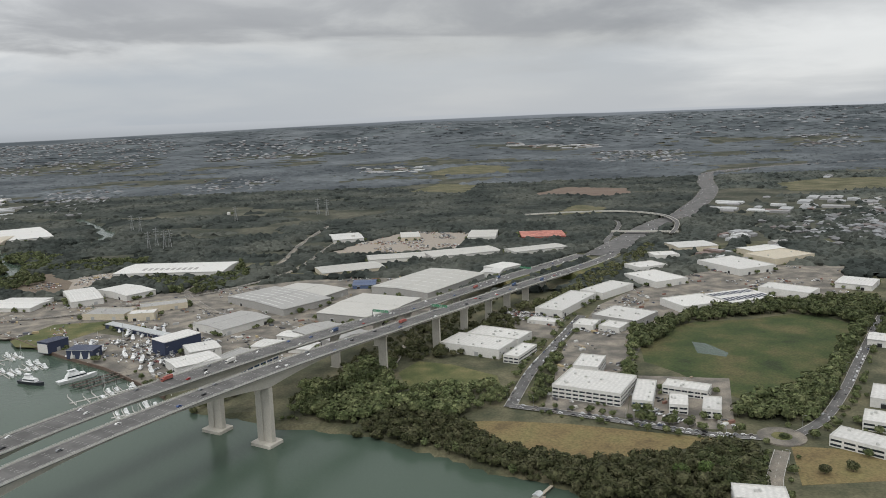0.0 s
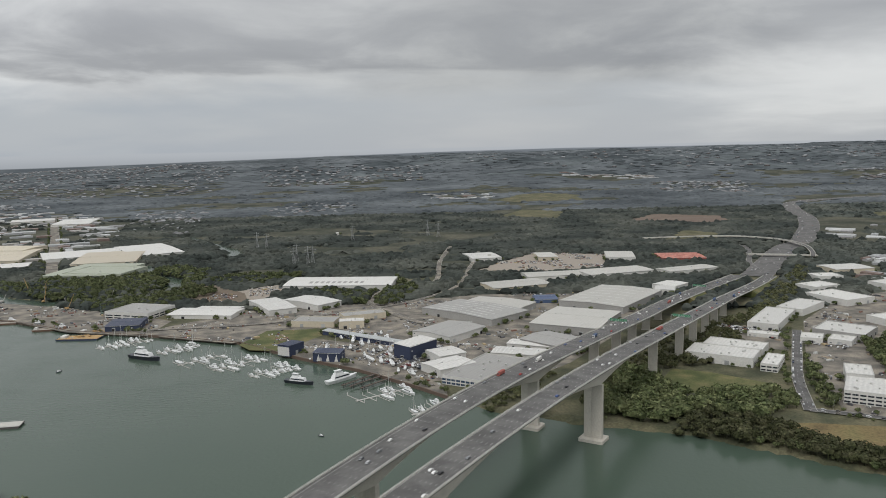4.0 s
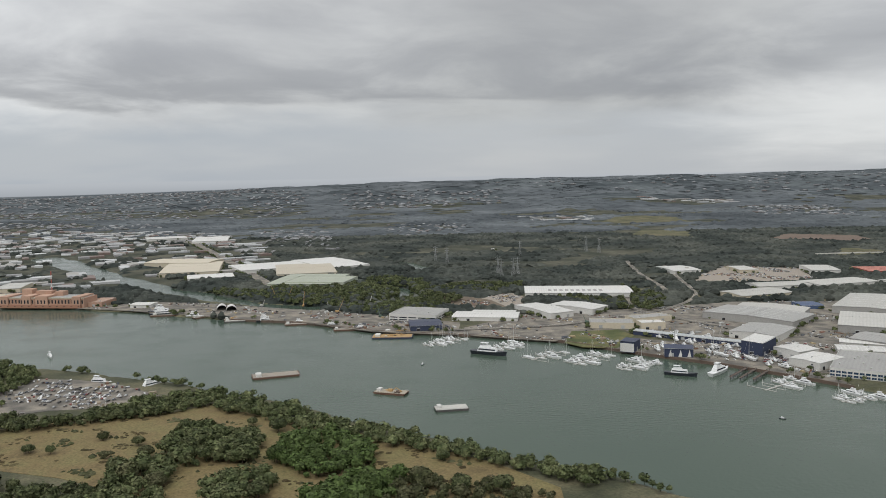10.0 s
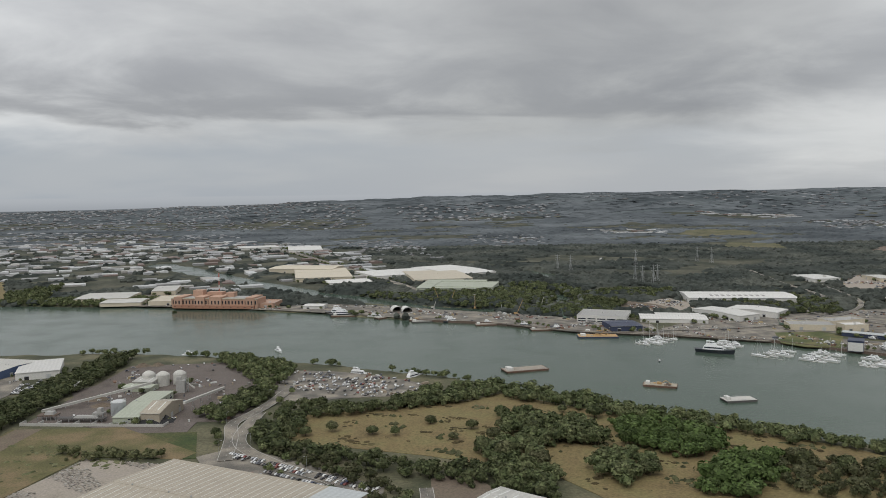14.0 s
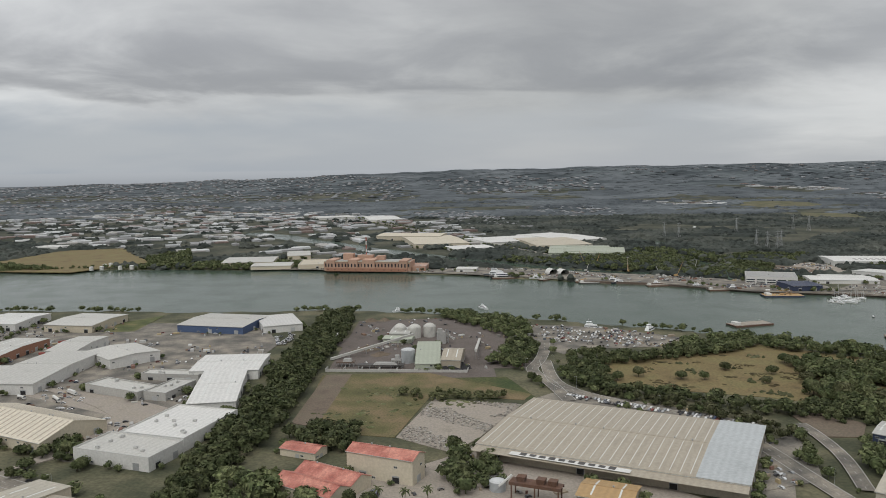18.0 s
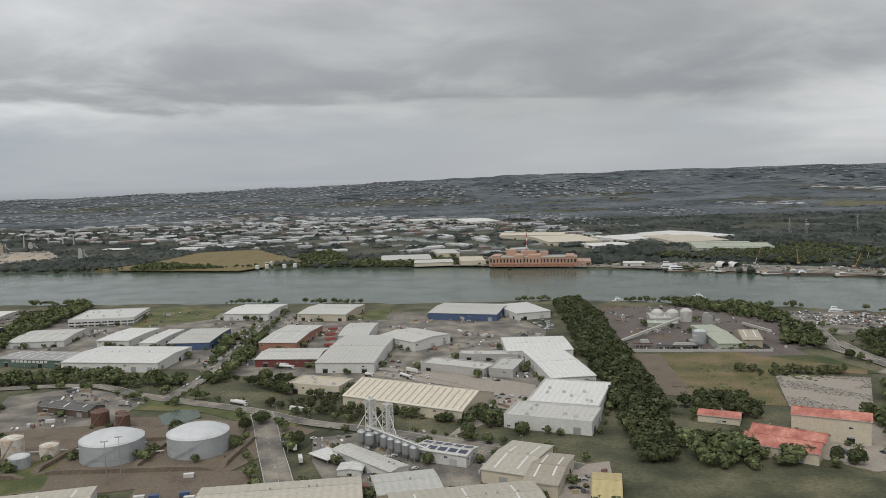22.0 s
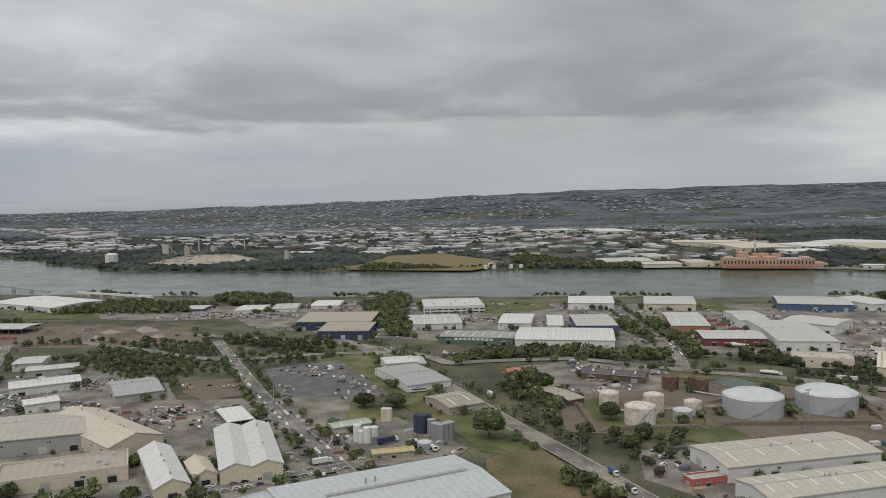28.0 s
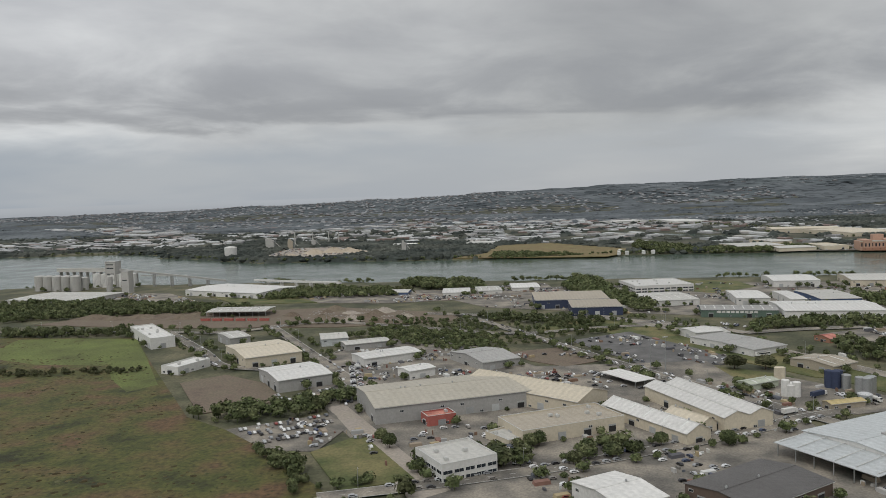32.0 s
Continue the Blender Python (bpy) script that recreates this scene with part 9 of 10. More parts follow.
def tan_warehouse_extras():
    """Grey end bay, loading canopy and the roof sign with its dark bars."""
    ob = labelled("huge tan ribbed")
    x, y, w, d, a = next(q for q in FOOT if abs(q[0] - ob.location.x) < 0.1 and abs(q[1] - ob.location.y) < 0.1)
    h, rise = 10.0, 2.0
    for sgn in (-1, 1):
        q = Shape()
        X0, X1 = w / 2 - 30, w / 2 + 0.7
        for z in (0.34, 0.62):
            q.v += [(X0, 0, h + rise + z), (X1, 0, h + rise + z), (X1, sgn * (d / 2 + 0.7), h + z - 0.02), (X0, sgn * (d / 2 + 0.7), h + z - 0.02)]
        q.f += [(0, 1, 2, 3), (7, 6, 5, 4), (0, 4, 5, 1), (1, 5, 6, 2), (2, 6, 7, 3), (3, 7, 4, 0)]
        part("end_bay_roof", q, ROOF["blueg"], ob, "pale grey newer roof bay")
    front = -1
    can = Shape()
    can.v += [(-w / 2, front * d / 2, h - 0.6), (w / 2, front * d / 2, h - 0.6), (w / 2, front * (d / 2 + 9), h - 2.0), (-w / 2, front * (d / 2 + 9), h - 2.0),
              (-w / 2, front * d / 2, h - 0.3), (w / 2, front * d / 2, h - 0.3), (w / 2, front * (d / 2 + 9), h - 1.7), (-w / 2, front * (d / 2 + 9), h - 1.7)]
    can.f += [(0, 1, 2, 3), (7, 6, 5, 4), (0, 4, 5, 1), (1, 5, 6, 2), (2, 6, 7, 3), (3, 7, 4, 0)]
    part("loading_canopy", can, ROOF["tan"], ob)
    sign = part("roof_sign", Shape().box(-w * 0.12, front * (d / 2 + 4.5), h - 0.75, 78, 7.0, 0.12), WALL["white"], ob, "white roof sign with dark bars")
    sign.rotation_euler = (0, 0, 0)
    for i in range(10):
        part("letter_bar", Shape().box(-w * 0.12 - 30 + 6.4 * i, front * (d / 2 + 4.5), h - 0.6, 4.2, 3.6 if i % 3 else 4.6, 0.1), WALL["dark"], sign)


tan_warehouse_extras()


def factory_extras():
    """Open loading canopy on raking ties, ridge monitor and flues of the pale blue grey factory."""
    ob = labelled("huge pale blue grey")
    w, d, h, rise = 104.0, 62.0, 9.0, 2.4
    can = Shape()
    for z in (0.0, 0.3):
        can.v += [(-w / 2 - 24, -d / 2 + 2, h - 1.8 + z), (-w / 2, -d / 2 + 2, h - 0.6 + z), (-w / 2, d / 2 - 2, h - 0.6 + z), (-w / 2 - 24, d / 2 - 2, h - 1.8 + z)]
    can.f += [(3, 2, 1, 0), (4, 5, 6, 7), (0, 1, 5, 4), (1, 2, 6, 5), (2, 3, 7, 6), (3, 0, 4, 7)]
    part("loading_canopy", can, ROOF["blueg"], ob, "wide pale canopy over the loading bay")
    for k in range(6):
        y = -d / 2 + 4 + (d - 8) * k / 5
        part("tie_beam", Shape().beam((-w / 2, y, h + 0.9), (-w / 2 - 22, y, h - 1.2), 0.3), TRIM, ob)
        part("canopy_post", Shape().box(-w / 2 - 23, y, 0, 0.4, 0.4, h - 1.8), STEEL, ob)
    part("ridge_monitor", Shape().box(6, 0, h + rise + 0.2, w * 0.72, 2.6, 1.0), ROOF["grey"], ob, "long grey ridge monitor")
    for x in (-8, -3):
        part("flue", Shape().tube(x, 9, h + 1.6, h + 4.8, 0.55, n=10), STEEL, ob)
    for x in (-30, -8, 14, 38):
        # flat near-black panels on the wall paint the shade inside the doors
        part("open_doorway", Shape().box(x, -d / 2 - 0.1, 0, 6.5, 0.3, 5.2), DARK, ob, "dark open doorway")


factory_extras()


def roof_bars(start, n, step, long, deep, z, v=0.0, material=None):
    """Lettering too far off to read, as plain bars on a roof or wall."""
    ob = labelled(start)
    for i in range(n):
        u = (i - n / 2) * step
        part("letter_bar", Shape().beam((u, v - deep / 2, z - deep * 0.0212), (u, v + deep / 2, z + deep * 0.0212), long, 0.12), material or WALL["grey"], ob)


for n, step, long, deep, shift in ((10, 10.5, 6.0, 17.0, -20.0),):
    roof_bars("long white warehouse with dark", n, step, long, deep, 9.36 + 2 * (1 + shift / 47), shift)


def wall_bars(start, n, step, long, tall, z):
    ob = labelled(start)
    x, y, w, d, a = next(q for q in FOOT if abs(q[0] - ob.location.x) < 0.1 and abs(q[1] - ob.location.y) < 0.1)
    for i in range(n):
        part("letter_bar", Shape().box((i - n / 2) * step, -d / 2 - 0.12, z, long, 0.12, tall), WALL["white"], ob)


wall_bars("dark green shed with white", 9, 4.6, 3.4, 2.2, 4.8)


def sail_signs():
    ob = labelled("navy shipyard hall with white")
    x, y, w, d, a = next(q for q in FOOT if abs(q[0] - ob.location.x) < 0.1 and abs(q[1] - ob.location.y) < 0.1)
    for u in (-0.3, 0.05, 0.36):
        part("sail_sign", Shape().add([(u * w - 2.4, -d / 2 - 0.15, 0.5), (u * w + 2.2, -d / 2 - 0.15, 0.5), (u * w + 0.4, -d / 2 - 0.15, 9.5), (u * w - 2.4, -d / 2 - 0.25, 0.5), (u * w + 2.2, -d / 2 - 0.25, 0.5), (u * w + 0.4, -d / 2 - 0.25, 9.5)],
                                      [(0, 1, 2), (5, 4, 3), (0, 3, 4, 1), (1, 4, 5, 2), (2, 5, 3, 0)]), WALL["white"], ob, "white sail shaped sign")
    ob = labelled("tall navy shipyard hall")
    x, y, w, d, a = next(q for q in FOOT if abs(q[0] - ob.location.x) < 0.1 and abs(q[1] - ob.location.y) < 0.1)
    face = part("end_panel", Shape().box(0, -d / 2 - 0.2, 0.5, w * 0.96, 0.2, 11), WALL["white"], ob, "white end wall panel")
    face2 = part("end_panel", Shape().box(0, d / 2 + 0.2, 0.5, w * 0.96, 0.2, 11), WALL["white"], ob, "white end wall panel")


sail_signs()


def bund(x0, y0, x1, y1):
    n = math.hypot(x1 - x0, y1 - y0)
    ob = tagged(solid("bund_wall", Shape().box((x0 + x1) / 2, (y0 + y1) / 2, GROUND, n, 5.0, 3.0, math.atan2(y1 - y0, x1 - x0), 0.75), DIRT, "low brown earth bund round the fuel tanks", "bund"), "", "", "bund walls")


for q in ((-1775, 338, -1660, 345), (-1660, 345, -1655, 405), (-1655, 405, -1768, 396), (-1768, 396, -1775, 338), (-1715, 341, -1712, 400), (-1850, 325, -1775, 332), (-1850, 325, -1856, 392)):
    bund(*q)


def pipe_rack(x0, y0, x1, y1):
    n = math.hypot(x1 - x0, y1 - y0)
    ob = thing("pipe_rack", x0, y0, GROUND, math.degrees(math.atan2(y1 - y0, x1 - x0)), "pale pipes on low steel stands", "pipework", "pipework")
    for k in (-0.6, 0, 0.6):
        part("pipe", Shape().beam((0, k, 2.2), (n, k, 2.2), 0.35), WALL["pale"], ob)
    for i in range(int(n / 8) + 1):
        part("stand", Shape().box(i * 8.0, 0, 0, 0.3, 2.0, 2.0), STEEL, ob)


for q in ((-1724, 368, -1707, 374), (-1800, 372, -1760, 380), (-1770, 425, -1725, 390), (-1830, 372, -1812, 352)):
    pipe_rack(*q)


def arch_shelter(x, y, turn):
    ob = thing("arch_shelter", x, y, GROUND, turn, "white arched fabric shelter on the wharf", "shelter", "arch shelters")
    n, r, L = 10, 9.0, 22.0
    s = Shape()
    for k in (r, r - 0.4):
        s.v += [(k * math.cos(math.pi * i / n), yy, k * math.sin(math.pi * i / n)) for yy in (-L / 2, L / 2) for i in range(n + 1)]
    m = n + 1
    s.f += [(i, i + 1, m + i + 1, m + i) for i in range(n)] + [(2 * m + i, 3 * m + i, 3 * m + i + 1, 2 * m + i + 1) for i in range(n)]
    part("cover", s, WALL["white"], ob)
    part("back_wall", Shape().box(0, L / 2 - 0.5, 0, 2 * r - 1.2, 0.3, r * 0.75), WALL["dark"], ob)


arch_shelter(-1052, 1345, 15)
arch_shelter(-1033, 1336, 15)

# ---------------- the old power station on the far bank ----------------
def power_station():
    x0, y0, x1, y1 = -1480, 1411, -1313, 1388
    a = math.atan2(y1 - y0, x1 - x0)
    L = math.hypot(x1 - x0, y1 - y0)
    cx, cy = (x0 + x1) / 2 - math.sin(a) * 24, (y0 + y1) / 2 + math.cos(a) * 24
    ob = thing("power_station", cx, cy, GROUND, math.degrees(a), "long orange brick old power station with pilasters", "power station")
    FOOT.append((cx, cy, L, 48, a))
    O, P = WALL["orange"], WALL["brick"]
    part("main_wall", Shape().box(0, 0, 0, L, 44, 18), O, ob)
    part("parapet", Shape().box(0, -22.2, 17.4, L + 0.8, 1.2, 1.6), WALL["cream"], ob)
    part("plinth", Shape().box(0, -24, 0, L * 0.94, 5, 6), P, ob)
    for u, w, h in ((-L * 0.42, 16, 21), (-L * 0.16, 18, 22), (L * 0.02, 24, 22), (L * 0.42, 16, 21)):
        part("tower_bay", Shape().box(u, -2, 0, w, 46, h), O, ob)
    part("roof", Shape().box(0, 2, 18, L * 0.96, 38, 0.5), ROOF["grey"], ob)
    for u, w, h in ((-L * 0.26, 20, 33), (-L * 0.06, 30, 30), (L * 0.12, 16, 29)):
        part("boiler_house", Shape().box(u, 12, 18.5, w, 16, h - 21), O, ob)
    n = 26
    for i in range(n):
        u = -L / 2 + L * (i + 0.5) / n
        part("pilaster", Shape().box(u - L / n / 2, -22.4, 6, 1.1, 0.9, 11.4), WALL["orange"], ob)
        me, fr = window_meshes(2.6, 6.5, False)
        set_on("window", me, ob, u, -22.15 - (3.1 if any(abs(u - q) < w / 2 for q, w in ((-L * 0.42, 16), (-L * 0.16, 18), (L * 0.02, 24), (L * 0.42, 16))) else 0), 8)
    for i in range(12):
        me, fr = window_meshes(2.4, 1.2, False)
        set_on("window", me, ob, -L * 0.45 + L * 0.9 * i / 11, -26.6, 2.5)
    m = thing("striped_mast", -1412 - math.sin(a) * 60, 1402 + 60, GROUND, 0, "tall red and white striped steel mast", "mast")
    for i in range(8):
        part("mast_section", Shape().tube(0, 0, 7.5 * i, 7.5 * (i + 1), 1.1, n=8), WALL["red"] if i % 2 else WALL["white"], m)
    return ob


power_station()


# ---------------- traffic, gantries and street lamps on the bridges ----------------
CARS = {}
PAINTS = [mat("car_" + n, c, 0.3) for n, c in (("white", (0.76, 0.76, 0.75)), ("silver", (0.45, 0.46, 0.47)), ("black", (0.02, 0.02, 0.022)), ("grey", (0.2, 0.21, 0.22)), ("red", (0.35, 0.03, 0.025)), ("blue", (0.04, 0.08, 0.22)), ("pearl", (0.70, 0.70, 0.68)))]


def moving_car(x, y, z, turn, c):
    if c not in CARS:
        ob = thing("car", x, y, z, turn, ("white", "silver", "black", "dark grey", "red", "blue", "pearl white")[c] + " car on the motorway deck", "car", "traffic")
        me = bpy.data.meshes.new("body")
        me.from_pydata(CAR_BODY[0].tolist(), [], CAR_BODY[1].tolist())
        part("body", me, PAINTS[c], ob)
        g = Shape().add([(1.18, -0.9, 0.93), (0.7, -0.9, 1.38), (-1.25, -0.9, 1.41), (-1.95, -0.9, 0.98), (1.18, 0.9, 0.93), (0.7, 0.9, 1.38), (-1.25, 0.9, 1.41), (-1.95, 0.9, 0.98)],
                        [(0, 1, 2, 3), (7, 6, 5, 4), (0, 4, 5, 1), (2, 6, 7, 3)])
        part("window", g, GLASS, ob)
        for xx in (-1.35, 1.35):
            for yy in (-0.75, 0.75):
                w = set_on("wheel", wheel_mesh(), ob, xx, yy, 0)
                w.scale = (0.68, 0.68, 0.68)
        CARS[c] = ob
        return ob
    return copy_thing(CARS[c], pose(x, y, z, 0, 0, turn))


def traffic(line, n, flip, a=0.02, b=0.98):
    total = length(line)
    used = []
    for i in range(n):
        s, lane = THING_RNG.uniform(a, b) * total, THING_RNG.randrange(6)
        if any(abs(s - q) < 14 and lane == k for q, k in used):
            continue
        used.append((s, lane))
        x, y, z, h = along(line, s)
        u = (lane - 2.5) * 3.6
        t = math.degrees(h) + (180 if flip else 0)
        px, py = x - math.sin(h) * u, y + math.cos(h) * u
        if THING_RNG.random() < 0.09:
            c = math.cos(radians(t)) * 6, math.sin(radians(t)) * 6
            truck(px - c[0], py - c[1], px + c[0], py + c[1], "box", THING_RNG.choice(("white", "red", "blue", "grey")), "box truck driving over the bridge", z + 0.03)
        else:
            moving_car(px, py, z + 0.03, t, THING_RNG.choice((0, 0, 1, 2, 3, 4, 5, 6, 0, 6, 3)))


traffic(EAST_LINE, 74, False, 0.30)
traffic(WEST_LINE, 60, True, 0.32)
MOTORWAY = [(x, y, GROUND + 2.2) for x, y in ROADS[MOTORWAY_ROW][0]]


def motorway_cars(n):
    """The small far traffic of the motorway, past counting."""
    total, spots = length(MOTORWAY), []
    for i in range(n):
        x, y, z, h = along(MOTORWAY, THING_RNG.uniform(0.0, 0.55) * total)
        lane = THING_RNG.choice((-20, -16.4, -12.8, -9.2, 9.2, 12.8, 16.4, 20))
        spots.append((x - math.sin(h) * lane, y + math.cos(h) * lane, z - 1.2, h + (math.pi if lane > 0 else 0), 1.0, THING_RNG.choice((1.0, 1.0, 1.0, 1.9))))
    cars_at(np.array(spots), "cars and trucks spread along the far motorway")


motorway_cars(130)


def gantry(line, s, width, label):
    x, y, z, h = along(line, s)
    ob = thing("sign_gantry", x, y, z, math.degrees(h), label, "road sign", "sign gantries")
    for yy in (-width / 2 + 0.6, width / 2 - 0.6):
        part("post", Shape().box(0, yy, 0, 0.6, 0.6, 8), STEEL, ob)
    part("crossbeam", Shape().box(0, 0, 7.2, 0.8, width - 0.6, 0.9), STEEL, ob)
    for yy in (-8, -2.6, 2.8, 8.2):
        q = part("sign_panel", Shape().box(-0.6, yy, 6.0, 0.2, 4.6, 3.2), SIGN_GREEN, ob, "green direction sign panel")
        for k in range(3):
            part("text_bar", Shape().box(-0.73, yy, 6.5 + 0.9 * k, 0.05, 3.2 - 0.6 * k, 0.3), PAINT, q)
    return ob


SIGN_GREEN = mat("sign_green", (0.02, 0.22, 0.10), 0.5)
gantry(WEST_LINE, 1376, 26, "green motorway direction signs on a gantry")
gantry(WEST_LINE, 1806, 26, "green motorway direction signs on a gantry")
gantry(EAST_LINE, 1440, 26, "grey motorway gantry with small signs")


def lamp_post(x, y, z, turn, cache={}):
    if "o" not in cache:
        ob = thing("street_lamp", x, y, z, turn, "tall grey street lamp on a slim pole", "street lamp", "street lamps")
        part("pole", Shape().tube(0, 0, 0, 11, 0.14, 0.08, n=8), STEEL, ob)
        part("arm", Shape().beam((0, 0, 10.9), (2.2, 0, 11.3), 0.12), STEEL, ob)
        part("lamp_head", Shape().box(2.5, 0, 11.2, 0.9, 0.35, 0.18), TRIM, ob)
        cache["o"] = ob
        return ob
    return copy_thing(cache["o"], pose(x, y, z, 0, 0, turn))


for line, width in ROADS[:17]:
    flat = [(x, y, 0.0) for x, y in line]
    for s in np.arange(20, length(flat) - 10, 85.0):
        x, y, _, h = along(flat, s)
        u = width / 2 + 1.4
        lamp_post(x - math.sin(h) * u, y + math.cos(h) * u, GROUND, math.degrees(h) - 90)

# ---------------- yards: parked cars, trailers, stacks and clutter ----------------
YARD_RNG = np.random.default_rng(303)


def yard_clutter():
    boxes = np.array([(-.5, -.5, 0), (.5, -.5, 0), (.5, .5, 0), (-.5, .5, 0), (-.46, -.46, 1), (.46, -.46, 1), (.46, .46, 1), (-.46, .46, 1)], float)
    bf = np.array([(4, 5, 6), (4, 6, 7), (0, 1, 5), (0, 5, 4), (1, 2, 6), (1, 6, 5), (2, 3, 7), (2, 7, 6), (3, 0, 4), (3, 4, 7)])
    for o in [q for q in scene.objects if q.name.split(".")[0] == "yard"]:
        poly = [(v.co.x, v.co.y) for v in list(o.data.vertices)[:len(o.data.vertices) // 2]]
        xs, ys = [p[0] for p in poly], [p[1] for p in poly]
        area = 0.5 * abs(sum(a[0] * b[1] - b[0] * a[1] for a, b in zip(poly, poly[1:] + poly[:1])))
        top = max(v.co.z for v in o.data.vertices)
        n = int(min(900, area / (520 if any(k in o["label"] for k in ("plant", "loading", "forecourt")) else 105)))
        px, py = YARD_RNG.uniform(min(xs), max(xs), n * 4), YARD_RNG.uniform(min(ys), max(ys), n * 4)
        m = wave(px, py, 90, 8) > 0.1
        px, py = px[m], py[m]
        ok = inside(px, py, poly)
        px, py = px[ok][:n], py[ok][:n]
        ok = clear_of(px, py, 1.5)
        px, py = px[ok], py[ok]
        if len(px) < 4:
            continue
        base = 0.35 + 0.2 * YARD_RNG.random()
        turn = base + (YARD_RNG.random(len(px)) < 0.5) * 1.57 + YARD_RNG.normal(0, 0.06, len(px))
        k = len(px) // 2
        big = YARD_RNG.random(k) < 0.25
        w = np.where(big, YARD_RNG.uniform(5, 9, k), YARD_RNG.uniform(1.2, 3.5, k))
        spots = np.stack([px[:k], py[:k], np.full(k, top), turn[:k], w, YARD_RNG.uniform(0.8, 2.6, k)], -1)
        flat = boxes * np.array([1, 0.45, 1])
        v, f = scattered((flat, bf), spots)
        stuff("yard_clutter", v, f, JUNK, "stacked goods, bins, trailers and containers in a yard", "clutter")
        spots = np.stack([px[k:], py[k:], np.full(len(px) - k, top), turn[k:], np.ones(len(px) - k), np.ones(len(px) - k)], -1)
        cars_at(spots, "cars and utes parked about a yard")


yard_clutter()
for i, fill in ((1, 0.2), (3, 0.35), (5, 0.38), (6, 0.5), (7, 0.22), (8, 0.25), (12, 0.5), (13, 0.75), (14, 0.3)):
    for side in (-1, 1):
        roadside_cars(i, side, 0.05, 0.95, fill)


def edge_trees():
    """Small planted trees along streets and between the buildings."""
    px, py = [], []
    for line, wide in ROADS[:17]:
        flat = [(x, y, 0.0) for x, y in line]
        for s in np.arange(8, length(flat) - 5, 11.0):
            for side in (-1, 1):
                if YARD_RNG.random() < 0.6:
                    x, y, _, h = along(flat, s + YARD_RNG.uniform(-4, 4))
                    u = side * (wide / 2 + YARD_RNG.uniform(3.5, 8))
                    px.append(x - math.sin(h) * u)
                    py.append(y + math.cos(h) * u)
    for x, y, w, d, a in FOOT[:]:
        for i in range(int((w + d) / 14)):
            side = int(YARD_RNG.integers(0, 4))
            u, v = YARD_RNG.uniform(-0.5, 0.5) * w, YARD_RNG.uniform(-0.5, 0.5) * d
            if side < 2:
                v = (d / 2 + 4) * (1 if side else -1)
            else:
                u = (w / 2 + 4) * (1 if side == 3 else -1)
            px.append(x + math.cos(a) * u - math.sin(a) * v)
            py.append(y + math.sin(a) * u + math.cos(a) * v)
    px, py = np.array(px), np.array(py)
    ok = clear_of(px, py, 1.5) & (waterside(px, py) > 3)
    trees_at("street_trees", px[ok], py[ok], 6.2, LEAF, "small dark planted trees along streets and sheds")


edge_trees()


def bank_stones():
    """Rubble and mangrove scrub along both river banks."""
    px, py = [], []
    for x in np.arange(-3500, 250, 4.5):
        for xs, ys, s in ((NEAR_X, NEAR_Y, -1), (FAR_X, FAR_Y, 1)):
            if YARD_RNG.random() < (0.9 if s < 0 else 0.5) and (math.sin(x / 61.0 + s) + math.sin(x / 23.0) > 0.25 or (s > 0 and x < -1450)):
                px.append(x + YARD_RNG.uniform(-3, 3))
                py.append(np.interp(x, xs, ys) + s * YARD_RNG.uniform(3, 16))
    px, py = np.array(px), np.array(py)
    ok = clear_of(px, py, 3.0) & (waterside(px, py) > 0) & (waterside(px, py) < 22)
    trees_at("bank_scrub", px[ok], py[ok], 6.5, LEAF, "low mangrove scrub along the river banks", "scrub")


bank_stones()

# ---------------- feed mill, grain terminal, tip, meadow growth ----------------
LAST_RNG = np.random.default_rng(909)


def lattice(s, x, y, z0, z1, w, t=0.35, bay=4.0):
    """A braced square tower."""
    n = max(2, int((z1 - z0) / bay))
    for sx, sy in ((-1, -1), (1, -1), (1, 1), (-1, 1)):
        s.beam((x + sx * w / 2, y + sy * w / 2, z0), (x + sx * w / 2, y + sy * w / 2, z1), t)
    ring = [(-1, -1), (1, -1), (1, 1), (-1, 1)]
    for i in range(n):
        a, b = z0 + (z1 - z0) * i / n, z0 + (z1 - z0) * (i + 1) / n
        for (ax, ay), (bx, by) in zip(ring, ring[1:] + ring[:1]):
            s.beam((x + ax * w / 2, y + ay * w / 2, a), (x + bx * w / 2, y + by * w / 2, b), t * 0.6)
            s.beam((x + ax * w / 2, y + ay * w / 2, b), (x + bx * w / 2, y + by * w / 2, b), t * 0.6)
    return s


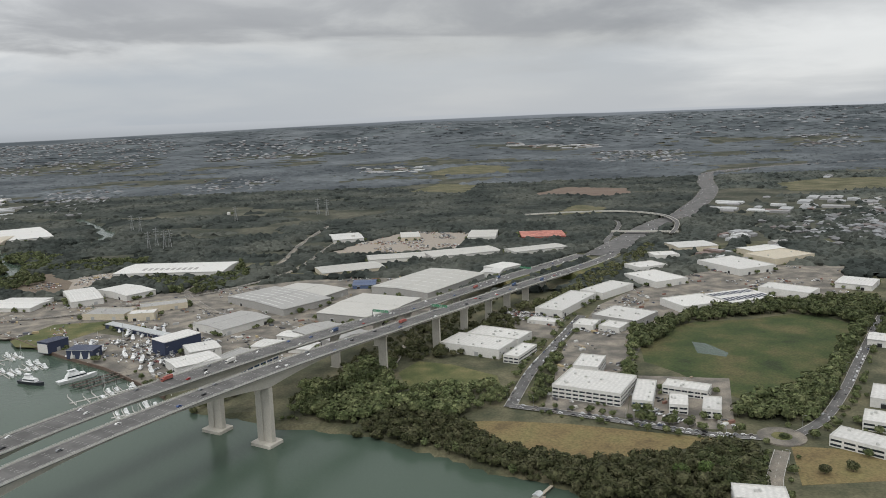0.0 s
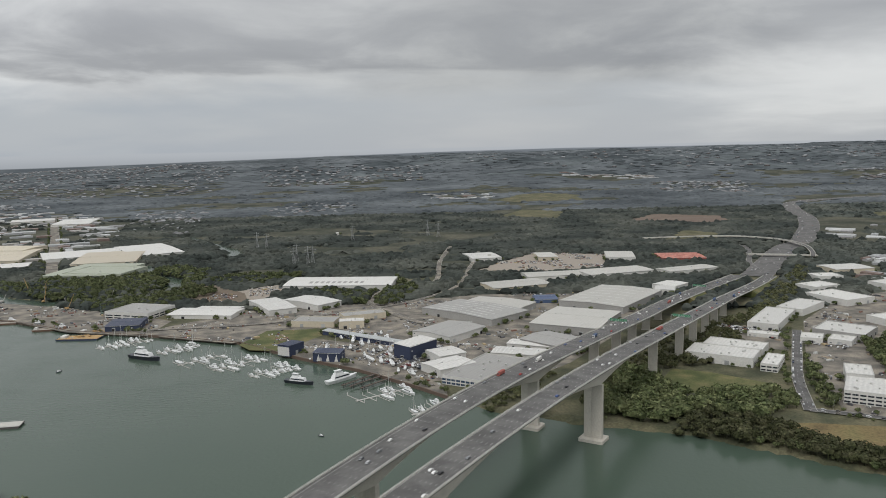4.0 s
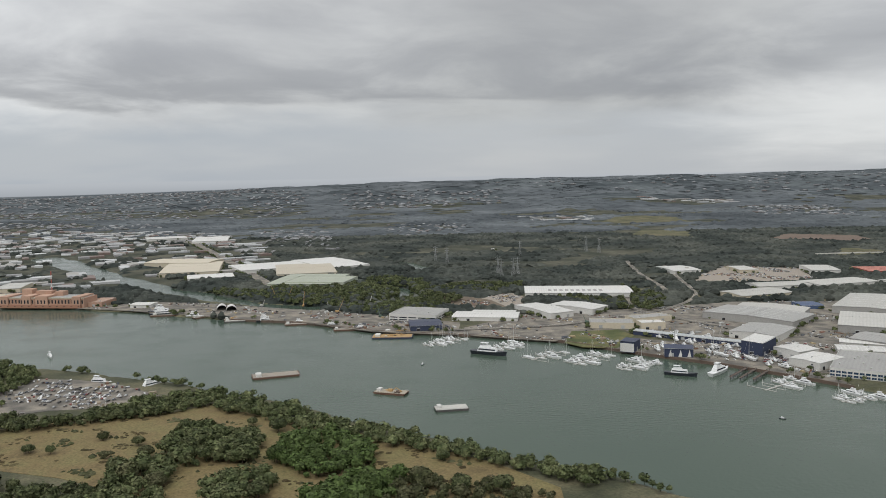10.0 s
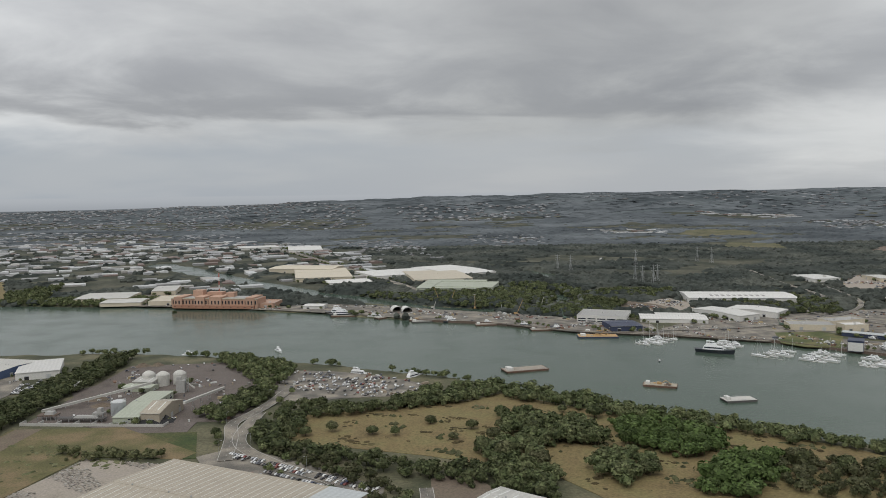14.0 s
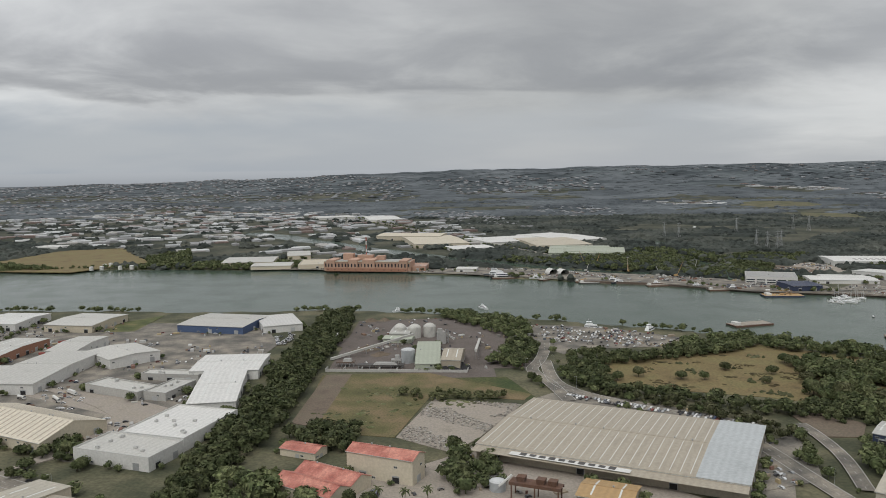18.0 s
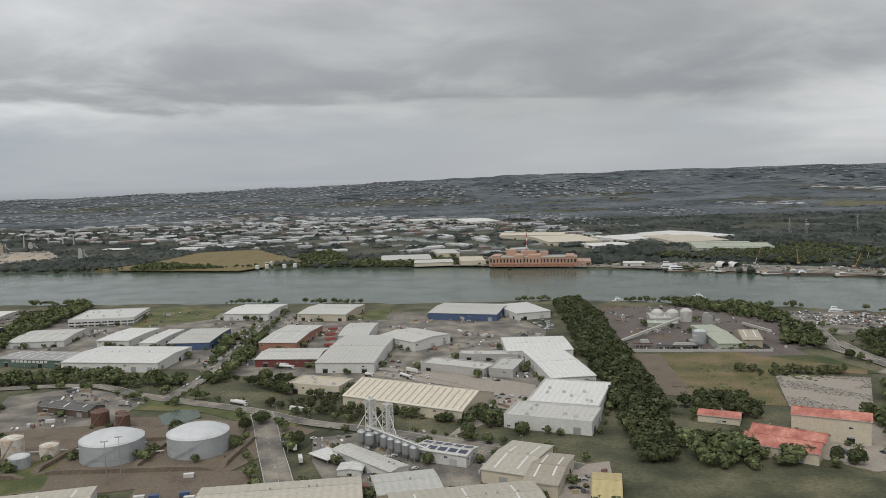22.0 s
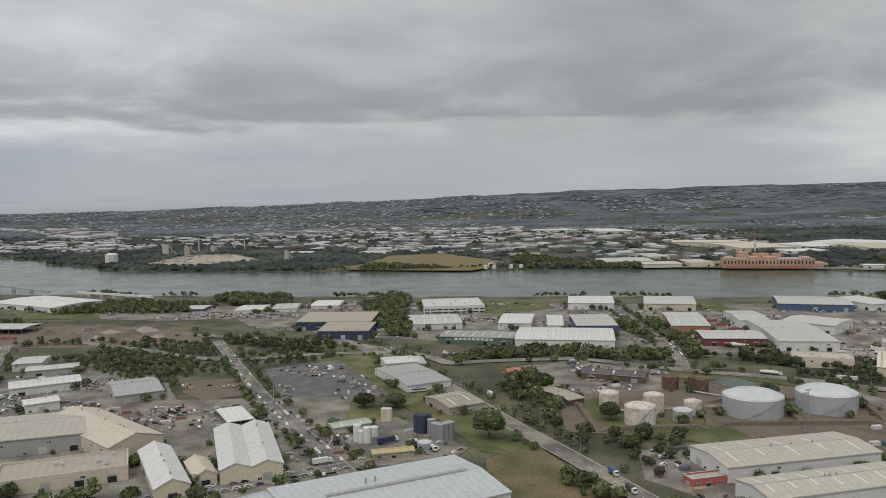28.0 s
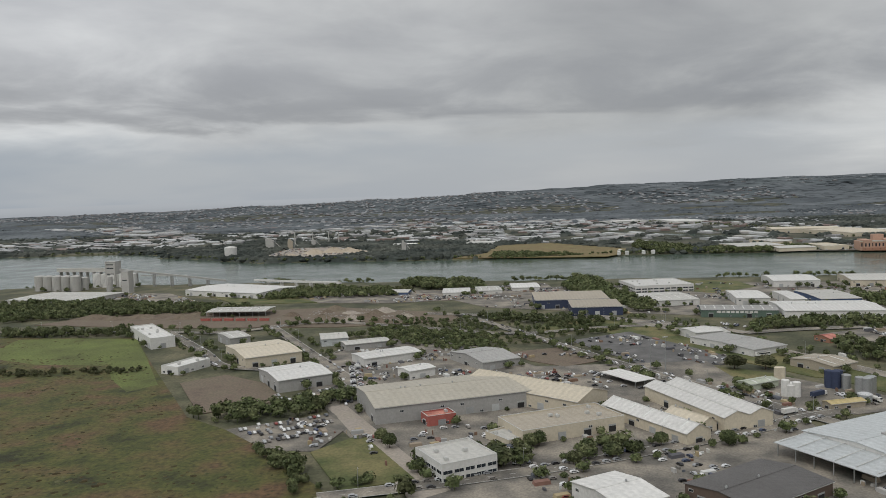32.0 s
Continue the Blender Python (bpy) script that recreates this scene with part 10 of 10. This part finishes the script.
def feed_mill(x, y, x2, y2):
    n = math.hypot(x2 - x, y2 - y)
    ob = thing("feed_mill", x, y, GROUND, math.degrees(math.atan2(y2 - y, x2 - x)), "white steel feed mill towers with ribbed hopper silos", "mill")
    for px, py, h in ((-6, 4, 30), (6, 9, 28)):
        part("elevator_tower", lattice(Shape(), px, py, 0, h, 5.0, 0.5), WALL["white"], ob, "white braced steel tower")
        part("elevator_leg", Shape().box(px - 1, py, 0, 1.2, 1.2, h + 2).box(px + 1, py, 0, 1.2, 1.2, h + 2), WALL["white"], ob)
        part("head_house", Shape().box(px, py, h - 3, 4.4, 4.4, 3.2), WALL["pale"], ob)
    for px, py, tx, ty in ((-6, 4, 14, 0), (-6, 4, -8, -6), (6, 9, 24, 2), (6, 9, 2, -5)):
        part("spout", Shape().beam((px, py, 26), (tx, ty, 12), 0.4), WALL["white"], ob)
    for i in range(9):
        u, v = (i // 2) * 8.5 - 4 if i < 4 else 14 + (i - 4) * 7.5, (-5 if i % 2 else 1.5) if i < 4 else 0.0
        if u > n + 4:
            break
        silo = part("hopper_silo", Shape().tube(u, v, 4.5, 10.5, 3.1, n=16).tube(u, v, 10.5, 10.6, 3.3, 3.2, n=16, cap=1.6), STEEL, ob, "ribbed steel hopper silo")
        part("hopper", Shape().tube(u, v, 1.6, 4.5, 0.5, 3.0, n=12), STEEL, silo)
        legs = Shape()
        for k in range(4):
            a = 0.785 + k * 1.571
            legs.beam((u + 2.9 * math.cos(a), v + 2.9 * math.sin(a), 0), (u + 2.9 * math.cos(a), v + 2.9 * math.sin(a), 5), 0.35)
        part("leg_frame", legs, STEEL, silo)
    part("catwalk", Shape().beam((-6, 0, 12.6), (n, 0, 12.6), 1.2, 0.3).beam((-6, -0.6, 13.6), (n, -0.6, 13.6), 0.12).beam((-6, 0.6, 13.6), (n, 0.6, 13.6), 0.12), WALL["white"], ob)
    part("ladder", Shape().beam((-9, 4, 0), (-9, 4, 28), 0.5, 0.2), STEEL, ob)


feed_mill(-1571, 384, -1530, 342)


def grain_terminal():
    ob = thing("silo_workhouse", -2857, 1066, GROUND, -12, "tall grey concrete workhouse of the grain terminal", "tower")
    part("tower_block", Shape().box(0, 0, 0, 20, 16, 43), WALL["concrete"], ob)
    part("parapet", Shape().box(0, 0, 43, 20.8, 16.8, 1.2), WALL["grey"], ob)
    for z in (12, 22, 32, 38):
        part("window_band", Shape().box(0, -8.1, z, 14, 0.25, 1.6), GLASS, ob)
    part("silo_gallery", Shape().box(-62, 0, 26, 106, 9, 6), WALL["pale"], ob, "long pale gallery above the silos")
    part("gallery_roof", Shape().box(-62, 0, 32, 108, 10, 0.6), ROOF["pale"], ob)
    for i in range(8):
        part("gallery_post", Shape().box(-110 + i * 14, 0, 0, 1.2, 7, 26), WALL["concrete"], ob)
    low = thing("elevator_tower", -2787, 975, GROUND, -12, "square grey concrete tower beside the grain store", "tower")
    part("tower_block", Shape().box(0, 0, 0, 14, 12, 34), WALL["concrete"], low)
    part("parapet", Shape().box(0, 0, 34, 14.6, 12.6, 0.9), WALL["grey"], low)
    part("window_band", Shape().box(0, -6.1, 20, 9, 0.25, 1.4), GLASS, low)
    for x, y, x2, y2, h0, h1, lab in ((-2846, 1064, -2650, 1040, 30, 9, "grey inclined conveyor bridge on steel trestles"), (-2600, 1036, -2440, 965, 9, 9, "white elevated conveyor gallery on trestles")):
        n = math.hypot(x2 - x, y2 - y)
        c = thing("conveyor_bridge", x, y, GROUND, math.degrees(math.atan2(y2 - y, x2 - x)), lab, "conveyor", "plant machinery")
        part("gallery", Shape().beam((0, 0, h0), (n, 0, h1), 3.4, 3.0), WALL["white" if h0 == h1 else "grey"], c)
        for i in range(1, 6):
            z = h0 + (h1 - h0) * i / 6 - 1.4
            part("trestle", lattice(Shape(), n * i / 6, 0, 0, z, 3.4, 0.6, 6.0), WALL["white" if h0 == h1 else "grey"], c)


grain_terminal()


def heap(x, y, r, h, material, label):
    """A dumped heap with an uneven crest."""
    n, m = 18, 6
    s = Shape()
    lobes = LAST_RNG.uniform(0, 6.28, 3)
    vs = []
    for j in range(m + 1):
        for i in range(n):
            a = 6.283 * i / n
            k = 1 + 0.22 * math.sin(2 * a + lobes[0]) + 0.14 * math.sin(5 * a + lobes[1])
            u = j / m
            z = h * (math.cos(u * 3.1416) * 0.5 + 0.5) * (1 + 0.12 * math.sin(7 * a + 9 * u + lobes[2])) + LAST_RNG.uniform(-0.25, 0.25) * (u < 1)
            vs.append((x + r * u * k * math.cos(a) * 1.25, y + r * u * k * math.sin(a) * 0.85, GROUND + 0.9 * (u < 1) + z - 0.4))
    s.add(vs, [(j * n + i, j * n + n + i, j * n + n + (i + 1) % n, j * n + (i + 1) % n) for j in range(m) for i in range(n)])
    return solid("soil_mound", s, material, label, "heap", "", "heaps of soil")


for x, y in ((-2400, 672), (-2403, 712), (-2397, 733), (-2371, 702), (-2346, 669), (-2339, 689), (-2332, 709), (-2359, 651), (-2327, 632), (-2440, 690), (-2300, 672)):
    heap(x, y, LAST_RNG.uniform(9, 17), LAST_RNG.uniform(3, 6), GRAVEL if LAST_RNG.random() < 0.35 else DIRT, "pale brown heap of rubble at the tip")
for x, y in ((-2660, 690), (-2633, 704), (-2603, 702), (-2574, 688), (-2566, 706), (-2690, 700)):
    heap(x, y, LAST_RNG.uniform(14, 24), LAST_RNG.uniform(3.0, 5.5), DIRT, "red brown mound of soil at the tip")


def skip_bin(x, y, turn, label="long faded red steel bin beside the open shed"):
    ob = thing("skip_bin", x, y, GROUND + 0.8, turn, label, "bin", "red bins")
    part("tub", Shape().box(0, 0, 0.2, 11, 2.8, 2.4, 0, 1.06), WALL["red"], ob)
    part("rim", Shape().box(0, 1.45, 2.5, 11.8, 0.2, 0.25).box(0, -1.45, 2.5, 11.8, 0.2, 0.25), WALL["dred"], ob)


COAL = mat("coal", (0.022, 0.022, 0.024), 0.8, 0, 0.4, 6, 1.0)
SAND = mat("pale_sand", (0.42, 0.36, 0.28), 0.95, 0, 0.25, 12, 1.5)
for x, y, r, h in ((-1233, 658, 13, 6), (-1222, 664, 10, 5)):
    heap(x, y, r, h, COAL, "black heap of coal in the plant yard")
for x, y, r, h in ((-1322, 742, 12, 4), (-1335, 900, 9, 4), (-1318, 905, 8, 3.5), (-1305, 718, 10, 3)):
    heap(x, y, r, h, DIRT, "red brown heap of ore in the plant yard")
for x, y, r, h in ((-2669, 1717, 26, 12), (-2628, 1745, 30, 13), (-2594, 1781, 26, 10), (-2560, 1730, 20, 7), (-2712, 1660, 16, 6)):
    heap(x, y, r, h, SAND, "pale heap of sand on the far bank")


def works_tower(x, y, w, h, skin, label):
    """A clad process tower with a lift head and open stair frame."""
    ob = thing("process_tower", x, y, GROUND, 12, label, "tower", "works towers")
    part("casing", Shape().box(0, 0, 0, w, w * 0.8, h * 0.8).box(-w * 0.15, 0, h * 0.8, w * 0.55, w * 0.5, h * 0.2), WALL[skin], ob)
    fr = Shape()
    lattice(fr, w * 0.72, 0, 0, h * 0.9, w * 0.3, 0.5, 6.0)
    part("stair_frame", fr, STEEL, ob)
    part("duct", Shape().beam((w * 0.2, 0, h * 0.85), (w * 1.6, 0, h * 0.25), 1.4), WALL["pale"], ob)
    return ob


works_tower(-2845, 1925, 16, 34, "concrete", "grey concrete process tower of the far works")
works_tower(-2800, 1960, 14, 28, "tan", "tan process tower of the far works")
works_tower(-2745, 2010, 12, 24, "concrete", "grey process tower of the far works")
works_tower(-2439, 1690, 10, 30, "concrete", "slim grey batching tower on the far bank")
works_tower(-1243, 770, 9, 17, "grey", "grey bucket elevator tower of the plant")


def flue(x, y, h, label):
    ob = thing("chimney", x, y, GROUND, 0, label, "chimney", "works chimneys")
    part("stack", Shape().tube(0, 0, 0, h, 2.2, 1.4, n=12), WALL["concrete"], ob)
    part("rim", Shape().tube(0, 0, h, h + 0.8, 1.7, 1.7, n=12), WALL["dark"], ob)


for x, y, h in ((-2830, 2120, 42), (-2790, 2180, 38), (-2735, 2160, 40), (-2705, 2165, 34)):
    flue(x, y, h, "slim concrete chimney of the far works")


def plant_wall():
    """The kerb wall and open bays along the front of the plant."""
    s = Shape().beam((-1352, 652, GROUND + 1.4), (-1216, 644, GROUND + 1.4), 0.8, 2.8)
    for i in range(9):
        s.beam((-1352 + 17 * i, 652 - i, GROUND + 1.4), (-1351 + 17 * i, 662 - i, GROUND + 1.4), 0.6, 2.8)
    solid("bay_wall", s, WALL["concrete"], "low concrete wall with storage bays before the plant", "wall")
    for x, y, l, w, h, t, m in ((-1300, 664, 46, 9, 6, -3, "dark"), (-1335, 672, 18, 12, 8, 0, "brown"), (-1285, 668, 10, 10, 12, 0, "grey")):
        ob = thing("screening_plant", x, y, GROUND, t, "dark steel screening plant with open deck", "machinery", "plant machinery")
        part("deck", Shape().box(0, 0, h * 0.55, l, w * 0.8, h * 0.12), WALL[m], ob)
        part("hood", Shape().box(l * 0.1, 0, h * 0.67, l * 0.5, w * 0.6, h * 0.33, 0, 0.8), WALL["grey"], ob)
        for k in range(5):
            for v in (-0.36, 0.36):
                part("leg", Shape().box(-l * 0.46 + l * 0.92 * k / 4, w * v, 0, 0.5, 0.5, h * 0.56), STEEL, ob)


plant_wall()

for i in range(6):
    skip_bin(-2537 + i * 14.5, 664 - i * 1.2, -5)


def tussocks(poly, step, tall, wide, material, label, fill, k):
    """Low uneven growth over rough ground."""
    px, py = sown(poly, step, LAST_RNG)
    keep = (wave(px, py, k, 61) + 0.7 * wave(px, py, k * 0.3, 62) > fill) & clear_of(px, py, 1.0)
    px, py = px[keep], py[keep]
    tv, tf = hump(6, ((0.0, 0.9), (0.5, 0.85)), 8)
    n = len(px)
    spots = np.stack([px, py, np.full(n, GROUND + 0.2 - 0.35 * tall), LAST_RNG.uniform(0, 6.28, n), wide * LAST_RNG.uniform(0.5, 1.6, n), tall * LAST_RNG.uniform(0.5, 1.5, n)], -1)
    v, f = scattered((tv, tf), spots)
    stuff("rough_growth", v, f, material, label, "undergrowth")


MARSH = [(-2848, 521), (-2716, 552), (-2570, 545), (-2495, 419), (-2405, 269), (-2350, 214), (-2290, 142), (-2300, 60), (-2560, 60)]
tussocks(MARSH, 5.0, 0.9, 4.0, LEAF_OLIVE, "dark olive tussocks in the wet meadow", 0.75, 70)
tussocks(MARSH, 5.0, 0.8, 6.0, SEDGE, "brown sedge patches in the wet meadow", 0.2, 120)
PARKLAND = [(-1090, 603), (-1025, 690), (-936, 712), (-827, 672), (-697, 606), (-640, 556), (-602, 505), (-700, 480), (-843, 480), (-973, 571)]
tussocks(PARKLAND, 5.5, 2.6, 6.0, LEAF_OLIVE, "olive scrub in the dry parkland grass", 1.15, 80)
tussocks(PARKLAND, 5.0, 1.0, 6.0, SEDGE, "brown tussocks in the dry parkland grass", 0.95, 60)
tussocks([(-1330, 600), (-1200, 580), (-1195, 545), (-1290, 480), (-1345, 490)], 5.0, 1.0, 5.0, LEAF_OLIVE, "weeds in the fallow field", 0.55, 50)


def jetty(x, y, turn, n):
    ob = thing("jetty", x, y, 0, turn, "small timber jetty with a blue roofed hut", "jetty")
    part("walkway", Shape().box(n / 2, 0, 2.2, n, 2.4, 0.35), WALL["tan"], ob)
    for i in range(int(n / 6) + 1):
        for v in (-1, 1):
            part("pile", Shape().tube(i * 6.0 + 0.5, v, -3, 2.3, 0.25, n=8), WALL["brown"], ob)
    hut = part("hut", Shape().box(n + 2, 0, 2.4, 6, 5, 3.0), WALL["pale"], ob)
    part("hut_roof", Shape().add([(n - 1.6, -3, 5.4), (n + 5.6, -3, 5.4), (n + 5.6, 3, 5.4), (n - 1.6, 3, 5.4), (n - 1.6, 0, 6.8), (n + 5.6, 0, 6.8)], [(0, 1, 5, 4), (2, 3, 4, 5), (1, 2, 5), (3, 0, 4), (3, 2, 1, 0)]), ROOF["blueg"], hut)
    part("platform", Shape().box(n + 2, 0, 1.9, 9, 8, 0.45), WALL["tan"], ob)


jetty(104, 532, 232, 20)
road([(2, 902), (-9, 837), (-24, 813), (-49, 799), (-56, 777), (-43, 764)], 3.5, GRAVEL, "pale curving footpath under the bridge", False)
road([(-56, 777), (-78, 752), (-70, 720), (-30, 700)], 3.5, GRAVEL, "pale riverside footpath", False)


def rubble(poly, n, label):
    """Broken slabs lying about."""
    px, py = sown(poly, n, LAST_RNG)
    keep = wave(px, py, 40, 71) > 0.1
    px, py = px[keep], py[keep]
    k = len(px)
    box = np.array([(-.5, -.4, 0), (.5, -.45, 0), (.45, .4, 0), (-.5, .5, 0), (-.45, -.4, 1), (.5, -.4, 0.8), (.4, .4, 1), (-.5, .45, 0.7)], float)
    bf = np.array([(4, 5, 6), (4, 6, 7), (0, 1, 5), (0, 5, 4), (1, 2, 6), (1, 6, 5), (2, 3, 7), (2, 7, 6), (3, 0, 4), (3, 4, 7)])
    spots = np.stack([px, py, np.full(k, GROUND + 0.6), LAST_RNG.uniform(0, 6.28, k), LAST_RNG.uniform(0.4, 1.9, k), LAST_RNG.uniform(0.15, 0.5, k)], -1)
    v, f = scattered((box, bf), spots)
    stuff("rubble", v, f, SLABS, label, "rubble")


SLABS = many("broken_concrete", [(0.38, 0.36, 0.32), (0.27, 0.25, 0.22), (0.45, 0.43, 0.39), (0.20, 0.18, 0.155)], 0.9)
for o in [q for q in scene.objects if q.name.split(".")[0] == "pavement"]:
    rubble([(v.co.x, v.co.y) for v in list(o.data.vertices)[:len(o.data.vertices) // 2]], 2.2, "broken concrete slabs and rubble on a cleared site")
rubble([(-2440, 640), (-2300, 630), (-2290, 730), (-2420, 745)], 3.0, "rubble and scrap strewn round the tip heaps")


for i, (x, y) in enumerate(((-1659, 697), (-1664, 729), (-1668, 755), (-1672, 786))):
    skip_bin(x, y, 8 + 6 * i, "bright red steel bin in the factory yard")


def palm(x, y, h, cache={}):
    """A palm with a ringed trunk and a head of drooping fronds."""
    if "o" in cache:
        return copy_thing(cache["o"], pose(x, y, GROUND, 0, 0, LAST_RNG.uniform(0, 360)))
    ob = thing("palm_tree", x, y, GROUND, 0, "palm tree with slim trunk and drooping fronds", "palm", "palms")
    trunk = Shape()
    for k in range(7):
        trunk.tube(0, 0, h * k / 7, h * (k + 1) / 7, 0.34 - 0.02 * k, 0.28 - 0.02 * k, n=8)
    part("trunk", trunk, BARK, ob)
    for i in range(14):
        a, e = 2.4 * i, 0.9 - 0.1 * i
        q, p = Shape(), (0.0, 0.0, h)
        for k in range(4):
            b = e - 0.42 * k
            n = (p[0] + 1.15 * math.cos(a) * math.cos(b), p[1] + 1.15 * math.sin(a) * math.cos(b), p[2] + 1.15 * math.sin(b))
            w = (0.5, 0.8, 0.7, 0.35)[k]
            sx, sy = -math.sin(a) * w, math.cos(a) * w
            q.add([(p[0] - sx, p[1] - sy, p[2] - 0.15), p, (p[0] + sx, p[1] + sy, p[2] - 0.15), (n[0] + sx * 0.6, n[1] + sy * 0.6, n[2] - 0.15), n, (n[0] - sx * 0.6, n[1] - sy * 0.6, n[2] - 0.15)], [(0, 1, 4, 5), (1, 2, 3, 4)])
            p = n
        part("frond", q, LEAF, ob)
    cache["o"] = ob
    return ob


for x, y in ((-1272, 352), (-1256, 349), (-1301, 350), (-1243, 352)):
    palm(x, y, 9.0)


def finger_pier(x, y, x2, y2, wide, label):
    """A dark timber pier on piles with a low kerb."""
    n = math.hypot(x2 - x, y2 - y)
    ob = thing("timber_pier", x, y, 0, math.degrees(math.atan2(y2 - y, x2 - x)), label, "pier", "shipyard piers")
    part("walkway", Shape().box(n / 2, 0, 2.6, n, wide, 0.35), WALL["brown"], ob)
    part("kerb", Shape().box(n / 2, -wide / 2, 2.95, n, 0.3, 0.3).box(n / 2, wide / 2, 2.95, n, 0.3, 0.3), WALL["dark"], ob)
    for k in range(4):
        for v in (-1, 1):
            part("pile", Shape().tube(n * (k + 0.3) / 4, v * wide / 2, -3, 4.4, 0.4, n=8), WALL["dark"], ob)
    return ob


for dx_, dy_ in ((0, 0), (9, -5), (21, -12)):
    finger_pier(-352 + dx_, 817 + dy_, -314 + dx_, 861 + dy_, 3.0, "dark timber pier of the shipyard slipway")


def rusty_gantry(x, y, turn):
    """A brown steel gantry with girders, hoppers and a catwalk."""
    ob = thing("loading_gantry", x, y, GROUND, turn, "rust brown steel loading gantry with white chute", "gantry")
    for u in (-14, 0, 14):
        for v in (-4, 4):
            part("leg", Shape().box(u, v, 0, 0.7, 0.7, 9), RUST, ob)
    for v in (-4, 4):
        part("girder", Shape().box(0, v, 8.4, 31, 0.5, 1.6), RUST, ob)
    part("deck", Shape().box(0, 0, 10.0, 31, 8.4, 0.25), RUST, ob)
    for u in (-9, 3, 10):
        part("hopper", Shape().box(u, 0, 10.25, 4.5, 4.5, 3.0, 0, 1.15), RUST, ob)
    part("chute", Shape().beam((-15, 0, 13), (-22, -3, 6), 1.0), WALL["white"], ob, "white painted chute")


rusty_gantry(-1180, 356, -22)


def shipping_box(x, y, turn, skin):
    ob = thing("shipping_container", x, y, GROUND + 0.9, turn, skin + " steel shipping container on bare ground", "container", "containers")
    body = Shape().box(0, 0, 0.15, 6.06, 2.44, 2.4)
    for k in range(12):
        body.box(-2.8 + 0.51 * k, -1.24, 0.3, 0.22, 0.06, 2.1).box(-2.8 + 0.51 * k, 1.24, 0.3, 0.22, 0.06, 2.1)
    part("body", body, WALL["blue" if skin == "blue" else "white"], ob)
    part("door", Shape().box(3.05, 0, 0.25, 0.06, 2.2, 2.2), WALL["grey"], ob)
    for u in (-3, 3):
        part("corner_post", Shape().box(u, -1.2, 0, 0.2, 0.2, 2.6).box(u, 1.2, 0, 0.2, 0.2, 2.6), STEEL, ob)


for i, (x, y) in enumerate(((-1690, 297), (-1682, 298), (-1666, 302), (-1661, 296), (-1648, 305), (-1643, 300), (-1674, 330))):
    shipping_box(x, y, 12 + 4 * (i % 3), "blue" if i % 3 else "white")

# ---------------- the land at the flight's scale ----------------
bpy.context.view_layer.update()
for ob in list(scene.objects):
    if ob.parent is None and ob.type in ("MESH", "EMPTY"):
        ob.matrix_world = Matrix.Scale(MODEL, 4) @ ob.matrix_world
